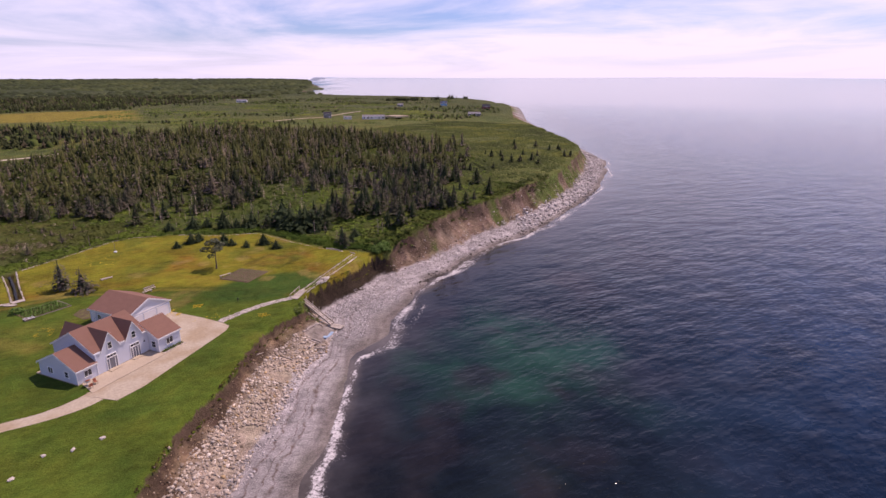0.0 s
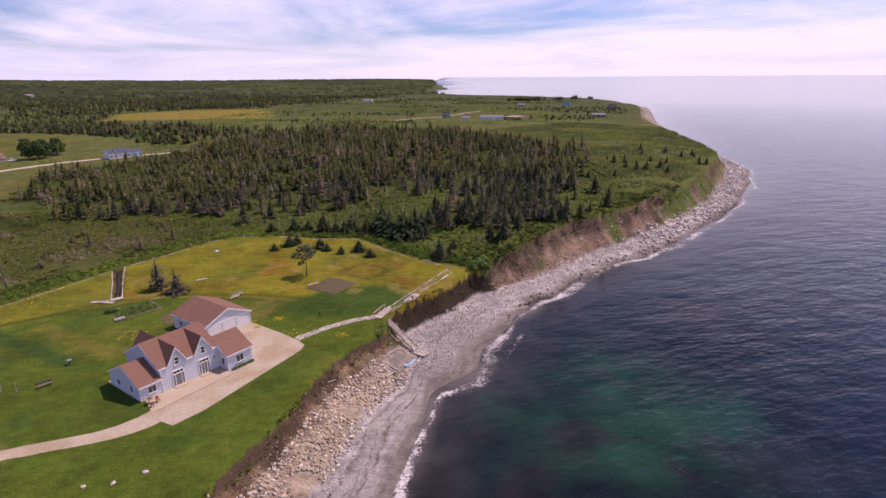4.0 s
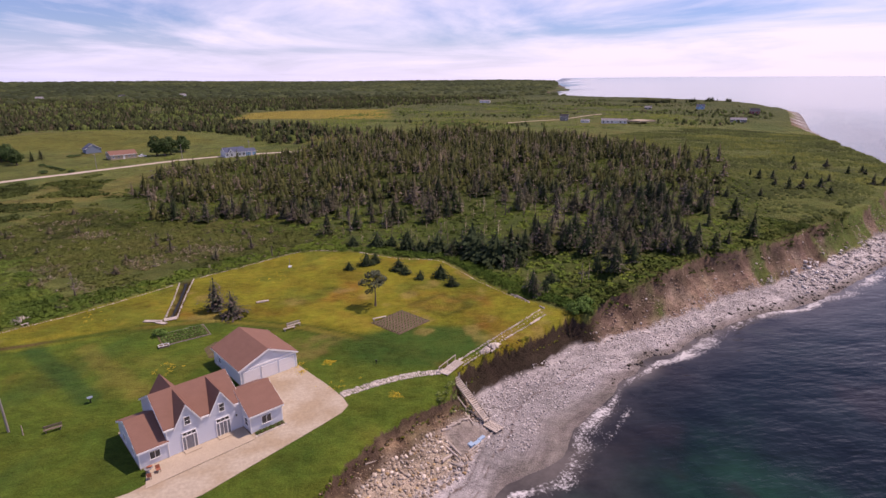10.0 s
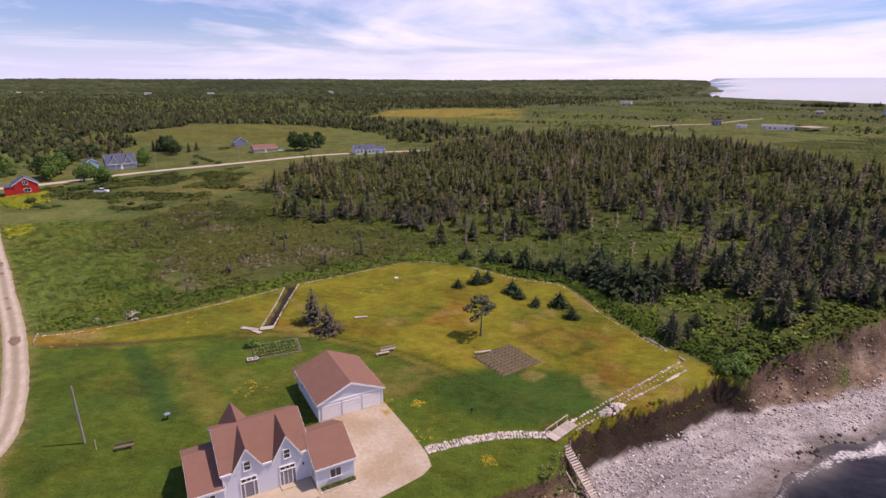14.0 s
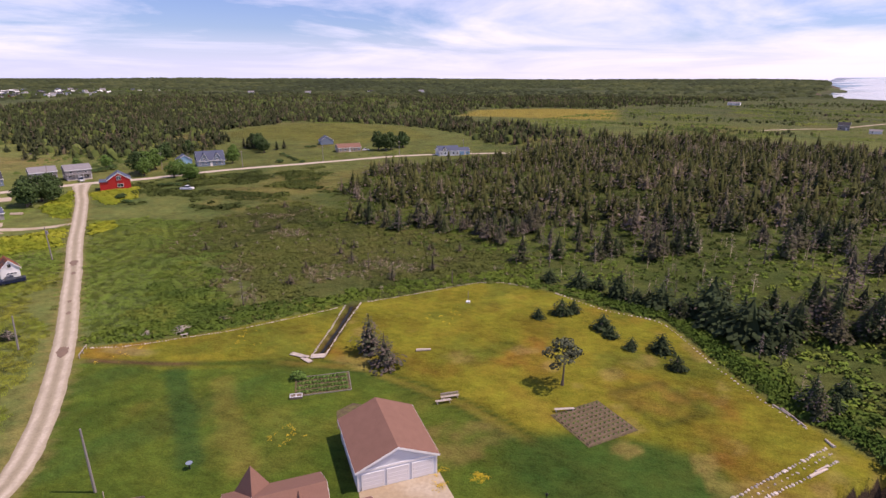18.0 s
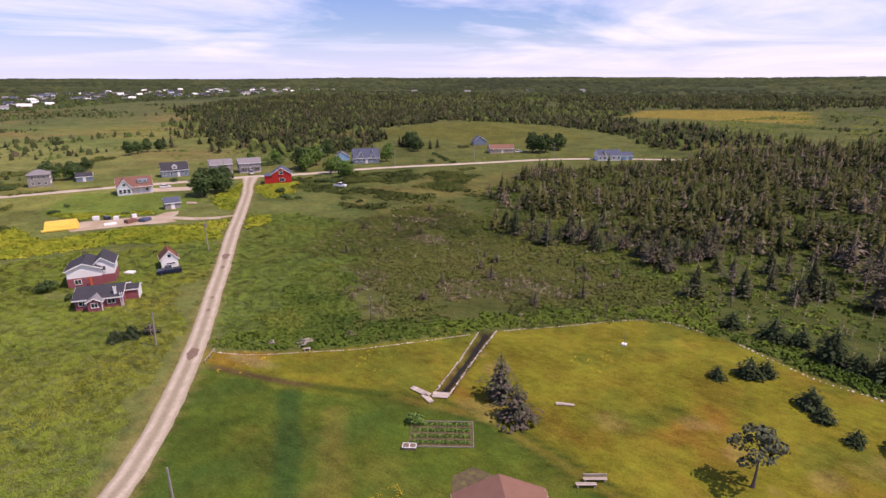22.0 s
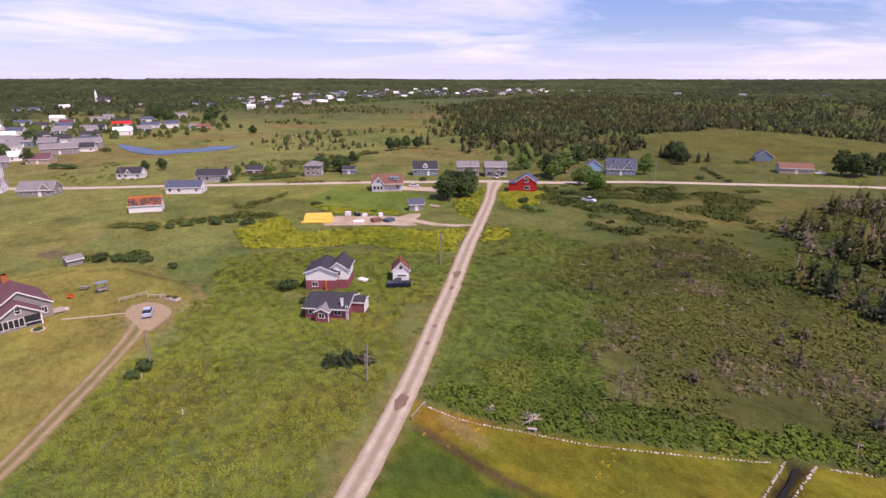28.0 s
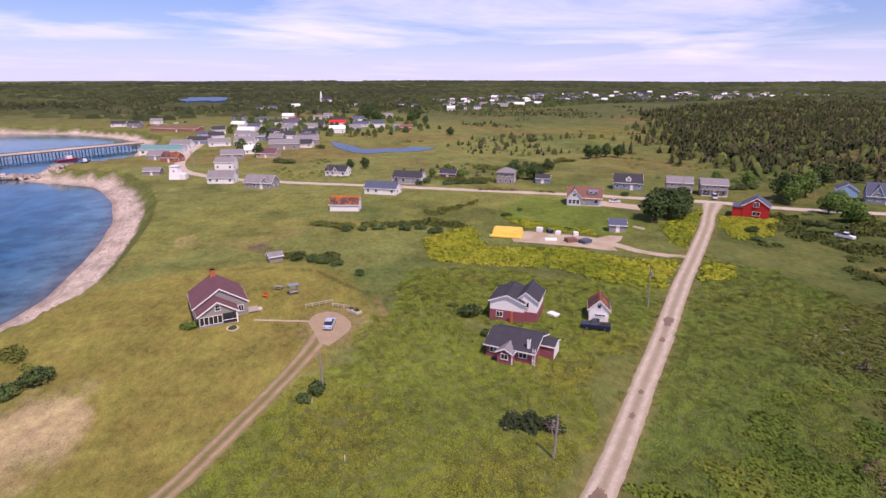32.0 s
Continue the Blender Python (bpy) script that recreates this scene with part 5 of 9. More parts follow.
SHRUBS = [leafy(100 + i, [(0, 0, 0.35, 0.8, 0.8, 0.55), (0.5, 0.3, 0.3, 0.55, 0.5, 0.45), (-0.4, 0.45, 0.25, 0.5, 0.6, 0.4)], 46, 0.19, flat=True) for i in range(4)]
FLATS = [leafy(104 + i, [(0, 0, 0.15, 1.0, 0.95, 0.42), (0.7, 0.3, 0.12, 0.75, 0.65, 0.32), (-0.55, 0.6, 0.1, 0.7, 0.75, 0.30), (0.1, -0.7, 0.1, 0.65, 0.55, 0.26)], 24, 0.34, 0.02, flat=True) for i in range(6)]
DOMES = [tuffet(106 + i, 1.0, 0.75, 7) for i in range(6)]
BRUSH = [(lambda a: (a[0] * np.array((1, 1, 0.75)) - np.array((0, 0, 0.35)), a[1]))(bare_crown(240 + i, 2.0, 1.5, 15)) for i in range(4)]


def mosaic(q, seed, stops, wide=26.0, close=6.0, jitter=0.22):
    """Colours that drift over the ground between the stops, in patches of two sizes."""
    m = np.clip(0.5 + 0.85 * field(q[:, 0], q[:, 1], wide, seed, 3) + 0.55 * field(q[:, 0], q[:, 1], close, seed + 3, 3) + jitter * (rng(seed).random(len(q)) - 0.5), 0, 1)
    s = np.array(stops)
    at = np.linspace(0, 1, len(s))
    return np.stack([np.interp(m, at, s[:, i]) for i in range(3)], 1)


def clumped(q, seed, lo, hi, close=7.0):
    """Sizes that swell and shrink in clumps."""
    return np.clip(lo + (hi - lo) * (0.5 + 0.75 * field(q[:, 0], q[:, 1], close, seed, 3) + 0.35 * (rng(seed).random(len(q)) - 0.5)), 0.5 * lo, 1.25 * hi)


q = land_only(np.concatenate([glade_pts, blotch(FOREST, 2.9, 120, 14, 30)]), 1.2)
q = q[~inside(q[:, 0], q[:, 1], LAWN) & (field(q[:, 0], q[:, 1], 6, 119, 3) > -0.42)]
c = mosaic(q, 121, [(0.046, 0.068, 0.020), (0.074, 0.110, 0.024), (0.098, 0.150, 0.026), (0.135, 0.165, 0.034)]) * (0.78 + 0.45 * (1 - smooth(q[:, 1], 160, 215)))[:, None]
scatter("undergrowth", FLATS, q, clumped(q, 122, 0.5, 1.15), c, M["brush"], "green undergrowth between the spruces", "shrubs", 123)

# the scrub heath between lane and wood
BARES = [(-73, 128, 7, 9), (-63, 121, 6, 7), (-58, 141, 6, 4), (-49, 136, 6, 5), (-80, 140, 4, 6), (-44, 151, 7, 5), (-36, 147, 4, 4), (-96, 190, 8, 6), (-80, 172, 7, 5)]
q = blotch(HEATH, 1.3, 125, 30, 15, -1)
q = q[(distance(q[:, 0], q[:, 1], [(-62, 65), (-89, 99), (-136, 149), (-180, 197)]) > 9) & ~inside(q[:, 0], q[:, 1], LAWN)]
bare = sum(bell(q[:, 0], q[:, 1], b) for b in BARES) + 0.7 * field(q[:, 0], q[:, 1], 9, 127, 3)
g = rng(126)
dry = g.random(len(q)) < np.clip(0.04 + 0.8 * smooth(bare, 0.25, 0.8), 0, 0.8)
c = mosaic(q, 128, [(0.060, 0.075, 0.026), (0.082, 0.100, 0.030), (0.098, 0.118, 0.032), (0.118, 0.124, 0.042)], 22, 5) * (1 - 0.35 * smooth(bare, 0.1, 0.7))[:, None] + np.array((0.055, 0.036, 0.028)) * smooth(bare, 0.2, 0.8)[:, None]
scatter("heath_scrub", FLATS, q[~dry], clumped(q[~dry], 129, 0.42, 1.15, 5.0), 1.06 * c[~dry], M["brush"], "olive scrub of alder and bayberry", "shrubs", 130, tall=np.full((~dry).sum(), 0.72))
scatter("dry_brush", BRUSH, q[dry], 0.5 + 0.5 * g.random(dry.sum()), shades(dry.sum(), [(0.24, 0.195, 0.155), (0.185, 0.148, 0.112), (0.32, 0.27, 0.23)], [3, 3, 1.5], 113), M["needles"], "bare grey-brown brushwood in the heath", "shrubs", 112)
q = sown(HEATH, 9, 111, 0.9)
q = q[(field(q[:, 0], q[:, 1], 18, 109, 2) + 0.4 * smooth(q[:, 0], -70, -40) > 0.05) & (distance(q[:, 0], q[:, 1], LAWN, True) > 16)]
scatter("heath_spruces", MASS[:2] + THIN, q, 0.22 + 0.42 * rng(110).random(len(q)) ** 1.5, shades(len(q), [(0.06, 0.07, 0.03), (0.10, 0.088, 0.06)], [2, 2], 108), M["needles"], "small stunted spruces dotted over the heath", "shrubs", 107)
THICKET = [(-104, 122), (-112, 138), (-97, 151), (-86, 139), (-66, 117), (-40, 127.5), (-14, 147), (-4, 142), (-20, 143), (-41, 126.5), (-64, 105), (-72, 101), (-84, 99)]
q = blotch(THICKET, 1.15, 131, 6, 9, 0.6)
q = q[field(q[:, 0], q[:, 1], 8, 105, 3) - 1.5 * (1 - smooth(q[:, 0] + 0.35 * (q[:, 1] - 128), -102, -90)) > -0.22]
q = q[~inside(q[:, 0], q[:, 1], LAWN) & (distance(q[:, 0], q[:, 1], LAWN, True) > 0.8) & (distance(q[:, 0], q[:, 1], [(-62, 65), (-89, 99), (-136, 149), (-180, 197)]) > 5)]
scatter("fern_thicket", FLATS, q, clumped(q, 132, 0.45, 1.05, 4.0), mosaic(q, 133, [(0.054, 0.092, 0.020), (0.078, 0.124, 0.024), (0.104, 0.150, 0.027), (0.130, 0.160, 0.032)], 16, 4), M["brush"], "bright green thicket along the lawn's stone border", "shrubs", 134, tall=np.full(len(q), 0.75))
q = land_only(sown([(-84, 92), (-60, 92), (-10, 130), (46, 80), (52, 100), (30, 145), (-14, 158), (-50, 136), (-84, 110)], 1.25, 116, 0.7), 0.6)
d = distance(q[:, 0], q[:, 1], LAWN, True)
q = q[~inside(q[:, 0], q[:, 1], LAWN) & (d > 0.9) & (d < 7 + 7 * field(q[:, 0], q[:, 1], 9, 117, 3)) & (q[:, 1] > 96)]
scatter("border_thicket", FLATS, q, clumped(q, 118, 0.5, 1.15, 5.0), mosaic(q, 115, [(0.058, 0.095, 0.020), (0.085, 0.135, 0.024), (0.115, 0.165, 0.028)], 14, 4), M["brush"], "leafy green thicket pressing on the lawn's border", "shrubs", 114)
HEDGE = [(10, 134.5), (22, 129.5), (28.6, 112.5), (33.6, 101.2), (38, 95), (43.4, 86.5), (46, 88), (41, 96.5), (36, 103), (31.5, 114), (25, 131.5), (12, 137)]
q = sown(HEDGE, 0.85, 135)
scatter("hedge", SHRUBS, q, 0.75 + 0.4 * rng(136).random(len(q)), mosaic(q, 137, [(0.046, 0.088, 0.018), (0.064, 0.112, 0.020), (0.082, 0.130, 0.024)], 9, 3), M["brush"], "dense green hedge along the lawn's edge", "hedge", 138)
# young spruces just behind the hedge
for i, (x, y, s) in enumerate(((-1.5, 147.0, 1.0), (5.5, 144.0, 1.3), (13.5, 139.5, 1.5), (17.0, 137.2, 1.1), (21.5, 136.0, 1.6), (26.0, 133.0, 1.2), (28.5, 127.0, 1.0), (31.0, 134.0, 1.9), (9.5, 143.5, 0.9), (36.5, 118.0, 0.9), (43.0, 104.0, 0.8), (40.0, 100.0, 0.7), (31.0, 126.5, 2.0), (34.5, 123.0, 2.3), (30.5, 131.5, 2.2), (38.5, 121.0, 1.9))):
    tree("young_spruce", x, y, STUB, LOWS[i % 3], "dark young spruce behind the green hedge", "tree", "young spruces behind the hedge", s * 1.25, 77 * i, squash=1.0 + 0.15 * (i % 3))
tree("dead_spruce", 48.5, 99.9, BARK_TALL, BARE[1], "broad silver-grey dead spruce above the bank", "tree", s=0.8, turn=30)
tree("dead_spruce", 34.5, 115.0, BARK_TALL, BARE[2], "silver-grey dead spruce beside the hedge", "tree", s=0.75, turn=80)

# scrub on the bluff's brow
q = land_only(sown([(42, 84), (60, 93), (75, 101), (95, 109), (115, 116), (132, 126), (128, 140), (108, 132), (90, 124), (70, 116), (52, 108), (40, 98)], 1.35, 260, 0.8), 0.3)
q = q[~inside(q[:, 0], q[:, 1], LAWN)]
scatter("brow_scrub", FLATS, q, clumped(q, 261, 0.5, 1.15, 5.0), mosaic(q, 262, [(0.048, 0.074, 0.020), (0.070, 0.104, 0.024), (0.094, 0.130, 0.028), (0.120, 0.140, 0.034)], 16, 5), M["brush"], "green scrub along the bluff's brow", "shrubs", 263)

# the open headland
q = land_only(sown(EAST, 2.3, 140), 1.2)
q = q[field(q[:, 0], q[:, 1], 26, 141, 4) > -0.28]
scatter("shore_scrub", DOMES, q, clumped(q, 142, 0.45, 1.35, 10), mosaic(q, 143, [(0.040, 0.052, 0.020), (0.054, 0.070, 0.024), (0.072, 0.090, 0.027), (0.104, 0.116, 0.032)], 34, 8), M["brush_far"], "wind-clipped green scrub above the shore", "shrubs", 144)
for i, (x, y) in enumerate(((177.7, 211.8), (175.3, 203.2), (179.6, 200.2), (170.6, 187.8), (170.8, 180.7), (174.9, 178.9), (195.0, 198.6), (149.2, 169.5), (183.3, 178.7), (197.4, 189.3), (177.8, 167.8), (228.0, 223.2), (223.3, 206.1), (233.3, 208.4), (226.7, 200.5), (209.9, 180.6), (213.0, 178.8), (193.5, 321.7), (212.5, 293.7), (134.5, 168.8), (121.7, 164.1), (114.4, 166.0), (224.6, 240.4), (209.1, 221.5))):
    tree("spruce_tree", x, y, BARK_TALL, SPRUCES[i % 6], "squat dark spruce on the open headland", "tree", "spruces on the headland", 0.55 + 0.35 * ((i * 5) % 7) / 7, 47 * i, squash=0.85)
MID = [(-330, 60), (-200, 80), (-120, 100), (-158, 172), (-205, 230), (-120, 320), (-98, 295), (-95, 225), (-118, 180), (-60, 420), (30, 440), (100, 480), (330, 480), (480, 700), (560, 900), (400, 1100), (100, 1000), (-30, 700), (-420, 430), (-560, 300), (-420, 100)]
q = sown(MID, 4.4, 145, 0.8)
q = q[field(q[:, 0], q[:, 1], 46, 146, 4) + 0.30 * field(q[:, 0], q[:, 1], 9, 139, 2) + 0.25 * smooth(q[:, 1], 280, 380) > 0.33]
for poly in (HILL, REDLAWN, TAN, FOREST, REED):
    q = q[~inside(q[:, 0], q[:, 1], poly)]
ROADS = [[(-640, 30), (-470, 18), (-347, 28), (-311, 67), (-268, 139), (-210, 228), (-171, 277), (-103, 346), (-52, 373), (-20, 384)], [(-62, 65), (-89, 99), (-136, 149), (-180, 197), (-209, 227)], [(171, 578), (215, 610), (250, 628), (300, 680), (352, 730)]]
q = q[(distance(q[:, 0], q[:, 1], ROADS[0]) > 7) & (distance(q[:, 0], q[:, 1], ROADS[1]) > 5) & (distance(q[:, 0], q[:, 1], ROADS[2]) > 16)]
scatter("field_scrub", DOMES, q, clumped(q, 147, 0.5, 1.9, 12), mosaic(q, 148, [(0.050, 0.072, 0.025), (0.072, 0.102, 0.028), (0.098, 0.128, 0.034), (0.130, 0.150, 0.040)], 40, 9), M["brush_far"], "scattered dark green bushes in the fields", "shrubs", 149)

# low bushes below the road
q = blotch([(-116, 190), (-150, 182), (-188, 232), (-130, 305), (-104, 285), (-98, 225)], 2.0, 205, 16, 26, 4)
q = q[(distance(q[:, 0], q[:, 1], ROADS[0]) > 8) & (distance(q[:, 0], q[:, 1], ROADS[1]) > 6) & (field(q[:, 0], q[:, 1], 13, 206, 3) > -0.05)]
scatter("low_scrub", FLATS, q, clumped(q, 207, 0.6, 1.7, 8), mosaic(q, 208, [(0.050, 0.068, 0.023), (0.068, 0.092, 0.028), (0.094, 0.116, 0.033)], 24, 7), M["brush_far"], "low dark green bushes below the road", "shrubs", 209)
# dark thickets along the field's ditches
for i, (line, wide, gap, top) in enumerate((([(-222, 74), (-216, 83), (-214, 99), (-212, 112), (-206, 118)], 3.5, 1.5, 1.5), ([(-189, 63.5), (-187.5, 69), (-184, 76)], 2.0, 1.2, 1.6), ([(-140, 97), (-146, 92), (-152, 90)], 1.4, 1.6, 0.8), ([(-295, 141), (-286, 154), (-282, 163)], 3.0, 1.5, 1.7), ([(-318, 176), (-309, 192), (-318, 214), (-330, 232)], 6.0, 2.0, 1.9), ([(-183, 262), (-171, 254), (-160, 240), (-150, 246)], 4.0, 1.5, 1.7), ([(-180, 229), (-172, 234), (-165, 238)], 2.5, 1.4, 1.4), ([(-146, 15), (-142, 18), (-137, 21)], 1.6, 1.0, 1.1), ([(-225, 118), (-232, 130), (-240, 140)], 3.0, 1.6, 1.2), ([(-262, 150), (-256, 162), (-246, 178)], 1.5, 1.5, 1.0))):
    a = np.array(line, float)
    q = sown([(a[:, 0].min() - wide, a[:, 1].min() - wide), (a[:, 0].max() + wide, a[:, 1].min() - wide), (a[:, 0].max() + wide, a[:, 1].max() + wide), (a[:, 0].min() - wide, a[:, 1].max() + wide)], gap, 250 + i, 0.8)
    q = q[distance(q[:, 0], q[:, 1], line) < wide * (0.55 + 1.0 * field(q[:, 0], q[:, 1], 7, 251 + i, 2))]
    scatter("ditch_thicket", SHRUBS, q, top * (0.7 + 0.5 * rng(252 + i).random(len(q))), mosaic(q, 253 + i, [(0.068, 0.090, 0.030), (0.092, 0.118, 0.034), (0.120, 0.145, 0.040)], 12, 4), M["brush"], "dark green thicket along a field ditch", "shrubs", 254 + i)

# knotweed stands
STANDS = [[(-205, 124), (-194, 104), (-174, 101), (-164, 115), (-158, 129), (-145, 135), (-137, 147), (-153, 164), (-159, 150), (-172, 141), (-180, 119)], [(-185, 183), (-202, 217), (-182, 204), (-170, 187), (-159, 171), (-168, 173)], [(-190, 211), (-182, 231), (-164, 206), (-164, 194), (-178, 201)], [(-150, 168), (-145, 173), (-138, 167), (-138, 157), (-144, 160)], [(-214, 138), (-196, 141), (-187, 152), (-181, 157), (-188, 158), (-198, 148), (-212, 141)]]
for i, s in enumerate(STANDS):
    q = sown(s, 1.12, 150 + i, 0.8)
    q = q[distance(q[:, 0], q[:, 1], ROADS[1]) > 3.2]
    scatter("knotweed_stand", FLATS, q, clumped(q, 156 + i, 0.7, 1.15, 5), mosaic(q, 158 + i, [(0.170, 0.225, 0.026), (0.245, 0.295, 0.030), (0.300, 0.330, 0.034), (0.330, 0.345, 0.040)], 14, 4), M["brush"], "tall yellow-green knotweed stand beside the lane", "shrubs", 160 + i)

# far woods
FARLOW = [needle_crown(170 + i, 6.4 + 0.7 * i, 2.9, 16, 0.0, 0.55, 0.5, 0.1, 2.3) for i in range(4)]
BLOBS = [tuffet(180 + i, 3.0, 5.0, 6) for i in range(4)]
DISTANT = [tuffet(175 + i, 9.0, 6.0, 6) for i in range(4)]
WOODS = [(-330, 290), (-262, 300), (-240, 330), (-285, 410), (-270, 558), (-150, 536), (-85, 455), (-55, 415), (0, 445), (-30, 560), (-140, 690), (-150, 890), (-20, 965), (80, 965), (200, 1100), (450, 1500), (-1200, 1500), (-900, 800), (-700, 560), (-520, 420)]
q = blotch(WOODS, 5.4, 185, 50, 80)
x, y = q[:, 0], q[:, 1]
q = q[~inside(x, y, HILL) & ~inside(x, y, BOG) & (distance(x, y, ROADS[0]) > 34)]
x, y = q[:, 0], q[:, 1]
rim = distance(x, y, WOODS, True) + 30 * field(x, y, 50, 177, 3)
p = 0.84 + 0.75 * field(x, y, 95, 186, 4) + 0.45 * field(x, y, 24, 178, 2) - 0.45 * (1 - smooth(rim, 0, 45)) - 0.45 * smooth(y, 600, 900)
q = q[rng(184).random(len(q)) < np.clip(p, 0.06, 0.97)]
DARKS = [(0.034, 0.045, 0.022), (0.044, 0.055, 0.026), (0.057, 0.068, 0.030), (0.080, 0.070, 0.050)]
leaf = rng(179).random(len(q)) < 0.12 + 0.5 * smooth(field(q[:, 0], q[:, 1], 60, 176, 3), 0.1, 0.5)
n = (~leaf).sum()
scatter("far_spruce_wood", FARLOW, q[~leaf], (0.55 + 0.6 * rng(187).random(n) ** 1.4) * (1 + 0.25 * field(q[~leaf][:, 0], q[~leaf][:, 1], 40, 174, 2)), shades(n, DARKS, [4, 4, 2, 1.8], 188, 0.2), M["wood_far"], "broad dark wood beyond the road", "woodland", 189)
n = leaf.sum()
scatter("far_leafy_wood", BLOBS, q[leaf], 0.5 + 0.55 * rng(172).random(n), shades(n, [(0.060, 0.085, 0.030), (0.078, 0.105, 0.034), (0.095, 0.115, 0.040)], [3, 3, 1], 171, 0.2), M["wood_far"], "lighter broad-leaved growth in the wood beyond the road", "woodland", 173)
BEYOND = [(-2600, -1500), (-1100, -500), (-760, -60), (-900, 300), (-1000, 700), (-1150, 1150), (450, 1480), (640, 1500), (760, 1950), (1050, 2700), (1500, 3900), (-1500, 4300), (-4200, 2500), (-4600, 0)]
NOOK = [(-1060, -75), (-1060, 0), (-1640, 25), (-1640, -105)]
q = land_only(sown(BEYOND, 35, 190, 0.8), 8)
q = q[~inside(q[:, 0], q[:, 1], NOOK) & (field(q[:, 0], q[:, 1], 380, 191, 4) + 0.3 * field(q[:, 0], q[:, 1], 70, 192, 2) > -0.30)]
scatter("distant_woods", DISTANT, q, (0.75 + 0.7 * rng(192).random(len(q))) * (1 + 0.5 * smooth(np.hypot(q[:, 0], q[:, 1]), 1300, 2600)), mosaic(q, 193, [(0.034, 0.044, 0.026), (0.042, 0.054, 0.029), (0.052, 0.066, 0.033), (0.072, 0.085, 0.040)], 300, 60, 0.5), M["wood_far"], "distant wooded ridges on the horizon", "woodland", 194, tall=np.full(len(q), 0.8))
q = land_only(sown([(-760, -60), (-900, 300), (-1000, 700), (-1150, 1150), (-1500, 1150), (-1800, 300), (-1800, -600), (-1100, -480)], 15, 183, 0.7), 8)
q = q[~inside(q[:, 0], q[:, 1], NOOK) & (field(q[:, 0], q[:, 1], 160, 195, 4) > -0.1)]
scatter("inland_woods", FARLOW + BLOBS, q, 0.6 + 0.6 * rng(182).random(len(q)), shades(len(q), DARKS + [(0.075, 0.10, 0.034)], [4, 4, 3, 0.6, 2], 181, 0.18), M["wood_far"], "mixed woods inland of the village", "woodland", 180)
HEATHFAR = [(110, 490), (330, 480), (480, 560), (640, 760), (690, 900), (660, 1250), (450, 1450), (200, 1080), (90, 950), (70, 700), (0, 570), (20, 460)]
q = land_only(sown(HEATHFAR, 9, 195, 0.8), 6)
q = q[(field(q[:, 0], q[:, 1], 80, 196, 4) > 0.10) & (distance(q[:, 0], q[:, 1], ROADS[2]) > 22)]
scatter("far_thickets", FARLOW[:2] + BLOBS, q, 0.22 + 0.5 * rng(197).random(len(q)) ** 2, shades(len(q), DARKS + [(0.07, 0.10, 0.03)], [2, 2, 2, 0.5, 3], 198), M["wood_far"], "dark thickets and stunted spruce on the far heath", "shrubs", 199)
q = np.c_[560 + 230 * rng(236).random(16), 1035 + 40 * rng(235).random(16)]
scatter("point_spruces", FARLOW, np.concatenate([q + (rng(240 + k).random(q.shape) - 0.5) * 16 for k in range(5)]), 0.9 + 0.4 * rng(239).random(5 * len(q)), shades(5 * len(q), DARKS, [3, 3, 1, 0], 238), M["wood_far"], "row of dark spruces on the far point", "woodland", 237)
MARSH = [(-560, 60), (-330, 100), (-290, 170), (-262, 295), (-330, 288), (-520, 415), (-700, 560), (-900, 700), (-900, 300), (-780, 60)]
q = sown(MARSH, 8, 200, 0.8)
q = q[field(q[:, 0], q[:, 1], 75, 201, 4) > 0.16]
scatter("marsh_thickets", BLOBS + FARLOW[:2], q, 0.2 + 0.6 * rng(202).random(len(q)) ** 1.7, shades(len(q), DARKS + [(0.06, 0.095, 0.028)], [2, 2, 2, 0.8, 3], 203), M["wood_far"], "dark thickets dotted over the marsh", "shrubs", 204)
# trees between the distant houses
q = sown([(-860, 300), (-1250, 400), (-1520, 690), (-1680, 1150), (-1480, 1540), (-1120, 1580), (-1140, 1250), (-1110, 900), (-940, 560)], 13, 235, 0.9)
q = q[field(q[:, 0], q[:, 1], 70, 234, 3) > -0.2]
q = np.concatenate([q, sown([(-520, 40), (-760, 30), (-770, 250), (-560, 230), (-500, 120)], 17, 233, 0.9)])
scatter("village_trees", BLOBS, q, 0.5 + 0.8 * rng(232).random(len(q)), shades(len(q), [(0.044, 0.066, 0.028), (0.058, 0.085, 0.030), (0.078, 0.105, 0.034)], [3, 3, 1], 231), M["wood_far"], "dark leafy trees between the village houses", "trees", 230)

# broad-leaved trees by the houses
OAK_TRUNK = trunk_mesh("trunk", 5.5, 0.28, M["bark"], 0.1, 8)
OAKS = [crown_mesh("crown", leafy(210 + i, [(0, 0, 4.6, 2.6, 2.5, 2.3), (1.9, 0.6, 3.8, 1.8, 1.7, 1.5), (-1.7, 1.1, 4.0, 1.9, 1.8, 1.6), (0.2, -1.9, 3.7, 1.8, 1.7, 1.5), (0.3, 0.4, 6.3, 1.6, 1.6, 1.3), (0.9, -0.9, 2.1, 1.9, 1.8, 1.3), (-0.9, 0.8, 2.0, 1.9, 1.8, 1.2)], 900, 0.34, 0.6), M["leaf_dark" if i < 2 else "leaf"]) for i in range(4)]
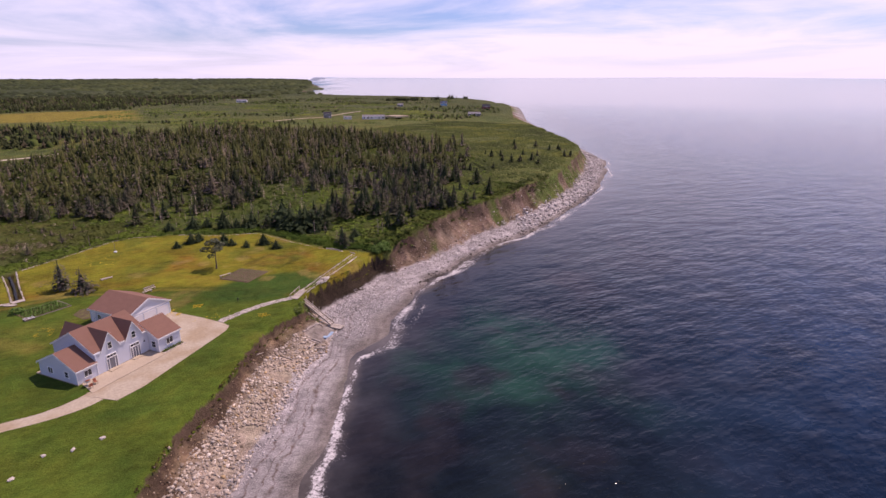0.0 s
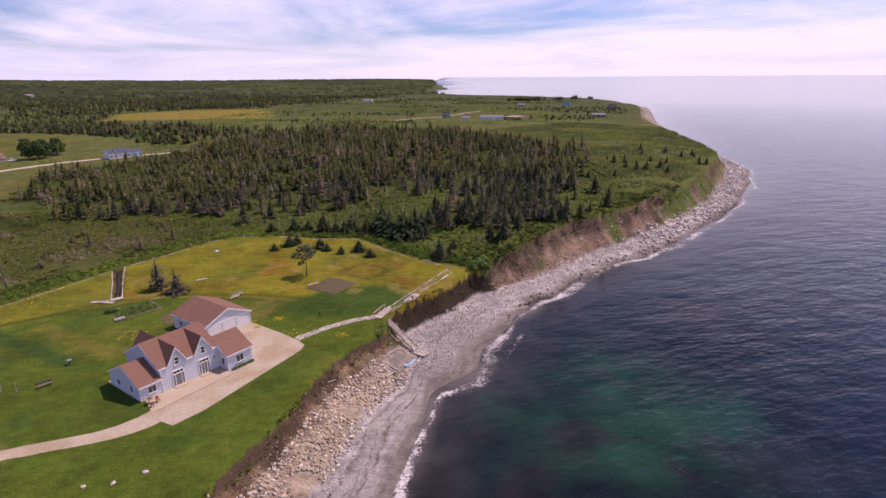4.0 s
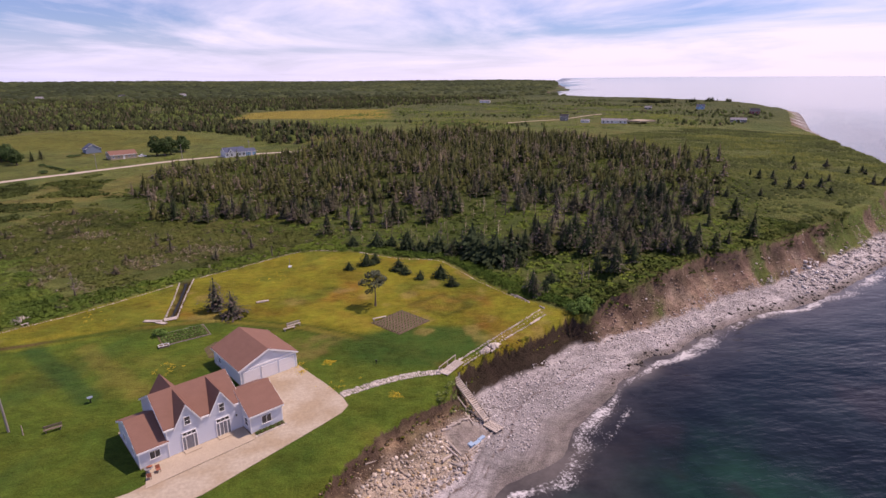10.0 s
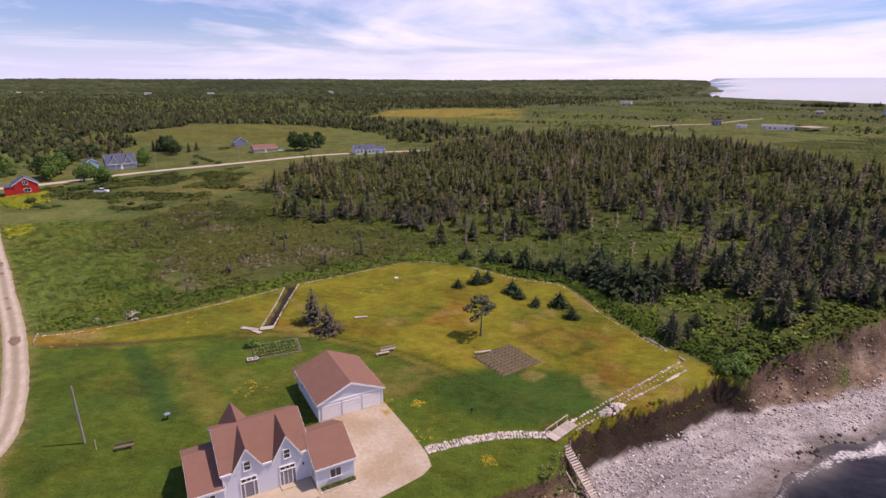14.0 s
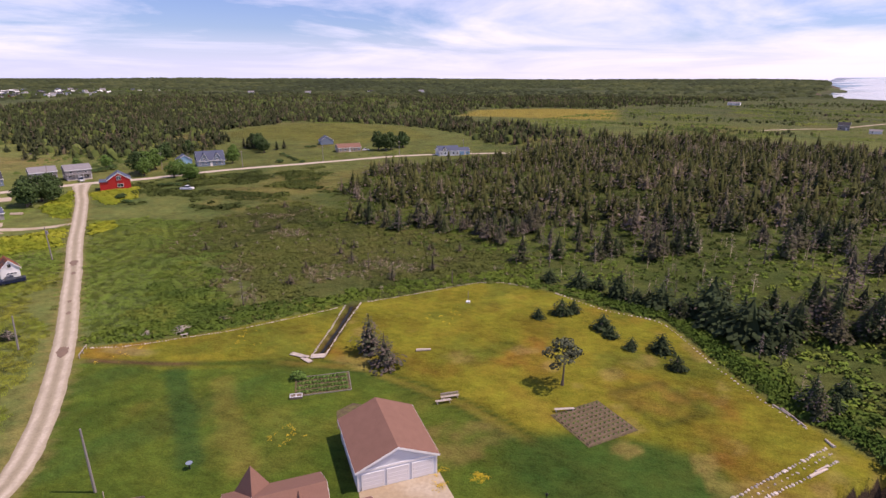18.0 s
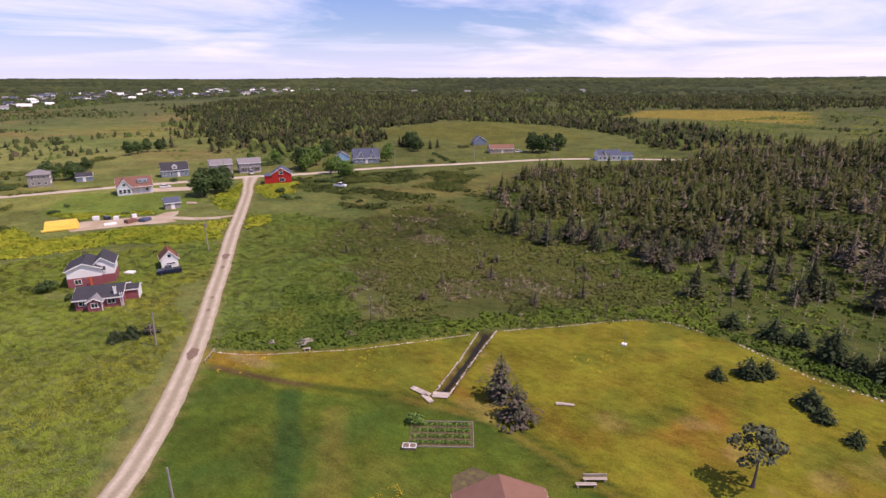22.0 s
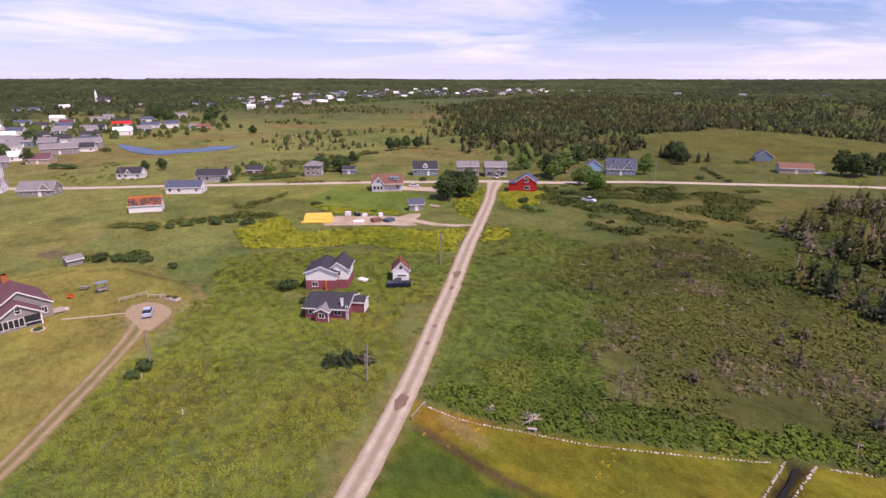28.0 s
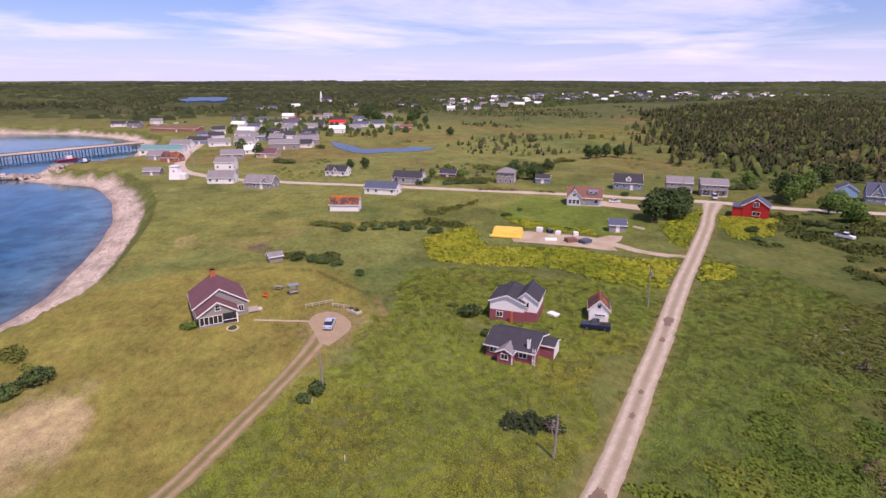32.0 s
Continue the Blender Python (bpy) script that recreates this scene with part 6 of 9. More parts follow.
for i, (x, y, s, k) in enumerate(((-194.6, 188, 1.15, 0), (-198.5, 202, 1.0, 1), (-190, 194, 0.85, 0), (-204, 257, 1.2, 1), (-206, 264, 1.1, 2), (-198, 253, 0.95, 3), (-167.6, 247, 0.85, 3), (-119, 372, 1.3, 0), (-112, 377, 1.2, 1), (-107, 388, 1.1, 0), (-198, 360, 1.1, 0), (-192, 352, 1.0, 1), (-186, 345, 0.95, 0), (-205, 366, 1.0, 1), (-180, 300, 0.85, 3), (-222, 300, 1.1, 1), (-283, 176, 1.0, 0), (-278, 184, 0.9, 1), (-300, 140, 0.6, 3), (-306, 150, 0.7, 2), (-292, 152, 0.6, 3), (-405, 60, 1.1, 0), (-430, 50, 1.2, 1), (-338.7, 106, 0.7, 0), (-338.4, 114, 0.8, 1), (-506, 66, 1.4, 0), (-700, 189, 2.0, 0), (-677, 192, 1.9, 1), (-722, 187, 1.8, 0), (-683, 240, 1.9, 1), (-660, 228, 1.7, 0), (-627, 234, 1.2, 1), (-496, 217, 1.0, 0), (-242.5, 259.7, 0.8, 3), (-234.7, 270.1, 0.9, 3), (-284, 179, 0.9, 3), (-279, 184, 1.0, 2), (-282, 189, 0.9, 1), (-297, 202, 0.9, 1), (-191.5, 184.5, 1.25, 0), (-195, 194, 1.3, 1), (-207, 272, 1.35, 2), (-181, 252, 1.0, 3), (-183, 260, 1.0, 2), (-170, 247, 0.9, 3), (-232, 334, 1.0, 1), (-192, 320, 1.0, 2), (-114, 371, 1.4, 0), (-109, 394, 1.3, 1), (-336, 251, 1.1, 1), (-338, 258, 1.0, 1), (-340, 266, 1.1, 0), (-336, 272, 1.0, 1))):
    tree("broadleaf_tree", x, y, OAK_TRUNK, OAKS[k], "round dark-leaved tree standing near the village houses" if k < 2 else "full light green tree beside the road", "tree", "broadleaf trees by the houses", s * (1.28 if i < 18 else 1.05), 70 * i)
BUSH_TRUNK = trunk_mesh("trunk", 0.9, 0.06, M["bark"], 0, 9)
BUSH = [crown_mesh("crown", leafy(220 + i, [(0, 0, 0.8, 1.4, 1.3, 1.0), (0.9, 0.4, 0.6, 0.9, 0.8, 0.7), (-0.7, 0.6, 0.6, 0.9, 1.0, 0.7)], 320, 0.2), M["leaf_dark" if i < 2 else "leaf"]) for i in range(3)]
for i, (x, y, s) in enumerate(((-168, 80.3, 0.9), (-126.5, 97, 0.9), (-136.5, 97.5, 1.5), (-185.2, 67, 1.3), (-183, 70.5, 1.2), (-180.5, 73, 1.1), (-177.5, 76, 1.1), (-116.5, 64.3, 1.0), (-114.5, 62.2, 0.8), (-169, 205, 1.4), (-133, 23, 1.6), (-130, 20, 1.3), (41.5, 88.2, 1.2), (43.2, 87.6, 1.3), (45.2, 90.2, 1.1), (-372, 76, 2.6), (-376, 71, 2.4), (-286, 133, 1.8), (-284, 129, 1.7), (-440, 102, 2.2), (-279.6, 141, 1.6), (-279.9, 146, 1.7), (-278.7, 150.3, 1.6), (-277.6, 154.3, 1.6), (-276.7, 158.1, 1.5), (-211.7, 84.2, 1.3), (-210.7, 89, 1.1), (-210.5, 94, 1.4), (-211.6, 98.6, 1.2), (-206.5, 101.6, 1.5), (-206.2, 106.9, 1.3), (-199.9, 110.3, 1.6), (-231.5, 202.5, 1.3), (-230.8, 256.3, 1.9), (-228.1, 259.8, 1.8), (-228, 266, 1.7), (-161.6, 199, 1.4), (-171.4, 231.1, 1.2), (-168.5, 233, 1.2), (-165.6, 234.8, 1.3), (-164.9, 239.7, 1.3), (-169.6, 337.2, 1.2), (-164, 332, 1.2), (-159.6, 326.7, 1.2), (-154, 321, 1.1), (-150.5, 317.1, 1.2), (-143.6, 311.3, 1.3), (-168.8, 371.7, 1.3), (-166.3, 374.9, 1.4), (-156.5, 309.2, 1.6), (-220.8, 149, 0.8), (-190.8, 151.5, 0.9), (-213.2, 140.4, 1.2))):
    tree("bush", x, y, BUSH_TRUNK, BUSH[2 if i in (12, 13, 14) else i % 2], "green bush at the hedge's end" if i in (12, 13, 14) else "dark green rounded bush in the rough grass", "bush", "bushes in the fields", s, 50 * i, squash=0.95 if i < 15 else 0.55 + 0.25 * (i % 3) / 2)
for i, (x, y, s) in enumerate(((-206, 360, 1.35), (-201, 359, 1.5), (-200, 364, 1.3), (-209, 360.5, 1.1), (-193, 361.7, 1.0), (-184.3, 358.2, 1.05), (-182.2, 364.7, 0.95), (-345, 282, 1.3), (-348, 290, 1.4), (-296, 285, 0.9), (-274, 313, 1.0), (-303, 285, 1.1))):
    tree("spruce_tree", x, y, BARK_TALL, SPRUCES[i % 5], "dark spruce standing in the meadow by the road", "tree", "spruces in the meadow", s, 61 * i)
for i, (x, y, s) in enumerate(((-98.5, 91.5, 0.6), (-97, 94.2, 0.5), (-99.6, 89.3, 0.55))):
    tree("stunted_spruce", x, y, STUB, LOWS[i], "wind-stunted spruce clump by a leaning pole", "tree", "stunted spruces", s * 1.9, 80 * i, squash=0.85)
tree("dead_spruce", -96.0, 93.6, STUB, crown_mesh("crown", bare_crown(230, 2.2, 1.6, 40), M["greywood"]), "grey dead bush beside stunted spruces", "tree", s=1.0)
tree("dead_spruce", -63.5, 117.5, BARK_TALL, BARE[0], "tall bare grey snag in the scrub", "tree", "snags in the scrub", 0.95, 10)
for i, (x, y, s) in enumerate(((-52, 150, 0.6), (-46, 146, 0.65), (-38, 140, 0.5), (-60, 160, 0.5), (-30, 148, 0.6))):
    tree("dead_spruce", x, y, BARK_TALL, BARE[i % 3] if i % 2 else WORN[0], "thin greying spruce in the scrub", "tree", "snags in the scrub", s, 90 * i)


# ---------------------------------------------------------------- houses
FRAMES = {}


def window(parent, x, y, z, w, h, face=0, bars=(1, 1), name="window", glass="glass", border=0.09):
    """A window whose sill centre is at x, y, z; face: degrees from facing -y. Frame, muntins and a set-back pane."""
    key = (round(w, 2), round(h, 2), bars, border)
    if key not in FRAMES:
        f = bmesh.new()
        box(f, -w / 2 - border, w / 2 + border, -0.07, 0.02, h, h + border)
        box(f, -w / 2 - border - 0.04, w / 2 + border + 0.04, -0.10, 0.02, -border, 0)
        for s in (-1, 1):
            box(f, s * w / 2, s * (w / 2 + border), -0.07, 0.02, 0, h)
        for i in range(1, bars[0]):
            c = -w / 2 + w * i / bars[0]
            box(f, c - 0.03, c + 0.03, -0.05, 0.02, 0, h)
        for i in range(1, bars[1]):
            c = h * i / bars[1]
            box(f, -w / 2, w / 2, -0.045, 0.02, c - 0.025, c + 0.025)
        me = bpy.data.meshes.new("frame")
        f.to_mesh(me)
        f.free()
        me.materials.append(M["trim"])
        p = boxes((-w / 2, w / 2, -0.02, 0.015, 0, h))
        mp = bpy.data.meshes.new("pane")
        p.to_mesh(mp)
        p.free()
        FRAMES[key] = me, mp
    me, mp = FRAMES[key]
    ob = share(name, me, parent, pose(x, y, z, 0, 0, face))
    k = ("glass", key, glass)
    if k not in FRAMES:
        c = mp.copy()
        c.materials.clear()
        c.materials.append(M[glass])
        FRAMES[k] = c
    share("pane", FRAMES[k], ob, Matrix.Identity(4))
    return ob


def slab(profile, x0, x1, along):
    """A roof slab: outline in the cross-section, drawn out along x, or along y where told."""
    bm = prism(profile, x0, x1)
    if along == "y":
        bmesh.ops.transform(bm, matrix=Matrix(((0, 1, 0, 0), (1, 0, 0, 0), (0, 0, 1, 0), (0, 0, 0, 1))), verts=list(bm.verts))
        bmesh.ops.recalc_face_normals(bm, faces=list(bm.faces))
    return bm


def block(root, a0, a1, b0, b1, ze, zr, wall, roof, along="x", over=0.35, ends=0.25, ridge=None, z0=-0.3, th=0.16, roofs=True, trim="trim", base=None, flush=False):
    """Walls with gable ends under a two-sided roof. The ridge runs along `along` from a0 to a1; b0, b1 are the eaves' sides."""
    c = (b0 + b1) / 2 if ridge is None else ridge
    part("wall", slab([(b0, z0), (b1, z0), (b1, ze), (c, zr - 0.02), (b0, ze)], a0, a1, along), M[wall], root)
    if base:
        part("lower_wall", slab([(b0 - 0.04, z0), (b1 + 0.04, z0), (b1 + 0.04, base[1]), (b0 - 0.04, base[1])], a0 - 0.04, a1 + 0.04, along), M[base[0]], root)
    for s, e in ((1, b0), (-1, b1)):
        k = (zr - ze) / abs(c - e)
        over_ = 0.02 if flush and s == 1 else over
        o = e - s * over_
        zo = ze - k * over_
        r = part("roof", slab([(c, zr), (o, zo), (o, zo + th), (c, zr + th)], a0 - ends, a1 + ends, along), M[roof], root)
        if not (flush and s == 1):
            part("fascia", slab([(o - s * 0.03, zo - 0.12), (o, zo - 0.12), (o, zo + th - 0.03), (o - s * 0.03, zo + th - 0.03)], a0 - ends, a1 + ends, along), M[trim], r)
        for x in (a0 - ends, a1 + ends):
            w = 0.03 if x < a0 else -0.03
            part("bargeboard", slab([(c, zr - 0.16), (o, zo - 0.16), (o, zo + th - 0.04), (c, zr + th - 0.04)], min(x, x - w), max(x, x - w), along), M[trim], r)


def chimney(root, x, y, z0, z1, mat="brick_chimney", w=0.7):
    c = part("chimney", boxes((x - w / 2, x + w / 2, y - w / 2, y + w / 2, z0, z1), (x - w / 2 - 0.06, x + w / 2 + 0.06, y - w / 2 - 0.06, y + w / 2 + 0.06, z1 - 0.2, z1)), M[mat], root)
    part("flue", cylinder(bmesh.new(), x, y, z1, z1 + 0.25, 0.14, 0.12, 8), M["black"], c)


def panel_door(root, x, y, z, w, h, face=0, mat="door_white", name="door", rows=3, lites=False):
    bm, panels = boxes((-w / 2, w / 2, -0.03, 0.03, 0, h)), []
    for i in range(rows):
        a, b = h * i / rows + 0.06, h * (i + 1) / rows - 0.06
        for j in range(2 if w < 1.3 else 4):
            n = 2 if w < 1.3 else 4
            panels.append((-w / 2 + w * j / n + 0.05, -w / 2 + w * (j + 1) / n - 0.05, -0.05, -0.028, a, b))
    d = part(name, bm, M[mat], root, m=pose(x, y, z, 0, 0, face))
    for r in panels:
        part("door_panel", boxes(r), M[mat], d)
    part("door_handle", boxes((w / 2 - 0.14, w / 2 - 0.08, -0.10, -0.05, h * 0.45, h * 0.52)), M["black"], d)
    part("door_frame", boxes((-w / 2 - 0.1, -w / 2, -0.06, 0.02, 0, h + 0.1), (w / 2, w / 2 + 0.1, -0.06, 0.02, 0, h + 0.1), (-w / 2, w / 2, -0.06, 0.02, h, h + 0.1)), M["trim"], d)
    return d


# the blue-grey house by the shore
house = thing("house", pose(*HOUSE_AT, 0.0, 0, 0, HOUSE_TURN), "pale blue-grey clapboard house with brown shingle roofs and twin front gables", "house")
block(house, 0.0, 3.35, 0.0, 9.0, 2.5, 4.65, "siding_blue", "shingle_brown", over=0.3, ends=0.2)
block(house, 3.35, 13.2, 0.0, 10.2, 3.95, 6.75, "siding_blue", "shingle_brown", over=0.3, ends=0.2, flush=True)
for a, b in ((3.15, 4.5), (7.7, 9.0), (12.1, 13.4)):
    part("fascia", boxes((a, b, -0.16, 0.02, 3.78, 3.98)), M["trim"], house)
block(house, 13.2, 17.85, -2.45, 5.8, 2.85, 4.95, "siding_blue", "shingle_brown", over=0.3, ends=0.22)
for c, half, zp in ((6.1, 1.6, 6.6), (10.55, 1.6, 6.68)):
    # a gable dormer flush with the front wall, its roof running back into the slope
    block(house, -0.03, 4.6, c - half, c + half, 3.98, zp, "siding_blue", "shingle_brown", "y", 0.16, 0.2, z0=3.5)
    window(house, c, -0.05, 3.75, 0.66, 1.1, 0, (1, 2))
    part("arch_head", cylinder(bmesh.new(), 0, 0, -0.06, 0.0, 0.36, 0.36, 16, Matrix.Translation((c, -0.03, 4.88)) @ Matrix.Rotation(math.pi / 2, 4, "X") @ Matrix.Diagonal((1, 0.55, 1, 1))), M["trim"], house)
block(house, 5.8, 10.23, 4.5, 7.9, 3.98, 6.55, "siding_blue", "shingle_brown", "y", 0.16, 0.2, z0=3.5)
window(house, 6.2, 10.25, 4.1, 0.7, 1.05, 180, (1, 2))
for c in (6.12, 10.5):
    # garden doors: a pair of glazed leaves with side lights under a transom
    window(house, c, -0.02, 0.12, 0.9, 1.95, 0, (2, 1) if c > 8 else (1, 1), "garden_door", "glass_pale", 0.1)
    for s in (-0.73, 0.73):
        window(house, c + s, -0.02, 0.12, 0.3, 1.95, 0, (1, 1), "side_light", "glass_pale", 0.1)
    window(house, c, -0.02, 2.24, 1.62, 0.42, 0, (3, 1), "transom_window", "glass", 0.1)
    part("door_step", boxes((c - 1.0, c + 1.0, -0.9, -0.05, 0.0, 0.2)), M["concrete"], house)
window(house, 1.85, -0.02, 0.9, 1.15, 1.0, 0, (2, 1))
window(house, -0.02, 2.3, 0.95, 0.85, 1.0, 270, (1, 2))
window(house, -0.02, 6.2, 0.95, 1.0, 1.0, 270, (2, 1))
window(house, 15.5, -2.47, 0.95, 1.3, 1.15, 0, (2, 1))
window(house, 13.18, -1.3, 0.95, 0.9, 1.1, 270, (1, 2))
window(house, 17.87, 0.5, 0.95, 1.0, 1.1, 90, (2, 1))
window(house, 17.87, 3.6, 0.95, 1.0, 1.1, 90, (2, 1))
for x in (4.6, 8.4, 11.8):
    window(house, x, 10.22, 1.0, 1.1, 1.1, 180, (2, 1))
part("corner_board", boxes((-0.03, 0.11, -0.03, 0.0, 0, 2.5)), M["trim"], house)
part("corner_board", boxes((13.17, 13.31, -2.48, -2.45, 0, 2.85)), M["trim"], house)
part("corner_board", boxes((17.74, 17.88, -2.48, -2.45, 0, 2.85)), M["trim"], house)
part("wall_lamp", boxes((12.3, 12.45, -0.12, 0, 2.1, 2.4)), M["black"], house)
part("foundation", boxes((-0.03, 13.2, -0.03, 10.23, -0.3, 0.14), (13.2, 17.88, -2.48, 5.83, -0.3, 0.14)), M["concrete"], house)
part("downpipe", boxes((3.4, 3.49, -0.1, -0.01, 0.1, 3.8)), M["trim"], house)

garage = thing("garage", pose(*HOUSE_AT, 0.0, 0, 0, HOUSE_TURN), "pale blue-grey three-door garage with a brown gable roof", "garage")
block(garage, 10.5, 21.2, 17.45, 27.1, 2.8, 4.9, "siding_blue", "shingle_brown", "y", 0.3, 0.25)
for c in (19.25, 22.27, 25.3):
    d = part("garage_door", boxes((c - 1.22, c + 1.22, 10.46, 10.5, 0.05, 2.13)), M["door_white"], garage, "white panelled overhead door")
    for i in range(4):
        part("door_section", bevelled(boxes((c - 1.21, c + 1.21, 10.42, 10.462, 0.07 + 0.515 * i, 0.56 + 0.515 * i)), 0.015, 1), M["door_white"], d)
    part("door_frame", boxes((c - 1.36, c - 1.22, 10.4, 10.5, 0, 2.26), (c + 1.22, c + 1.36, 10.4, 10.5, 0, 2.26), (c - 1.22, c + 1.22, 10.4, 10.5, 2.13, 2.26)), M["trim"], d)
part("frieze_board", boxes((17.4, 27.15, 10.43, 10.5, 2.5, 2.78)), M["trim"], garage)
for x in (17.42, 26.98):
    part("corner_board", boxes((x, x + 0.15, 10.46, 10.5, 0, 2.5)), M["trim"], garage)
window(garage, 17.43, 18.5, 1.0, 0.8, 0.9, 270, (2, 1))
panel_door(garage, 17.43, 20.2, 0.05, 0.9, 2.0, 270)
part("foundation", boxes((17.42, 27.13, 10.55, 21.23, -0.3, 0.12)), M["concrete"], garage)
bed = thing("flower_bed", pose(*HOUSE_AT, 0.0, 0, 0, HOUSE_TURN), "narrow green flower bed edged with pale stones", "flower bed")
part("soil", boxes((13.6, 17.7, -3.35, -2.55, 0.0, 0.16)), M["soil"], bed)
v, f = leafy(300, [(13.9 + 0.45 * i, -2.95, 0.16, 0.3, 0.3, 0.35) for i in range(9)], 150, 0.12)
me = crown_mesh("foliage", (v, f), M["leaf"])
share("foliage", me, bed, Matrix.Identity(4))
for i in range(14):
    part("edging_stone", bevelled(boxes((13.3 + 0.33 * i, 13.6 + 0.33 * i, -3.55, -3.33, 0, 0.2)), 0.04, 1), M["stone"], bed)


def dwelling(x, y, turn, L, W, ze, zr, wall, roof, label, name="house", front=3, storeys=1, along="x", chim=False, group="", gables=(), door=True, base=None, porch=0, z=None, glass="glass", big=False, sides=True):
    """A plain house; its front faces -y before it is turned."""
    root = thing(name, pose(x, y, zat(x, y) if z is None else z, 0, 0, turn), label, name.replace("_", " "), group)
    if along == "x":
        block(root, -L / 2, L / 2, -W / 2, W / 2, ze, zr, wall, roof, "x", base=base)
    else:
        block(root, -W / 2, W / 2, -L / 2, L / 2, ze, zr, wall, roof, "y", base=base)
    for gxx, half, zp in gables:
        block(root, -W / 2 - 0.05, 0.0, gxx - half, gxx + half, ze - 0.02, zp, wall, roof, "y", 0.2, 0.25, z0=ze - 0.6)
        window(root, gxx, -W / 2 - 0.07, ze + 0.1, 0.9, 0.95, 0, (2, 1))
    hw, hh = (1.5, 1.35) if big else (1.0, 1.15)
    for s in range(storeys):
        for i in range(front):
            cx = -L / 2 + L * (i + 0.5) / front
            if door and s == 0 and i == front // 2:
                panel_door(root, cx, -W / 2 - 0.03, 0.1, 0.95, 2.0, rows=0)
                part("step", boxes((cx - 0.8, cx + 0.8, -W / 2 - 1.0, -W / 2 - 0.05, -0.2, 0.12)), M["concrete"], root)
            else:
                window(root, cx, -W / 2 - 0.02 - (0.04 if base else 0), 0.95 + 2.6 * s, hw, hh, 0, (2, 1), glass=glass)
        if sides:
            for sgn, face in ((-1, 270), (1, 90)):
                for yy in (-W / 4, W / 4):
                    window(root, sgn * (L / 2 + 0.02 + (0.04 if base else 0)), yy, 0.95 + 2.6 * s, 0.9, 1.1, face, (2, 1), glass=glass)
    if porch:
        p = part("porch_roof", boxes((-L / 2 + 0.3, L / 2 - 0.3, -W / 2 - porch, -W / 2 + 0.05, 2.45, 2.6)), M[roof], root)
        for i in range(4):
            cx = -L / 2 + 0.5 + (L - 1) * i / 3
            part("post", boxes((cx - 0.07, cx + 0.07, -W / 2 - porch + 0.1, -W / 2 - porch + 0.24, -0.1, 2.45)), M["trim"], root)
        part("porch_floor", boxes((-L / 2 + 0.3, L / 2 - 0.3, -W / 2 - porch, -W / 2 - 0.03, -0.2, 0.2)), M["timber"], root)
    if chim:
        chimney(root, L * 0.12, 0.4, ze, zr + 0.9)
    return root


# along the village road
r = dwelling(-225, 179, 57, 13, 8.5, 3.0, 6.3, "siding_blue", "shingle_red", "pale blue house with a rust red roof and white porch", front=3, porch=1.6, door=True)
block(r, -6.4, 0, -6.3, -1.2, 3.2, 6.4, "siding_blue", "shingle_red", "y", 0.3, 0.4)
for c in (-5.2, -3.75, -2.3):
    window(r, c, -6.43, 0.8, 1.1, 1.5, 0, (1, 2))
window(r, -3.75, -6.43, 3.6, 1.0, 1.1, 0, (2, 1))
part("dormer", boxes((1.2, 5.0, -3.4, -0.5, 4.1, 5.5)), M["siding_slate"], r)
for c in (2.2, 4.0):
    window(r, c, -3.42, 4.35, 1.0, 0.8, 0, (2, 1))
r = dwelling(-246, 214, 57, 12, 8, 3.2, 6.4, "siding_slate", "shingle_dark", "slate house with a charcoal roof and white dormer", front=4, sides=True)
block(r, -3.6, -0.4, -1.1, 1.1, 4.9, 5.9, "siding_white", "shingle_dark", "y", 0.15, 0.15, z0=3.4)
window(r, 0, -3.62, 4.1, 1.0, 0.8, 0, (2, 1))
for i, (x, y) in enumerate(((-233, 230.5), (-223.5, 240))):
    r = dwelling(x, y, 54, 10.5, 8, 4.6, 6.6, "siding_grey", "shingle_grey", "grey two-storey house with a shed dormer and white trim", front=3, storeys=1, porch=1.8, group="paired grey houses")
    for c in (-3, 0, 3):
        window(r, c, -4.03, 3.1, 1.0, 1.0, 0, (2, 1))
barn = dwelling(-186, 223.5, 42, 8.5, 8.0, 4.4, 7.2, "siding_red", "shingle_blue", "bright red gable-fronted barn with white windows and a lean-to", "barn", front=0, along="y", sides=False, door=False)
window(barn, 0, -4.27, 4.3, 1.5, 1.5, 0, (2, 2))
window(barn, 0.3, -4.27, 1.3, 2.2, 1.3, 0, (2, 1))
window(barn, 4.02, 0, 1.2, 1.0, 1.1, 90, (2, 1))
part("lean_to", prism([(-4, -0.2), (4, -0.2), (4, 3.6), (-4, 3.6)], -7.2, -4.0), M["siding_red"], barn)
part("lean_to_roof", slab([(-4.3, 3.65), (4.3, 3.65), (4.3, 3.8), (-4.3, 3.8)], -7.4, -3.95, "x"), M["shingle_blue"], barn)
dwelling(-204, 291, 42, 7.5, 7, 2.8, 5.2, "siding_sky", "shingle_blue", "small light blue gable-fronted garage", "garage", front=0, along="y", sides=False, door=False)
dwelling(-188.5, 292, 42, 14, 8.5, 3.1, 7.6, "siding_slate", "shingle_blue", "slate-blue house with two steep front gables", front=5, gables=((-3.4, 2.1, 6.9), (3.2, 2.1, 6.9)), glass="glass_pale")
dwelling(-185, 166, 62, 5.2, 4.2, 2.4, 3.9, "siding_grey", "shingle_blue", "small grey shed with a blue-grey roof", "shed", front=1, door=True, sides=False)
dwelling(-164, 391, 36, 9, 7, 2.6, 5.6, "siding_slate", "shingle_blue", "slate gable-fronted outbuilding in the meadow", "outbuilding", front=0, along="y", door=False, sides=False)
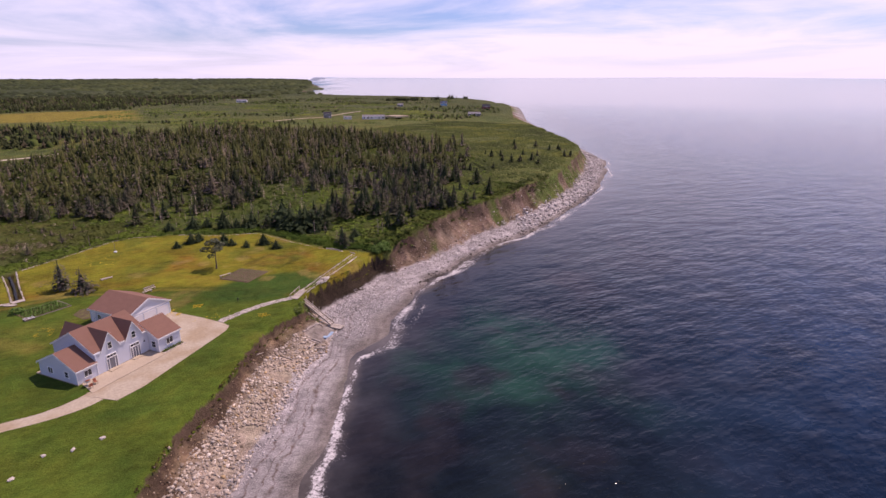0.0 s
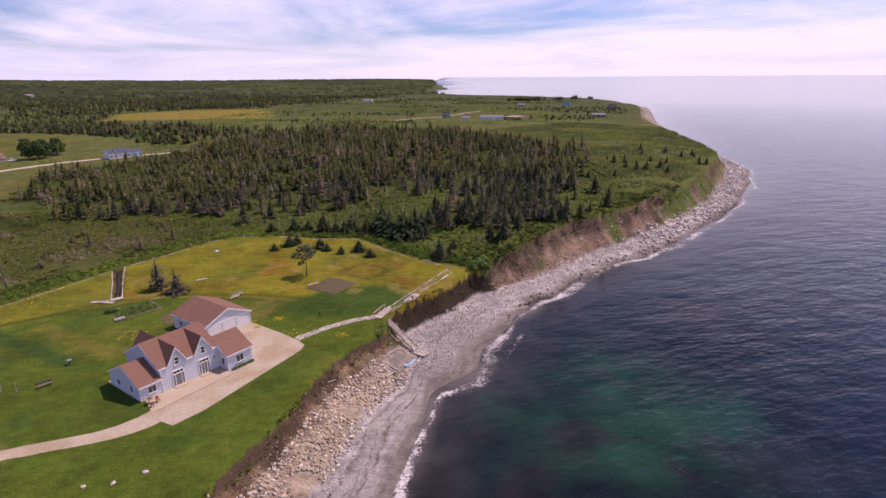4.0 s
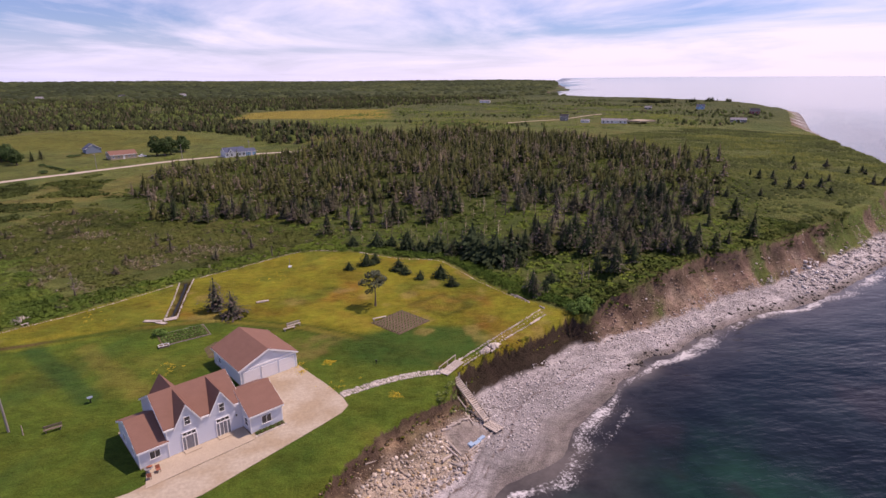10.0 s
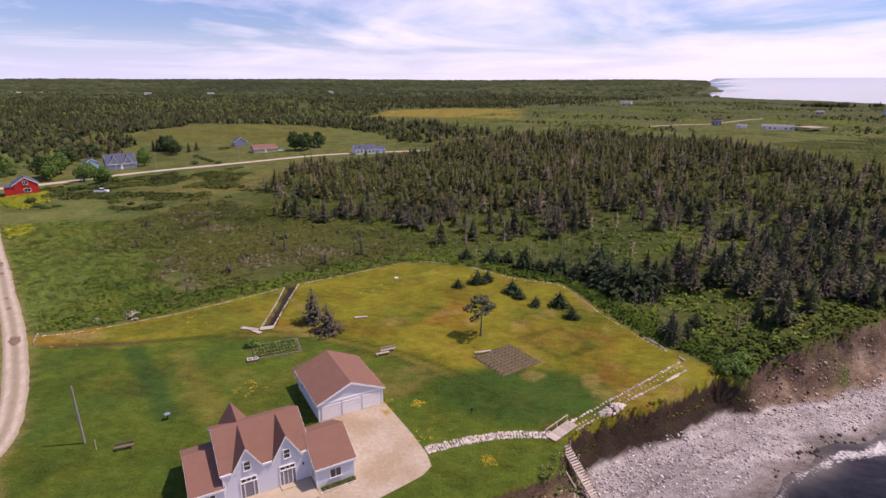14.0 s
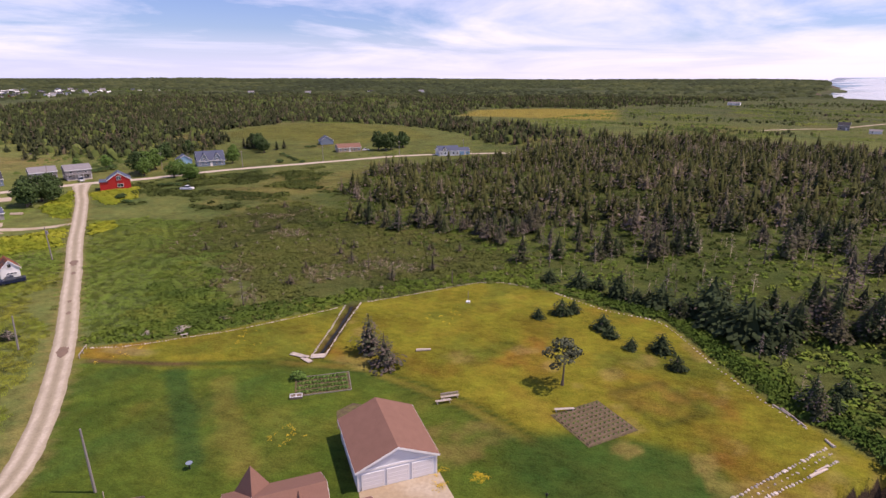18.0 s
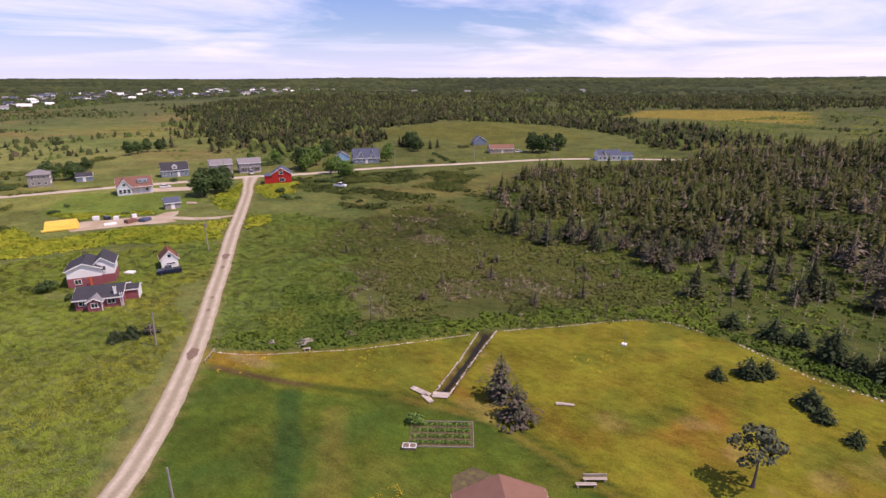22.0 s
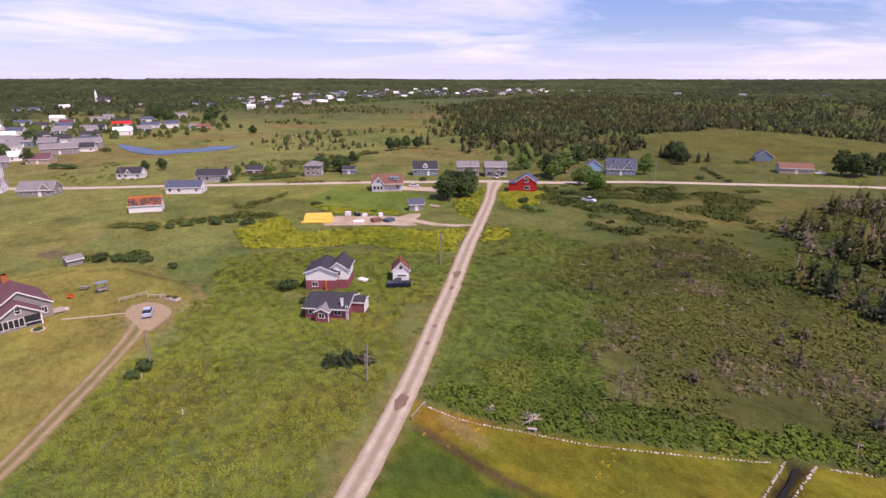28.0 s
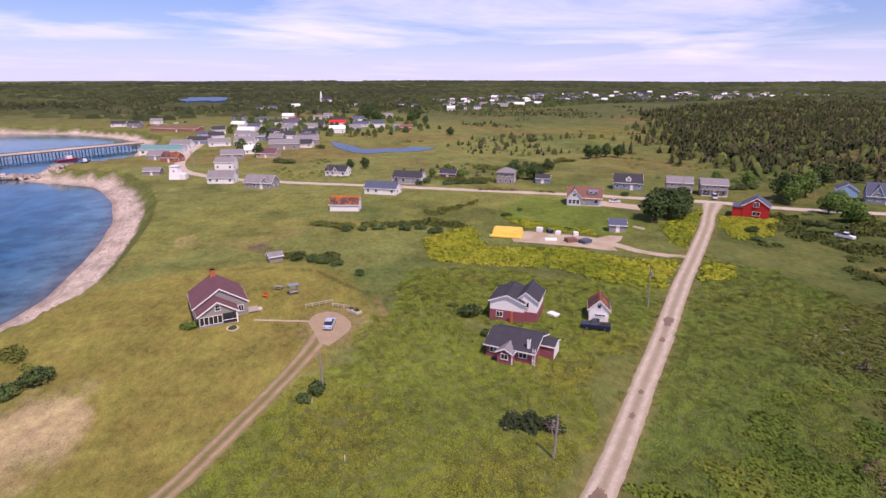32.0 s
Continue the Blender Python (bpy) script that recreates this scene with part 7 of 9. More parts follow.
dwelling(-137, 364, 36, 15, 8.5, 2.7, 4.8, "siding_tan", "shingle_brown", "tan bungalow with a brown roof", "bungalow", front=5, glass="glass_pale")
dwelling(-71, 362, 30, 13, 8, 3.0, 5.6, "siding_white", "shingle_blue", "white house with a blue-grey roof at the road's end", front=5, gables=((-3.0, 1.7, 5.0),))
dwelling(-62, 368, 30, 6, 6, 2.5, 4.2, "siding_sky", "shingle_blue", "low blue extension beside the white house", "garage", front=1, sides=False)
dwelling(-321, 97, 57, 11, 7, 2.6, 5.0, "siding_white", "shingle_dark", "small white cottage with a dark roof", front=4, gables=((0, 1.4, 4.6),))
dwelling(-291, 126, 57, 14, 8, 2.8, 5.2, "siding_white", "shingle_dark", "white-gabled house with a dark roof and porch", front=4, porch=1.6)
dwelling(-269, 108.5, 57, 14, 7.5, 2.7, 4.9, "siding_white", "shingle_blue", "low white house with a navy roof beside the road", front=4, sides=True)
r = dwelling(-242, 88.5, 70, 10.5, 6.5, 2.6, 4.9, "siding_white", "rust", "white shed with a dark roof rusting orange along the ridge", "shed", front=0, door=False, sides=False)
part("ridge_cap", prism([(-0.6, 4.58), (0, 5.02), (0.6, 4.58), (0.6, 4.72), (0, 5.16), (-0.6, 4.72)], -5.4, 5.4), M["rust_cap"], r)
r = thing("house", pose(-276, 169, 0.1, 0, 0, 57), "grey square two-storey house under a hipped roof", "house")
part("wall", boxes((-4, 4, -4, 4, -0.2, 5.2)), M["siding_grey"], r)
bm = bmesh.new()
b4 = [bm.verts.new(p) for p in ((-4.5, -4.5, 5.1), (4.5, -4.5, 5.1), (4.5, 4.5, 5.1), (-4.5, 4.5, 5.1))]
tp = [bm.verts.new(p) for p in ((-0.8, 0, 7.0), (0.8, 0, 7.0))]
for f in ((b4[3], b4[2], b4[1], b4[0]), (b4[0], b4[1], tp[1], tp[0]), (b4[2], b4[3], tp[0], tp[1]), (b4[1], b4[2], tp[1]), (b4[3], b4[0], tp[0])):
    bm.faces.new(f)
part("roof", bm, M["shingle_grey"], r)
for s in (0.9, 3.3):
    for c in (-2.2, 0.2, 2.4):
        window(r, c, -4.02, s, 0.95, 1.2, 0, (2, 1))
        window(r, 4.02, c, s, 0.95, 1.2, 90, (2, 1))
dwelling(-271, 185.5, 57, 6.5, 5.5, 2.3, 3.7, "siding_slate", "shingle_dark", "low slate garage beneath dark trees", "garage", front=1, sides=False)
dwelling(-298, 148, 57, 8, 6, 2.4, 4.2, "siding_plum", "shingle_dark", "small dark cottage behind a hedge", front=3, sides=False)

# towards the harbour
dwelling(-317, 43, 72, 12, 7.5, 2.9, 5.6, "siding_white", "shingle_grey", "white house with a grey roof above the cove", front=4)
dwelling(-360, 43, 70, 10, 7, 4.2, 6.4, "siding_white", "shingle_grey", "white two-storey house by the harbour road", front=3, storeys=1)
dwelling(-298, 60, 62, 13, 8, 2.8, 5.6, "siding_grey", "shingle_grey", "weathered grey house with a front gable", front=4, gables=((3.5, 2.0, 5.3),))
dwelling(-352, 8.5, 80, 8, 6, 2.2, 3.6, "siding_grey", "shingle_grey", "low grey shed on the cove's bank", "shed", front=1, sides=False)
dwelling(-441, 2, 75, 26, 12, 3.4, 5.6, "siding_white", "teal_roof", "long white warehouse with a teal roof by the harbour", "warehouse", front=5, big=True)
dwelling(-612, -8, 62, 46, 12, 3.0, 4.6, "siding_brick", "shingle_red", "long low brick red building behind the bay", "warehouse", front=8, big=True, sides=False)
MORE = [(-505, 62), (-530, 68), (-500, 100), (-555, 130), (-580, 150), (-620, 120), (-635, 95), (-650, 45), (-600, 90), (-520, 30), (-545, 22), (-575, 52), (-490, 75), (-680, 150), (-700, 175), (-760, 100), (-780, 150), (-1026, 72), (-998, 90), (-1070, 131), (-1080, 239), (-1063, 320), (-1013, 331)]
HARBOUR = [(-464, 11, 14, "siding_white", "shingle_grey"), (-497, 20, 16, "siding_slate", "shingle_dark"), (-480, 34, 15, "siding_white", "shingle_grey"), (-475, 52, 14, "siding_white", "shingle_grey"), (-405, 45, 13, "siding_grey", "shingle_grey"), (-404, 66, 12, "siding_tan", "shingle_plum"), (-445, 78, 20, "siding_grey", "shingle_grey"), (-427, 56, 9, "siding_white", "siding_white"), (-452, 92, 12, "siding_white", "shingle_dark"), (-470, 95, 18, "siding_grey", "shingle_grey"), (-400, 12, 10, "siding_brick", "rust"), (-415, 2, 9, "siding_grey", "shingle_grey"), (-576, 29, 11, "siding_white", "shingle_dark"), (-540, 50, 12, "siding_white", "shingle_grey"), (-560, 75, 11, "siding_tan", "shingle_dark"), (-600, 60, 12, "siding_white", "shingle_blue"), (-520, 85, 13, "siding_white", "shingle_dark"), (-545, 105, 12, "siding_slate", "shingle_dark"), (-590, 110, 12, "siding_white", "shingle_grey"), (-645, 143, 17, "siding_white", "red_metal"), (-621, 164, 16, "siding_white", "shingle_blue"), (-606, 178, 13, "siding_white", "shingle_blue"), (-665, 80, 13, "siding_white", "shingle_dark"), (-707, 68, 14, "siding_white", "shingle_blue"), (-735, 44, 14, "siding_slate", "shingle_dark"), (-696, 103, 13, "siding_white", "shingle_plum"), (-729, 134, 14, "siding_white", "shingle_grey"), (-736, 217, 14, "siding_tan", "shingle_grey"), (-564, 196, 12, "siding_brick", "shingle_red"), (-572, 190, 9, "siding_white", "shingle_grey"), (-668, -52, 12, "siding_grey", "shingle_dark"), (-690, -70, 14, "siding_white", "shingle_dark"), (-720, -40, 12, "siding_white", "shingle_grey")]
HARBOUR += [(x, y, 11 + i % 4, "siding_white" if i % 4 else "siding_slate", ("shingle_grey", "shingle_dark", "shingle_blue", "siding_white")[i % 4]) for i, (x, y) in enumerate(MORE)]
for i, (x, y, L, wall, roof) in enumerate(HARBOUR):
    dwelling(x, y, 40 + 37 * (i * 7 % 5) / 5 + 25, L, 7.5 + i % 3, 2.8 + 1.2 * (i % 3 == 0), 5.4 + 1.2 * (i % 3 == 0), wall, roof, {"siding_white": "white", "siding_grey": "grey", "siding_slate": "slate-blue", "siding_tan": "tan", "siding_brick": "brick red"}[wall] + " village house with " + {"shingle_grey": "a grey", "shingle_dark": "a charcoal", "shingle_blue": "a blue-grey", "shingle_plum": "a plum", "shingle_red": "a red", "red_metal": "a bright red", "siding_white": "a white", "rust": "a rusty"}[roof] + " roof near the harbour", group="village houses by the harbour", front=3, sides=i % 2 == 0)
# the village on the far rise
g = rng(310)
VILLAGE = sown([(-870, 320), (-1250, 420), (-1500, 700), (-1650, 1150), (-1480, 1500), (-1150, 1560), (-1180, 1250), (-1150, 900), (-980, 560)], 55, 311, 0.8)
WALLS = ["siding_white", "siding_white", "siding_white", "siding_white", "siding_tan", "siding_grey", "siding_brick"]
ROOFS = ["shingle_grey", "shingle_dark", "shingle_blue", "shingle_dark", "siding_white"]
for i, (x, y) in enumerate(VILLAGE):
    big = 0.72 + 0.4 * g.random()
    wall, roof = WALLS[g.integers(len(WALLS))], ROOFS[g.integers(len(ROOFS))]
    dwelling(x, y, 30 + 70 * g.random(), 13 * big, 9 * big, 4.6 * big, 7.6 * big, wall, roof, {"siding_white": "white", "siding_grey": "grey", "siding_tan": "tan", "siding_brick": "brick red"}[wall] + " house in the distant village on the rise", group="houses of the distant village", front=3, sides=False, door=False, big=True)
for i, (x, y, t, L, wall, roof, label) in enumerate(((-700, 1500, 30, 16, "siding_white", "shingle_grey", "white house far beyond the wood"), (-560, 1620, 30, 16, "siding_white", "shingle_dark", "white house on the far ridge"), (-430, 1700, 30, 15, "siding_white", "shingle_grey", "white farmhouse on the far ridge"), (-860, 1480, 30, 17, "siding_white", "shingle_grey", "long white house beyond the wood"))):
    dwelling(x, y, t, L, 9, 5, 8, wall, roof, label, group="farmhouses beyond the wood", front=3, sides=False, door=False, big=True)
church = thing("church", pose(-1270, 210, zat(-1270, 210), 0, 0, 80), "white church with a pointed steeple in the village", "church")
block(church, -12, 10, -5, 5, 6, 11, "siding_white", "shingle_dark", "x")
part("steeple", boxes((-14, -10, -2, 2, -0.5, 15)), M["siding_white"], church)
bm = bmesh.new()
bmesh.ops.create_cone(bm, cap_ends=True, segments=4, radius1=3.2, radius2=0.1, depth=9, matrix=Matrix.Translation((-12, 0, 19.4)) @ Matrix.Rotation(math.pi / 4, 4, "Z"))
part("spire", bm, M["siding_white"], church)

# over the eastern heath
dwelling(283, 555, -25, 26, 9, 3.2, 4.8, "siding_white", "shingle_grey", "long low white building on the far heath", "outbuilding", front=6, big=True, sides=False)
dwelling(250, 612, -25, 9, 8, 4.5, 7, "siding_grey", "shingle_dark", "grey two-storey house on the far heath", front=2, sides=False)
dwelling(258, 572, -25, 9, 6, 2.4, 3.6, "siding_white", "shingle_grey", "small white shed on the far heath", "shed", front=2, sides=False)
dwelling(571, 832, -35, 12, 10, 4, 8, "siding_sky", "shingle_blue", "light blue gabled house near the point", front=3, along="x", gables=((0, 3, 7.6),), sides=False)
dwelling(430, 554, -35, 16, 9, 3, 4.8, "siding_grey", "shingle_grey", "grey bungalow near the shore", "bungalow", front=4, sides=False)
dwelling(559, 692, -35, 12, 9, 4, 7.5, "siding_plum", "shingle_dark", "dark gabled house near the point", front=3, sides=False)
dwelling(290, 1136, -25, 20, 9, 3.5, 5.5, "siding_white", "shingle_grey", "white building at the wood's edge", "outbuilding", front=5, big=True, sides=False)
dwelling(494, 858, -35, 10, 8, 3, 5, "siding_grey", "shingle_grey", "small grey house near the point", front=3, sides=False)

# the grey cottage above the cove
cot = thing("cottage", pose(-146.6, 44.9, 0.05, 0, 0, 99.8), "weathered grey shingle cottage with a plum roof and white sun porch", "cottage")
block(cot, 3.4, 13.5, 0.1, 10.2, 3.0, 6.3, "siding_grey", "shingle_plum", "y", 0.35, 0.3)
block(cot, 0.0, 4.5, 0.6, 7.8, 2.6, 4.9, "siding_grey", "shingle_plum", "y", 0.35, 0.35)
window(cot, 4.2, -0.03, 3.1, 0.8, 1.1, 0, (1, 2))
for i in range(5):
    window(cot, 1.15 + 0.82 * i, -0.03, 0.55, 0.72, 1.55, 0, (1, 1), "porch_window", border=0.07)
# dark sheet on the closed wall stands for the shade inside the porch
part("porch_opening", boxes((5.0, 7.5, -0.05, 0.02, 0.25, 2.3)), M["glass"], cot)
part("porch_post", boxes((7.5, 7.75, -0.1, 0.1, 0, 2.6)), M["trim"], cot)
part("porch_rail", boxes((4.95, 7.5, -0.1, -0.04, 0.85, 0.95)), M["trim"], cot)
window(cot, 8.9, 3.37, 0.9, 0.9, 1.2, 0, (2, 1))
window(cot, 10.22, 7, 0.9, 1.1, 1.2, 90, (2, 1))
window(cot, 0.08, 6, 0.9, 1.1, 1.2, 270, (2, 1))
panel_door(cot, 10.23, 5, 0.4, 0.95, 2.0, 90)
part("deck", boxes((10.22, 12.4, 3.4, 6.2, 0.15, 0.3), (10.2, 10.3, 3.5, 3.6, -0.1, 0.2), (12.2, 12.3, 3.5, 3.6, -0.1, 0.2), (12.2, 12.3, 6.0, 6.1, -0.1, 0.2)), M["timber"], cot)
part("step", boxes((12.4, 13.2, 4.0, 5.6, -0.1, 0.15)), M["timber"], cot)
chimney(cot, 5.0, 12.0, 4.5, 7.7, w=1.0)

# the plum pair
plum = thing("cottage", pose(-119.7, 93.8, 0.0, 0, 0, 46), "low faded plum cottage with a charcoal roof and small porch", "cottage")
block(plum, 0.0, 8.5, 0.0, 8.0, 2.4, 3.7, "siding_plum", "shingle_dark", "x", 0.5, 0.4)
block(plum, -1.6, 2.0, 2.6, 5.2, 2.2, 2.9, "siding_plum", "shingle_grey", "y", 0.3, 0.3)
block(plum, 8.5, 11.0, 3.6, 7.0, 2.3, 2.9, "siding_plum", "shingle_dark", "x", 0.2, 0.2)
window(plum, 3.9, -1.63, 0.9, 1.1, 0.9, 0, (2, 1))
part("corner_board", boxes((5.15, 5.3, -1.66, -1.5, 0, 2.2)), M["trim"], plum)
for c in (1.4, 6.6):
    window(plum, c, -0.03, 1.0, 1.3, 0.9, 0, (2, 1))
part("end_panel", boxes((11.0, 11.06, 3.6, 7.0, 0, 2.3)), M["siding_white"], plum)
part("ladder", boxes((8.35, 8.45, -0.35, -0.25, 0, 3.2), (8.75, 8.85, -0.35, -0.25, 0, 3.2), *[(8.45, 8.75, -0.33, -0.27, 0.3 + 0.35 * i, 0.36 + 0.35 * i) for i in range(8)]), M["trim"], plum)
chimney(plum, 7.4, 0.6, 2.4, 4.3, "trim", 0.45)
half = thing("house", pose(-134.6, 106.8, 0.0, 0, 0, 52), "two-storey house, white above and plum below, with a dark roof", "house")
block(half, -4.3, 3.4, -4.6, 2.2, 4.1, 5.5, "siding_white", "shingle_dark", "y", 0.35, 0.35, base=("siding_plum", 2.2))
block(half, -3.4, 3.6, 0.6, 4.7, 4.6, 6.2, "siding_white", "shingle_dark", "y", 0.4, 0.3, base=("siding_plum", 2.1), ridge=2.4)
window(half, 2.6, -3.65, 3.2, 0.9, 1.0, 0, (2, 1))
window(half, -2.6, -4.36, 0.8, 1.2, 1.0, 0, (2, 1))
part("balcony_door", boxes((0.9, 2.1, -3.72, -3.64, 0.1, 2.1)), M["glass"], half)
part("orange_plank", boxes((-0.1, 0.25, -5.2, -5.05, 0.0, 2.5)), M["orange"], half, "orange plank leaning on the wall")
part("chimney_pipe", cylinder(bmesh.new(), -1.5, 0.3, 5.4, 7.0, 0.15, 0.15, 8), M["chrome"], half)
shed = dwelling(-128.0, 121.8, 58, 3.8, 5.0, 2.7, 4.6, "siding_white", "rust", "small white gabled shed with a rusted roof behind a truck", "shed", front=0, along="y", sides=False, door=False)
window(shed, 0, -2.0 - 0.52, 2.9, 0.7, 0.8, 0, (1, 1))
window(shed, 0.2, -2.52, 1.2, 1.9, 0.35, 0, (3, 1))
dwelling(-186.5, 61, 105, 3.6, 2.6, 1.7, 2.4, "siding_grey", "shingle_grey", "small weathered shed beside dark bushes", "shed", front=0, sides=False, door=False)

# lighthouse and harbour works
lh = thing("lighthouse", pose(-334, 21, zat(-334, 21), 0, 0, 75), "squat white wooden lighthouse tower above the cove", "lighthouse")
bm = bmesh.new()
bmesh.ops.create_cone(bm, cap_ends=True, segments=4, radius1=3.6, radius2=2.5, depth=6.4, matrix=Matrix.Translation((0, 0, 2.9)) @ Matrix.Rotation(math.pi / 4, 4, "Z"))
part("tower", bm, M["siding_white"], lh)
part("gallery", boxes((-2.1, 2.1, -2.1, 2.1, 6.1, 6.35)), M["trim"], lh)
part("lean_to", boxes((1.6, 5.2, -2, 2, -0.3, 2.6)), M["siding_white"], lh)
panel_door(lh, 3.4, -2.03, 0, 0.9, 2.0)
window(lh, 0, -2.05, 3.3, 0.8, 1.0, 0, (1, 2))


# ---------------------------------------------------------------- stones, timber, small things by the shore
def pebble(seed, flat=0.7):
    bm = bmesh.new()
    bmesh.ops.create_icosphere(bm, subdivisions=1, radius=0.5)
    g = rng(seed)
    for v in bm.verts:
        v.co *= 0.75 + 0.5 * g.random()
        v.co.z *= flat
    return bm


def raw(bm):
    bmesh.ops.triangulate(bm, faces=list(bm.faces))
    bm.verts.index_update()
    out = np.array([v.co[:] for v in bm.verts]), np.array([[v.index for v in f.verts] for f in bm.faces])
    bm.free()
    return out


STONES = []
for i in range(6):
    me = bpy.data.meshes.new("stone")
    b = pebble(400 + i, 0.75)
    b.to_mesh(me)
    b.free()
    me.materials.append(M["stone"])
    STONES.append(me)
def chunk(seed):
    """An angular lump with six worn faces."""
    bm, g = boxes((-0.5, 0.5, -0.4, 0.4, -0.3, 0.35)), rng(seed)
    for v in bm.verts:
        v.co *= 0.62 + 0.6 * g.random()
        v.co.x += 0.16 * (g.random() - 0.5)
    return bm


BOULDERS = [raw(chunk(410 + i)) for i in range(8)]


def stone_row(name, lines, gap, size, label, seed, rows=(0.0,), z=None):
    """A row of single stones along a line."""
    x0, y0 = lines[0]
    root = thing(name, pose(x0, y0, 0), label, "stone border" if len(rows) == 1 else "stone wall")
    g = rng(seed)
    p = spline(lines, gap)
    d = np.gradient(p, axis=0)
    d /= np.linalg.norm(d, axis=1)[:, None]
    for i in range(len(p)):
        for r in rows:
            s = size * (0.7 + 0.7 * g.random())
            x, y = p[i] + np.array((-d[i, 1], d[i, 0])) * (r + 0.15 * (g.random() - 0.5)) + d[i] * gap * 0.4 * (g.random() - 0.5)
            zz = float(rise(np.array([x]), np.array([y]))[0]) if z is None else z
            ob = share("stone", STONES[g.integers(6)], root, Matrix.Translation((x - x0, y - y0, zz + 0.12 * s)) @ Euler((0, 0, g.random() * 6.28)).to_matrix().to_4x4() @ Matrix.Diagonal((s * (1.0 + 0.5 * g.random()), s, s * 0.9, 1)))
    return root


stone_row("stone_wall", [(-5.2, 65.4), (-0.4, 67.5), (5.2, 69.2), (11.2, 69.6)], 0.36, 0.36, "low double-faced wall of pale field stones on grass", 420, (-0.6, -0.32, 0.0, 0.3, 0.6))
stone_row("stone_border", [(-79.5, 94.6), (-74, 96.5), (-67, 101.0), (-60, 105.8), (-52, 113), (-44, 120.8)], 0.46, 0.25, "straggling row of pale stones edging the lawn", 421)
stone_row("stone_border", [(-38.8, 125.4), (-30, 132.2), (-19.5, 140.6), (-13, 143.2), (-6, 141.5)], 0.5, 0.25, "row of pale stones along the lawn's far edge", 422)
stone_row("stone_border", [(0, 139), (10.5, 131.6), (20.8, 127), (26.6, 111.5), (32, 100), (34.8, 95.4)], 0.85, 0.3, "row of pale stones below the green hedge", 423)
stone_row("stone_border", [(14.0, 72.3), (22, 79.4), (29, 85.4), (35.6, 91.2)], 0.6, 0.38, "line of small pale stones along the bank's edge path", 424)
stone_row("stone_border", [(15.0, 71.0), (22.5, 77.6), (29.4, 83.2), (35.8, 88.6)], 0.62, 0.36, "second line of small pale stones beside the edge path", 425)
stone_row("stone_border", [(-38.0, 100.8), (-39.2, 112), (-40.2, 124.4)], 0.5, 0.3, "pale stones lining the dark ditch", 426)
stone_row("stone_border", [(-40.2, 100.5), (-41.4, 112), (-42.9, 122.4)], 0.5, 0.3, "pale stones lining the dark ditch", 427)
stone_row("stone_border", [(15.6, 72.4), (22.6, 78.8), (29.4, 84.6), (35.9, 90.2)], 1.0, 0.26, "sparse middle line of small pale stones on the edge path", 428)
g = rng(430)
for i, (x, y) in enumerate(((-27.7, 34.9), (-31.1, 34.1), (-34.3, 34.8), (-37.5, 31.6))):
    tagged(share("field_stone", STONES[i % 6], None, Matrix.Translation((x, y, 0.1)) @ Euler((0, 0, i * 1.3)).to_matrix().to_4x4() @ Matrix.Diagonal((0.9 - 0.1 * (i % 3), 0.6, 0.5, 1))), "pale stone lying in the mown grass", "stone", "stones in the grass")
pile = thing("stone_heap", pose(21, 76.2, 0), "heap of pale angular boulders on the bank's edge", "stone heap")
for i in range(84):
    a, k = g.random() * 6.28, math.sqrt(g.random())
    s, u, w = 0.30 + 0.38 * g.random(), 2.9 * k * math.cos(a), 0.95 * k * math.sin(a)
    share("stone", STONES[i % 6], pile, Matrix.Translation((0.76 * u - 0.65 * w, 0.65 * u + 0.76 * w, 0.1 + 0.32 * (1 - k))) @ Euler((g.random(), g.random(), a)).to_matrix().to_4x4() @ Matrix.Diagonal((s * 1.4, s, s * 0.9, 1)))

ditch = patch("ditch_water", [(-38.95, 101.0), (-39.55, 101.2), (-39.75, 105), (-40.15, 108), (-40.35, 112), (-40.95, 116), (-41.25, 119.5), (-41.95, 122.6), (-41.35, 123.2), (-40.85, 119.6), (-40.35, 116.2), (-39.95, 111.8), (-39.55, 108.2), (-39.3, 104.6)], M["wet"], "dark standing water in the stone-lined ditch", "ditch", -0.42, 0.1)


def plank_deck(name, m, n, length, width, label, category, mat="timber", rail=False):
    root = thing(name, m, label, category)
    for i in range(n):
        w = width / n
        part("plank", boxes((-length / 2, length / 2, -width / 2 + i * w + 0.015, -width / 2 + (i + 1) * w - 0.015, 0.10, 0.16)), M[mat], root)
    for x in (-length / 2 + 0.15, length / 2 - 0.3):
        part("bearer", boxes((x, x + 0.15, -width / 2, width / 2, -0.1, 0.10)), M["old_wood"], root)
    if rail:
        for y in np.linspace(-width / 2 + 0.1, width / 2 - 0.1, 3):
            part("rail_post", boxes((-length / 2 - 0.08, -length / 2 + 0.02, y - 0.05, y + 0.05, -0.1, 1.0)), M[mat], root)
        part("handrail", boxes((-length / 2 - 0.1, -length / 2 + 0.04, -width / 2, width / 2, 1.0, 1.08)), M[mat], root)
    return root


plank_deck("footbridge", pose(12.9, 70.5, 0.05, 0, 0, -43), 16, 1.7, 5.2, "short silvered plank footbridge with one handrail", "footbridge", rail=True)
plank_deck("ditch_bridge", pose(-39.0, 100.2, 0.05, 0, 0, 20), 7, 2.4, 1.5, "small pale plank bridge over the ditch", "footbridge")
plank_deck("boardwalk", pose(-42.2, 99.8, 0.02, 0, 0, 90 - 12), 8, 1.0, 3.6, "pale board platform beside the ditch", "boardwalk")
plank_deck("boardwalk", pose(-40.3, 98.6, 0.02, 0, 0, 60), 6, 0.9, 2.4, "pale board platform beside the ditch", "boardwalk")

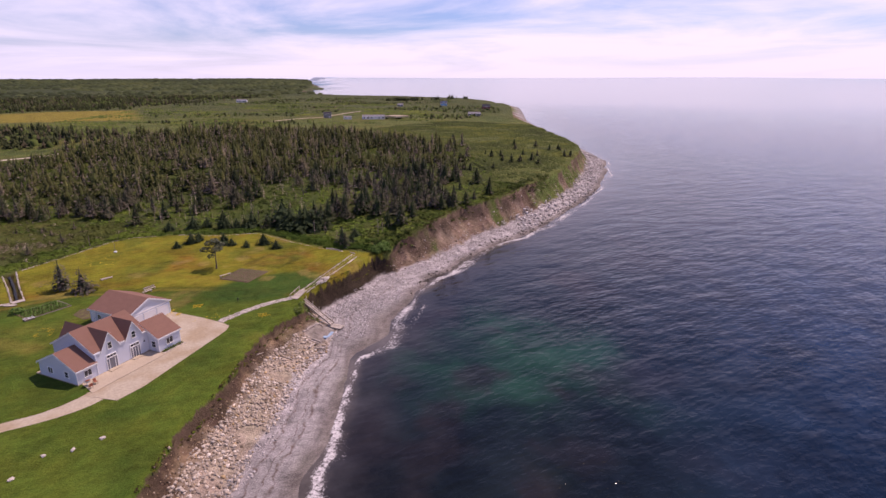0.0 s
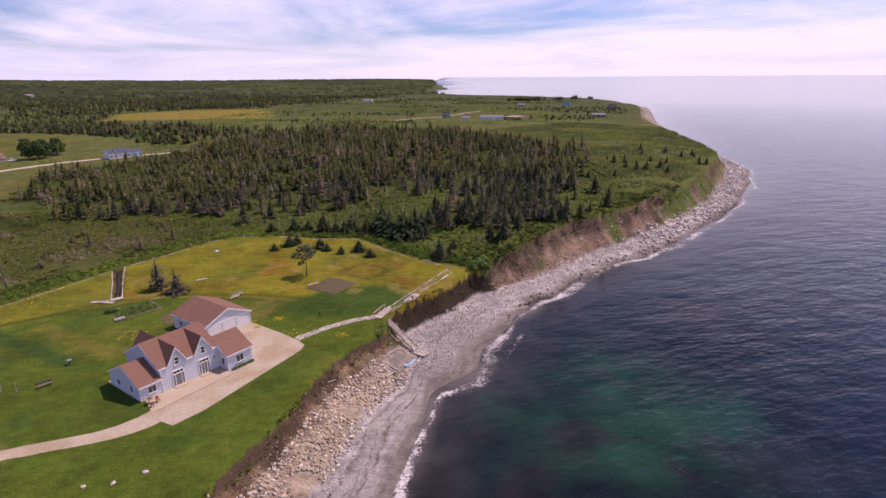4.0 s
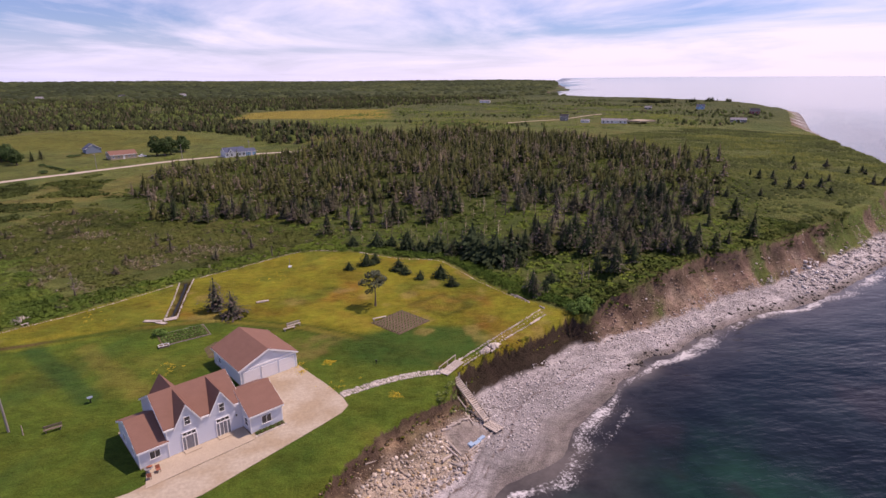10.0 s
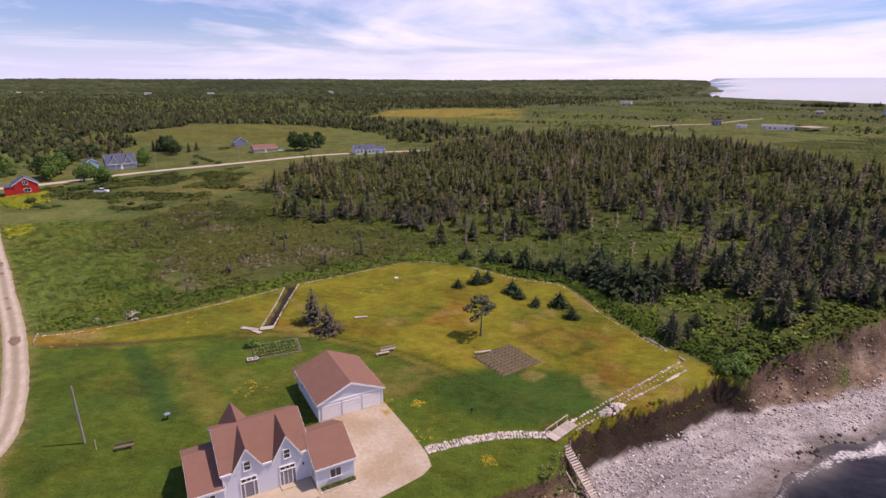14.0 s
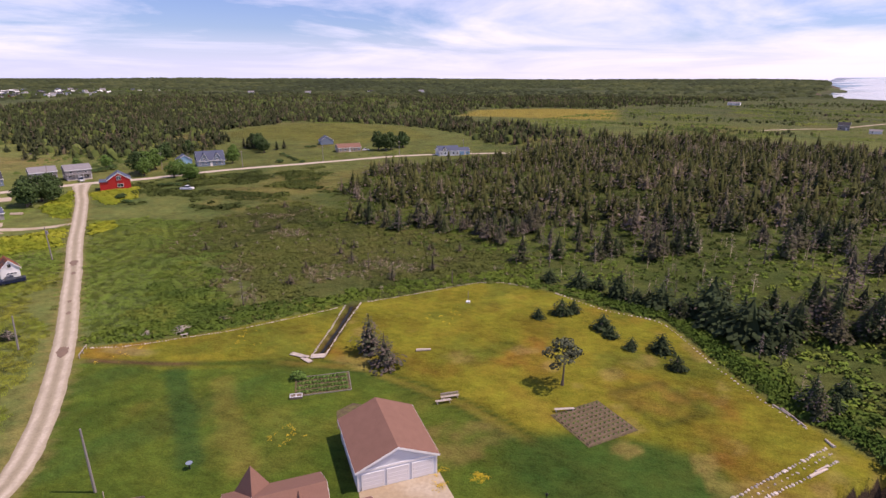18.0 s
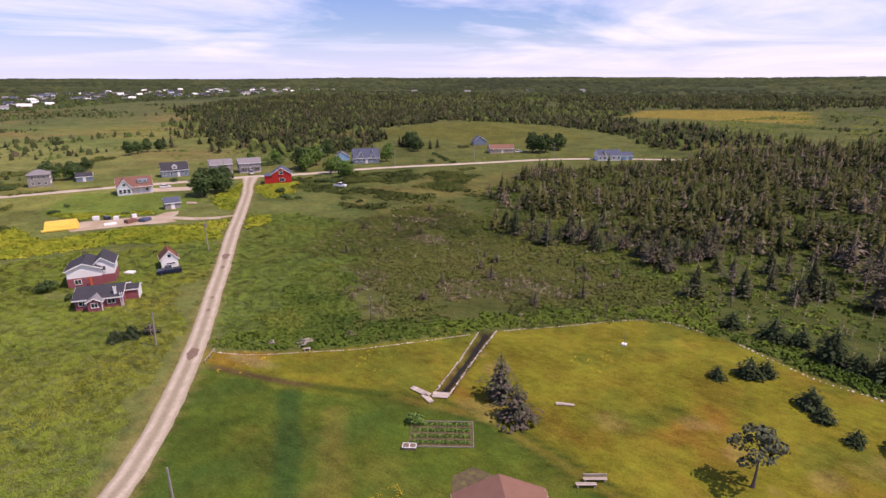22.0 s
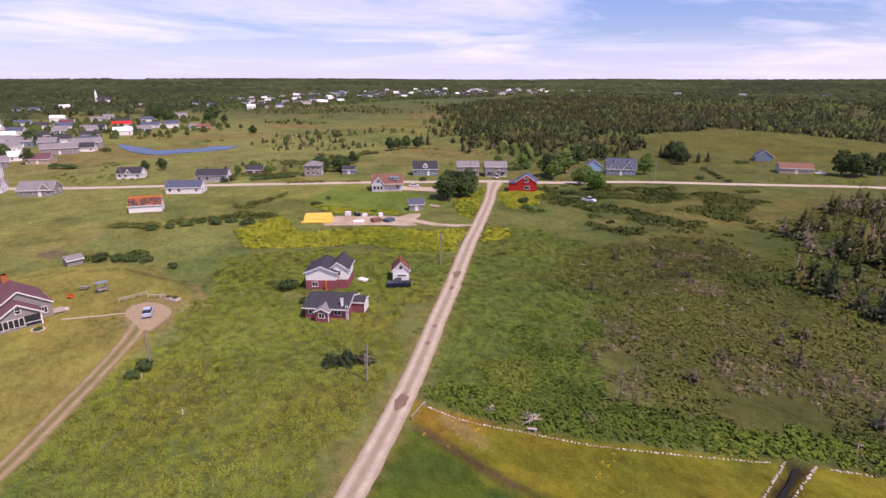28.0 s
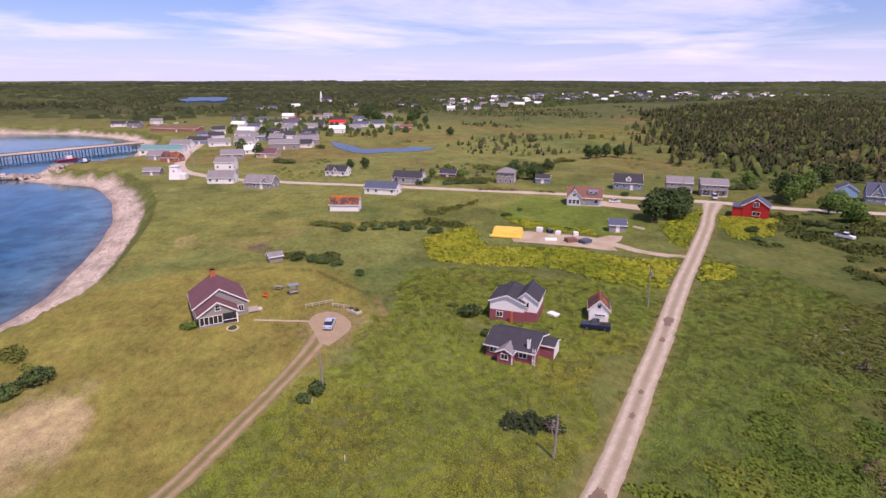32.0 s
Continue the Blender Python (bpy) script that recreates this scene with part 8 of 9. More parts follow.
stairs = thing("beach_stairs", pose(12.9, 67.6, -0.15, 0, 0, -57.5), "weathered wooden stairs down the bank to the beach", "stairs")
N_STEP, RUN, DROP = 24, 0.30, 0.186
for i in range(N_STEP):
    part("tread", boxes((i * RUN, i * RUN + 0.27, -0.6, 0.6, -0.05 - DROP * (i + 1) + 0.19, -0.19 * 0 - DROP * (i + 1) + 0.19)), M["timber"], stairs)
for s in (-0.68, 0.6):
    bm = bmesh.new()
    v = [bm.verts.new(p) for p in ((0, s, 0.05), (0, s, -0.25), (N_STEP * RUN, s, -DROP * N_STEP - 0.12), (N_STEP * RUN, s, -DROP * N_STEP + 0.2), (0, s + 0.08, 0.05), (0, s + 0.08, -0.25), (N_STEP * RUN, s + 0.08, -DROP * N_STEP - 0.12), (N_STEP * RUN, s + 0.08, -DROP * N_STEP + 0.2))]
    for f in ((0, 1, 2, 3), (7, 6, 5, 4), (0, 4, 5, 1), (1, 5, 6, 2), (2, 6, 7, 3), (3, 7, 4, 0)):
        bm.faces.new([v[k] for k in f])
    part("stringer", bm, M["timber"], stairs)
for i in range(5):
    x = 0.2 + i * 1.65
    part("post", boxes((x, x + 0.1, 0.62, 0.72, -DROP * x / RUN - 1.2, -DROP * x / RUN + 0.85)), M["timber"], stairs)
landing = plank_deck("landing", pose(17.4, 60.4, zat(17.4, 60.4) + 0.15, 0, 0, -57), 8, 2.8, 1.9, "broad pale plank landing at the stairs' foot", "landing")


def log(x, y, ln, r, turn, tilt, label, mat="drift", name="driftwood", z=None, root=True):
    bm = bmesh.new()
    g = rng(int(abs(x * 37 + y * 11)))
    n, rings = 8, []
    for i in range(6):
        t = i / 5
        rr = r * (1 - 0.35 * t) * (0.9 + 0.2 * g.random())
        rings.append([bm.verts.new((ln * (t - 0.5), 0.15 * r * math.sin(5 * t) + rr * math.cos(2 * math.pi * k / n), rr * math.sin(2 * math.pi * k / n))) for k in range(n)])
    for a, b in zip(rings, rings[1:]):
        for k in range(n):
            bm.faces.new((a[k], a[(k + 1) % n], b[(k + 1) % n], b[k]))
    bm.faces.new(rings[0][::-1])
    bm.faces.new(rings[-1])
    bmesh.ops.recalc_face_normals(bm, faces=list(bm.faces))
    zz = (zat(x, y) if z is None else z) + r * 0.7
    return tagged(part(name, bm, M[mat], None, m=pose(x, y, zz, 0, tilt, turn)), label, "driftwood")


for x, y, ln, r, turn, tilt in ((9.8, 55.6, 4.9, 0.24, -63, 6), (9.3, 55.0, 4.2, 0.2, -60, 4), (13.0, 55.6, 3.9, 0.17, 43, 1), (16.0, 58.4, 3.4, 0.15, 42, 1), (9.7, 58.3, 1.7, 0.2, 22, 6), (10.6, 58.9, 1.8, 0.24, 30, 4), (11.4, 59.6, 1.7, 0.2, 15, 6), (12.2, 60.2, 1.6, 0.22, 38, 5), (13.0, 60.8, 1.5, 0.2, 20, 4), (8.9, 53.3, 2.2, 0.26, 40, 3), (9.9, 52.2, 2.4, 0.2, -35, 2), (14.0, 61.6, 3.0, 0.16, -70, 12), (-1.6, 51.6, 1.9, 0.1, 30, 10), (13.0, 64.9, 3.8, 0.15, -58, 28), (14.6, 64.2, 2.6, 0.14, -30, 20), (15.0, 66.2, 3.0, 0.14, -75, 18), (32.6, 85.6, 3.4, 0.2, 38, 0), (33.4, 86.6, 2.6, 0.16, 42, 0), (36.4, 92.2, 1.6, 0.2, 110, 0), (36.9, 97.6, 2.0, 0.22, 80, 5), (34.0, 97.8, 4.6, 0.16, -68, 0), (33.0, 99.4, 3.0, 0.13, -60, 0), (-21.9, 106.3, 2.6, 0.26, 20, 0)):
    log(x, y, ln, r, turn, tilt, "bleached driftwood log lying on the bank" if y < 80 else "bleached log lying along the lawn's edge")
for x, y, w, d, turn in ((14.0, 56.9, 1.5, 0.6, 42), (13.0, 56.4, 0.9, 0.8, 40), (14.9, 57.8, 1.3, 0.5, 40)):
    tagged(part("plastic_crate", bevelled(boxes((-w / 2, w / 2, -d / 2, d / 2, 0, 0.35)), 0.05), M["tarp_blue"], None, m=pose(x, y, zat(x, y), 3, 2, turn)), "faded blue plastic crate washed up on the beach", "crate", "crates on the beach")
beam = log(12.9, 55.0, 2.6, 0.16, 38, 0, "squared yellowish beam on the beach", "timber", "beam")
stump = thing("driftwood_stump", pose(-67.6, 103.4, 0.1), "bleached upturned driftwood root on the border", "driftwood")
v, f = bare_crown(433, 2.0, 1.9, 26)
share("root_plate", crown_mesh("root_plate", (v * np.array((1, 1, 0.8)), f), M["drift"]), stump, Matrix.Identity(4))
part("bole", cylinder(bmesh.new(), 0, 0, -0.1, 1.3, 0.24, 0.12, 8), M["drift"], stump)
stump2 = thing("driftwood_stump", pose(-73.2, 101.0, 0.1), "small bleached driftwood root in the thicket's edge", "driftwood")
share("root_plate", crown_mesh("root_plate", (v * 0.5, f), M["drift"]), stump2, pose(0, 0, 0, 0, 0, 80))

# loose rocks on the slope and beach
g = rng(440)


PEN = [(8.9, 57.6), (10.8, 53.6), (17.2, 59.6), (14.0, 62.2)]


def beach_rocks(name, n, x0, x1, y0, y1, lo, hi, sizes, colours, weights, label, seed, power=2.5):
    g = rng(seed)
    q = np.c_[x0 + (x1 - x0) * g.random(n * 12), y0 + (y1 - y0) * g.random(n * 12)]
    s, w1, w2 = shore(q[:, 0], q[:, 1])
    t = np.where(s < w1, s / w1, 1 + (s - w1) / w2)
    q = q[(t > lo) & (t < hi) & ~inside(q[:, 0], q[:, 1], PEN) & (field(q[:, 0], q[:, 1], 5, seed, 2) > -0.35 + 0.5 * g.random(len(q)) - 0.25)][:n]
    size = sizes[0] + (sizes[1] - sizes[0]) * rng(seed + 1).random(len(q)) ** power
    scatter(name, BOULDERS, q, size, shades(len(q), colours, weights, seed + 2, 0.2), M["wood_mass_stone"], label, "stones", seed + 3, z=land_z(q[:, 0], q[:, 1]) + 0.12 * size)


M["wood_mass_stone"] = material("loose shore stone", (0.3, 0.28, 0.26), 0.9, vary=0.12, scale=0.8, fine=4, bump=0.4, island=0.16, attr="tint", soft=0.3, spec=0.1)
PINKS = [(0.42, 0.345, 0.275), (0.34, 0.285, 0.235), (0.54, 0.475, 0.41), (0.38, 0.27, 0.15), (0.21, 0.165, 0.125)]
beach_rocks("bank_rubble", 14000, -40, 16, -10, 68, 0.22, 1.15, (0.05, 0.55), PINKS, [4, 4, 3, 0.9, 1.6], "pinkish angular rubble on the eroding bank", 441, 5.5)
beach_rocks("bank_clods", 3600, -40, 16, -10, 68, 0.0, 0.36, (0.06, 0.34), [(0.085, 0.060, 0.042), (0.16, 0.112, 0.072), (0.25, 0.18, 0.115), (0.36, 0.29, 0.22)], [2, 3, 3, 2], "clods and stones under the turf's edge", 442, 3.0)
beach_rocks("bank_clods", 3800, 42, 210, 75, 180, 0.05, 1.0, (0.08, 0.48), [(0.17, 0.122, 0.085), (0.235, 0.17, 0.12), (0.33, 0.26, 0.20), (0.09, 0.062, 0.042)], [3, 3, 1.5, 1.2], "brown clods on the crumbling bluff", 443, 4.0)
GREYS = [(0.36, 0.33, 0.318), (0.43, 0.40, 0.388), (0.28, 0.258, 0.248), (0.58, 0.55, 0.535)]
beach_rocks("beach_stones", 10000, 14, 130, 55, 130, 0.85, 1.75, (0.05, 0.40), GREYS, [4, 4, 3, 1.2], "grey and white stones strewn over the beach", 445, 4.0)
beach_rocks("beach_stones", 1800, -30, 30, -5, 72, 1.0, 1.3, (0.08, 0.42), GREYS, [4, 4, 3, 1], "grey stones scattered on the sand", 450, 3.5)
beach_rocks("beach_stones", 2600, 110, 300, 100, 260, 0.8, 1.8, (0.35, 1.2), GREYS, [4, 4, 3, 1], "pale stones on the far beach", 455, 2.5)
beach_rocks("tide_rocks", 1700, 42, 190, 60, 160, 1.72, 2.06, (0.14, 0.6), [(0.07, 0.065, 0.06), (0.11, 0.10, 0.095), (0.05, 0.045, 0.035)], [3, 2, 2], "dark wet rocks along the tide line", 460)
beach_rocks("bank_stones", 900, 44, 190, 80, 170, 0.2, 0.9, (0.15, 0.6), [(0.30, 0.22, 0.17), (0.40, 0.36, 0.33)], [2, 1], "stones stuck in the brown bank", 465)
beach_rocks("cove_stones", 1800, -400, -150, -60, 30, 0.75, 1.7, (0.15, 0.5), [(0.42, 0.36, 0.32), (0.50, 0.46, 0.43), (0.36, 0.28, 0.24)], [3, 3, 2], "pale shingle round the cove", 470)
# overhanging turf along the broken edge
p = spline([c for c in COAST if -40 < c[0] < 140 and c[1] > 0], 0.55)
g = rng(475)
q = p + (g.random(p.shape) - 0.5) * 0.7
TUFT = [leafy(480 + i, [(0, 0, 0.05, 0.45, 0.45, 0.14)], 12, 0.16) for i in range(3)]
scatter("edge_turf", TUFT, q, 0.45 + 0.5 * g.random(len(q)), shades(len(q), [(0.066, 0.09, 0.015), (0.09, 0.092, 0.02), (0.06, 0.042, 0.026)], [3, 2, 3], 476), M["grass_mass"], "ragged turf overhanging the bank's broken edge", "grass", 477)
BANKSHRUB = [(9, 59), (14, 62.8), (16, 65), (13, 67), (9, 62.5)]
q = sown(BANKSHRUB, 0.9, 478)
scatter("bank_shrubs", SHRUBS, q, 0.35 + 0.25 * g.random(len(q)), shades(len(q), [(0.16, 0.20, 0.07), (0.11, 0.15, 0.045)], [1, 1], 479), M["wood_mass"], "low green shrubs on the bank by the stairs", "shrubs", 480)
q = land_only(sown([(44, 84), (60, 93), (75, 101), (95, 109), (115, 116), (152, 133), (182, 150), (180, 156), (150, 140), (112, 123), (70, 105), (44, 90)], 2.2, 481, 0.9), -4.5)
q = q[field(q[:, 0], q[:, 1], 12, 482, 2) > 0.05]
scatter("bank_shrubs", SHRUBS, q, 0.5 + 0.8 * g.random(len(q)), shades(len(q), [(0.075, 0.10, 0.026), (0.058, 0.08, 0.022)], [1, 1], 483), M["brush"], "green shrubs slumping down the brown bank", "shrubs", 484)

# tall grass
def blades(seed, n=44, r=0.75, h=0.2, w=0.055):
    """A tuft of single bent blades leaning with the wind."""
    g, v, f = rng(seed), [], []
    for i in range(n):
        a, k = g.random() * 6.28, r * math.sqrt(g.random())
        x, y, t, hh = k * math.cos(a), k * math.sin(a), g.random() * 6.28, h * (0.5 + 0.6 * g.random())
        lx, ly = 0.5 * hh + 0.9 * hh * (g.random() - 0.5), 0.25 * hh + 0.9 * hh * (g.random() - 0.5)
        c = len(v)
        v += [(x - w * math.cos(t), y - w * math.sin(t), 0), (x + w * math.cos(t), y + w * math.sin(t), 0), (x + 2.2 * lx, y + 2.2 * ly, hh)]
        f += [(c, c + 1, c + 2)]
    return np.array(v), np.array(f)


GRASS = [blades(490 + i) for i in range(4)]


def tall_grass(name, poly, gap, seed, colours, weights, size, label, mask=None):
    q = blotch(poly, gap, seed, 10, 14, 0, 0.9)
    for bad in (TAN, LAWN, REDLAWN):
        q = q[~inside(q[:, 0], q[:, 1], bad)]
    q = q[(distance(q[:, 0], q[:, 1], ROADS[1]) > 2.6) & (distance(q[:, 0], q[:, 1], [(-86, 34), (-99, 45), (-120.5, 59), (-140, 69)]) > 2.4)]
    k = field(q[:, 0], q[:, 1], 12, seed + 1, 3) + 0.5 * field(q[:, 0], q[:, 1], 34, seed + 2, 2)
    q, k = q[k > -0.8], k[k > -0.8]
    m = np.clip(0.45 + 0.7 * field(q[:, 0], q[:, 1], 22, seed + 6, 4) + 0.12 * (rng(seed + 7).random(len(q)) - 0.5), 0, 1)[:, None]
    p = np.array(colours)
    c = np.where(m < 0.5, p[0] * (1 - 2 * m) + p[1] * 2 * m, p[1] * (2 - 2 * m) + p[2] * (2 * m - 1)) * (1.78 + 0.25 * k)[:, None]
    scatter(name, GRASS, q, size * (0.7 + 0.6 * rng(seed + 4).random(len(q))), c, M["grass_mass"], label, "grass", seed + 5)


WILD = [(-60, 22), (-90, 28), (-104, 46), (-122, 60), (-136, 74), (-142, 84), (-152, 84), (-172, 92), (-150, 132), (-136, 146), (-112, 120), (-90, 97), (-64, 64), (-56, 45)]
tall_grass("tall_grass", WILD, 0.85, 500, [(0.080, 0.130, 0.027), (0.112, 0.150, 0.022), (0.160, 0.158, 0.028)], [4, 3, 2], 1.0, "tall green grass swaying in the field")
tall_grass("tall_grass", [(-104, 112), (-92, 98), (-62, 106), (-68, 118), (-86, 138), (-119, 186), (-160, 172), (-150, 160), (-128, 140)], 0.85, 510, [(0.062, 0.104, 0.028), (0.078, 0.118, 0.024), (0.108, 0.124, 0.025)], [3, 3, 1], 1.0, "tall blue-green reeds beside the lane")

# buttercups in the lawn
M["petal"] = material("yellow petals", (0.60, 0.42, 0.02), 0.8, vary=0.2, scale=2, bump=0.0, island=0.3)
BLOOM = [leafy(535 + i, [(0, 0, 0.08, 0.3, 0.3, 0.1)], 12, 0.05) for i in range(3)]
g = rng(536)
q = np.concatenate([np.array((x, y)) + g.normal(size=(n, 2)) * r for x, y, r, n in ((-7.4, 76.2, 0.5, 26), (-11.8, 73.4, 0.45, 18), (-12.6, 76.5, 0.7, 12), (2.7, 63.5, 0.6, 18), (-34, 79, 1.6, 16), (-6, 68, 1.5, 10), (-72, 95.5, 2.2, 18), (-56, 103.5, 2.4, 14), (-21, 121, 3.0, 14))])
scatter("buttercups", BLOOM, q, 0.8 + 0.6 * g.random(len(q)), np.ones((len(q), 3)), M["petal"], "small yellow buttercup patches in the grass", "flowers", 537)

# ---------------------------------------------------------------- gardens and lawn furniture
plot = thing("vegetable_plot", pose(6.4, 90.6, 0.0, 0, 0, 38.5), "tilled brown vegetable plot with raised rows", "garden plot")
for i in range(9):
    bm = prism([(-0.4, -0.05), (0.4, -0.05), (0.22, 0.14), (-0.22, 0.14)], -4.0, 4.0)
    g = rng(540 + i)
    part("ridge", bm, M["ridge_soil"], plot, m=pose(0, -3.5 + 0.87 * i, 0.03))
part("soil", boxes((-4.3, 4.3, -4.1, 4.1, -0.1, 0.05)), M["soil"], plot)
SEEDLING = crown_mesh("seedling", leafy(545, [(0, 0, 0.1, 0.13, 0.13, 0.12)], 6, 0.1), M["leaf"])
for i in range(90):
    share("seedling", SEEDLING, plot, pose(-3.6 + 0.8 * (i % 10), -3.5 + 0.87 * (i // 10), 0.12, 0, 0, 47 * i))


def bench(x, y, turn, ln, label, mat="timber", back=False):
    root = thing("bench", pose(x, y, 0.02, 0, 0, turn), label, "bench")
    for i in range(3):
        part("slat", boxes((-ln / 2, ln / 2, -0.22 + 0.16 * i, -0.08 + 0.16 * i, 0.42, 0.47)), M[mat], root)
    for sx in (-ln / 2 + 0.2, ln / 2 - 0.3):
        for sy in (-0.2, 0.14):
            part("leg", boxes((sx, sx + 0.1, sy, sy + 0.08, -0.02, 0.42)), M[mat], root)
    if back:
        for i in range(2):
            part("back_slat", boxes((-ln / 2, ln / 2, 0.24, 0.28, 0.58 + 0.2 * i, 0.72 + 0.2 * i)), M[mat], root)
        for sx in (-ln / 2 + 0.2, ln / 2 - 0.3):
            part("back_post", boxes((sx, sx + 0.08, 0.2, 0.26, 0.4, 0.95)), M[mat], root)
    return root


bench(2.4, 92.5, 18, 2.9, "pale timber bench beside the vegetable plot")
bench(-14.3, 92.3, 28, 2.8, "rough timber bench on the lawn", "drift", True)
bench(-15.0, 90.9, 28, 2.4, "second rough timber bench beside the first", "drift")
bench(-44.3, 63.3, 25, 2.2, "weathered bench on the mown lawn", "old_wood", True)
bench(-66.3, 102.2, 40, 1.3, "small pale bench on the stone border", "timber")
gb = thing("garden_bed", pose(-34.6, 92.2, 0.0, 0, 0, 26), "vegetable bed with green rows inside a timber frame", "garden bed")
PLANT = crown_mesh("plant", leafy(550, [(0, 0, 0.1, 0.36, 0.32, 0.32)], 16, 0.17), M["leaf"])
for i in range(56):
    share("plant", PLANT, gb, pose(-3.6 + 0.55 * (i % 14), -2.1 + 1.3 * (i // 14), 0.02, 0, 0, 61 * i))
part("soil", boxes((-4.2, 4.2, -2.8, 2.6, -0.1, 0.05)), M["soil"], gb)
for r in ((-4.3, 4.3, 2.6, 2.68, 0, 0.12), (4.2, 4.28, -2.9, 2.6, 0, 0.12), (-4.3, 4.2, -2.95, -2.87, 0, 0.12)):
    part("frame_board", boxes(r), M["pole_wood"], gb)
tree("shrub", -39.0, 92.6, trunk_mesh("trunk", 0.8, 0.06, M["bark"], 0, 9), crown_mesh("crown", leafy(556, [(0, 0, 0.6, 1.1, 1.1, 0.8), (0.7, 0.2, 0.5, 0.8, 0.7, 0.6)], 180, 0.24), M["leaf"]), "leafy light green shrub by the garden bed", "shrub")
crate = thing("cold_frame", pose(-36.8, 87.6, 0.02, 0, 0, 24), "white-framed cold frame on the grass", "cold frame")
part("box", boxes((-0.9, 0.9, -0.5, 0.5, 0, 0.3)), M["old_wood"], crate)
for x in (-0.9, -0.04, 0.82):
    part("glazing_bar", boxes((x, x + 0.08, -0.5, 0.5, 0.3, 0.36)), M["trim"], crate)
for y in (-0.5, 0.42):
    part("rail", boxes((-0.9, 0.9, y, y + 0.08, 0.36, 0.4)), M["trim"], crate)
patch("bare_soil", [(-29.5, 85.5), (-27.8, 81.6), (-25.5, 81.8), (-22.3, 83.6), (-22.0, 85.6), (-24.5, 87.8), (-28.0, 88.0)], M["soil"], "bare dark soil behind the garage", "soil", 0.035)
bath = thing("birdbath", pose(-42.2, 70.1, 0), "small dark birdbath on the mown lawn", "birdbath")
part("pedestal", cylinder(bmesh.new(), 0, 0, -0.05, 0.75, 0.10, 0.07, 10), M["black"], bath)
part("bowl", cylinder(bmesh.new(), 0, 0, 0.75, 0.9, 0.3, 0.42, 14), M["siding_slate"], bath)
post = thing("flag_post", pose(-18.0, 129.8, 0), "thin grey post in a white base on the lawn", "post")
part("pole", cylinder(bmesh.new(), 0, 0, 0, 2.6, 0.05, 0.04, 8), M["pole_wood"], post)
part("base", bevelled(boxes((-0.4, 0.4, -0.4, 0.4, -0.05, 0.3)), 0.05), M["trim"], post)
post = thing("wooden_post", pose(-23.5, 140.0, 0), "dark upright post at the lawn's far border", "post")
part("pole", cylinder(bmesh.new(), 0, 0, -0.1, 3.2, 0.11, 0.08, 8), M["old_wood"], post)
statue = thing("garden_ornament", pose(0.6, 74.2, 0), "small black iron ornament on the grass", "ornament")
part("stem", cylinder(bmesh.new(), 0, 0, 0, 0.5, 0.05, 0.04, 8), M["black"], statue)
part("top", pebble(560, 1.1), M["black"], statue, m=Matrix.Translation((0, 0, 0.65)) @ Matrix.Diagonal((0.4, 0.25, 0.45, 1)))
grill = thing("patio_table", pose(*hp(0.6, -1.4), 0.09, 0, 0, HOUSE_TURN), "round white patio table with a folded cover", "table")
part("top", cylinder(bmesh.new(), 0, 0, 0.68, 0.74, 0.5, 0.5, 18), M["siding_grey"], grill)
part("leg", cylinder(bmesh.new(), 0, 0, 0, 0.68, 0.06, 0.06, 8), M["trim"], grill)
part("cover", pebble(561, 0.5), M["siding_brick"], grill, m=Matrix.Translation((0.1, 0, 0.85)) @ Matrix.Diagonal((0.7, 0.5, 0.4, 1)))
for dx, dy, t in ((0.9, -0.6, 30), (-0.3, -1.2, 200)):
    ch = thing("patio_chair", pose(*hp(0.6 + dx, -1.4 + dy), 0.09, 0, 0, t), "low brown patio chair on the concrete", "chair", "patio chairs")
    part("seat", boxes((-0.25, 0.25, -0.25, 0.25, 0.38, 0.43)), M["siding_brick"], ch)
    part("backrest", boxes((-0.25, 0.25, 0.2, 0.25, 0.43, 0.9)), M["siding_brick"], ch)
    for lx in (-0.24, 0.19):
        for ly in (-0.24, 0.19):
            part("leg", boxes((lx, lx + 0.05, ly, ly + 0.05, 0, 0.38)), M["old_wood"], ch)
fence = thing("rail_fence", pose(-79.2, 92.6, 0, 0, 0, 118), "short pale rail fence beside the lane", "fence")
for x in (-1.9, 0, 1.9):
    part("post", boxes((x - 0.06, x + 0.06, -0.06, 0.06, -0.1, 0.75)), M["timber"], fence)
part("rail", boxes((-2.1, 2.1, -0.05, 0.05, 0.6, 0.7)), M["timber"], fence)


# ---------------------------------------------------------------- poles and wires
def utility_pole(x, y, h, label, lean=0.0, turn=57, arm=True, can=False):
    root = thing("utility_pole", pose(x, y, zat(x, y), 0, lean, turn), label, "utility pole", "utility poles")
    part("pole", cylinder(bmesh.new(), 0, 0, -0.3, h, 0.17, 0.11, 10), M["pole_wood"], root)
    if arm:
        part("crossarm", boxes((-1.0, 1.0, -0.06, 0.06, h - 0.6, h - 0.46)), M["pole_wood"], root)
        for i in (-0.85, 0.0, 0.85):
            part("insulator", cylinder(bmesh.new(), i, 0, h - 0.46, h - 0.28, 0.05, 0.03, 6), M["glass_pale"], root)
    if can:
        part("transformer", cylinder(bmesh.new(), 0.3, 0, h - 2.0, h - 1.1, 0.24, 0.24, 12), M["siding_grey"], root)
    return root


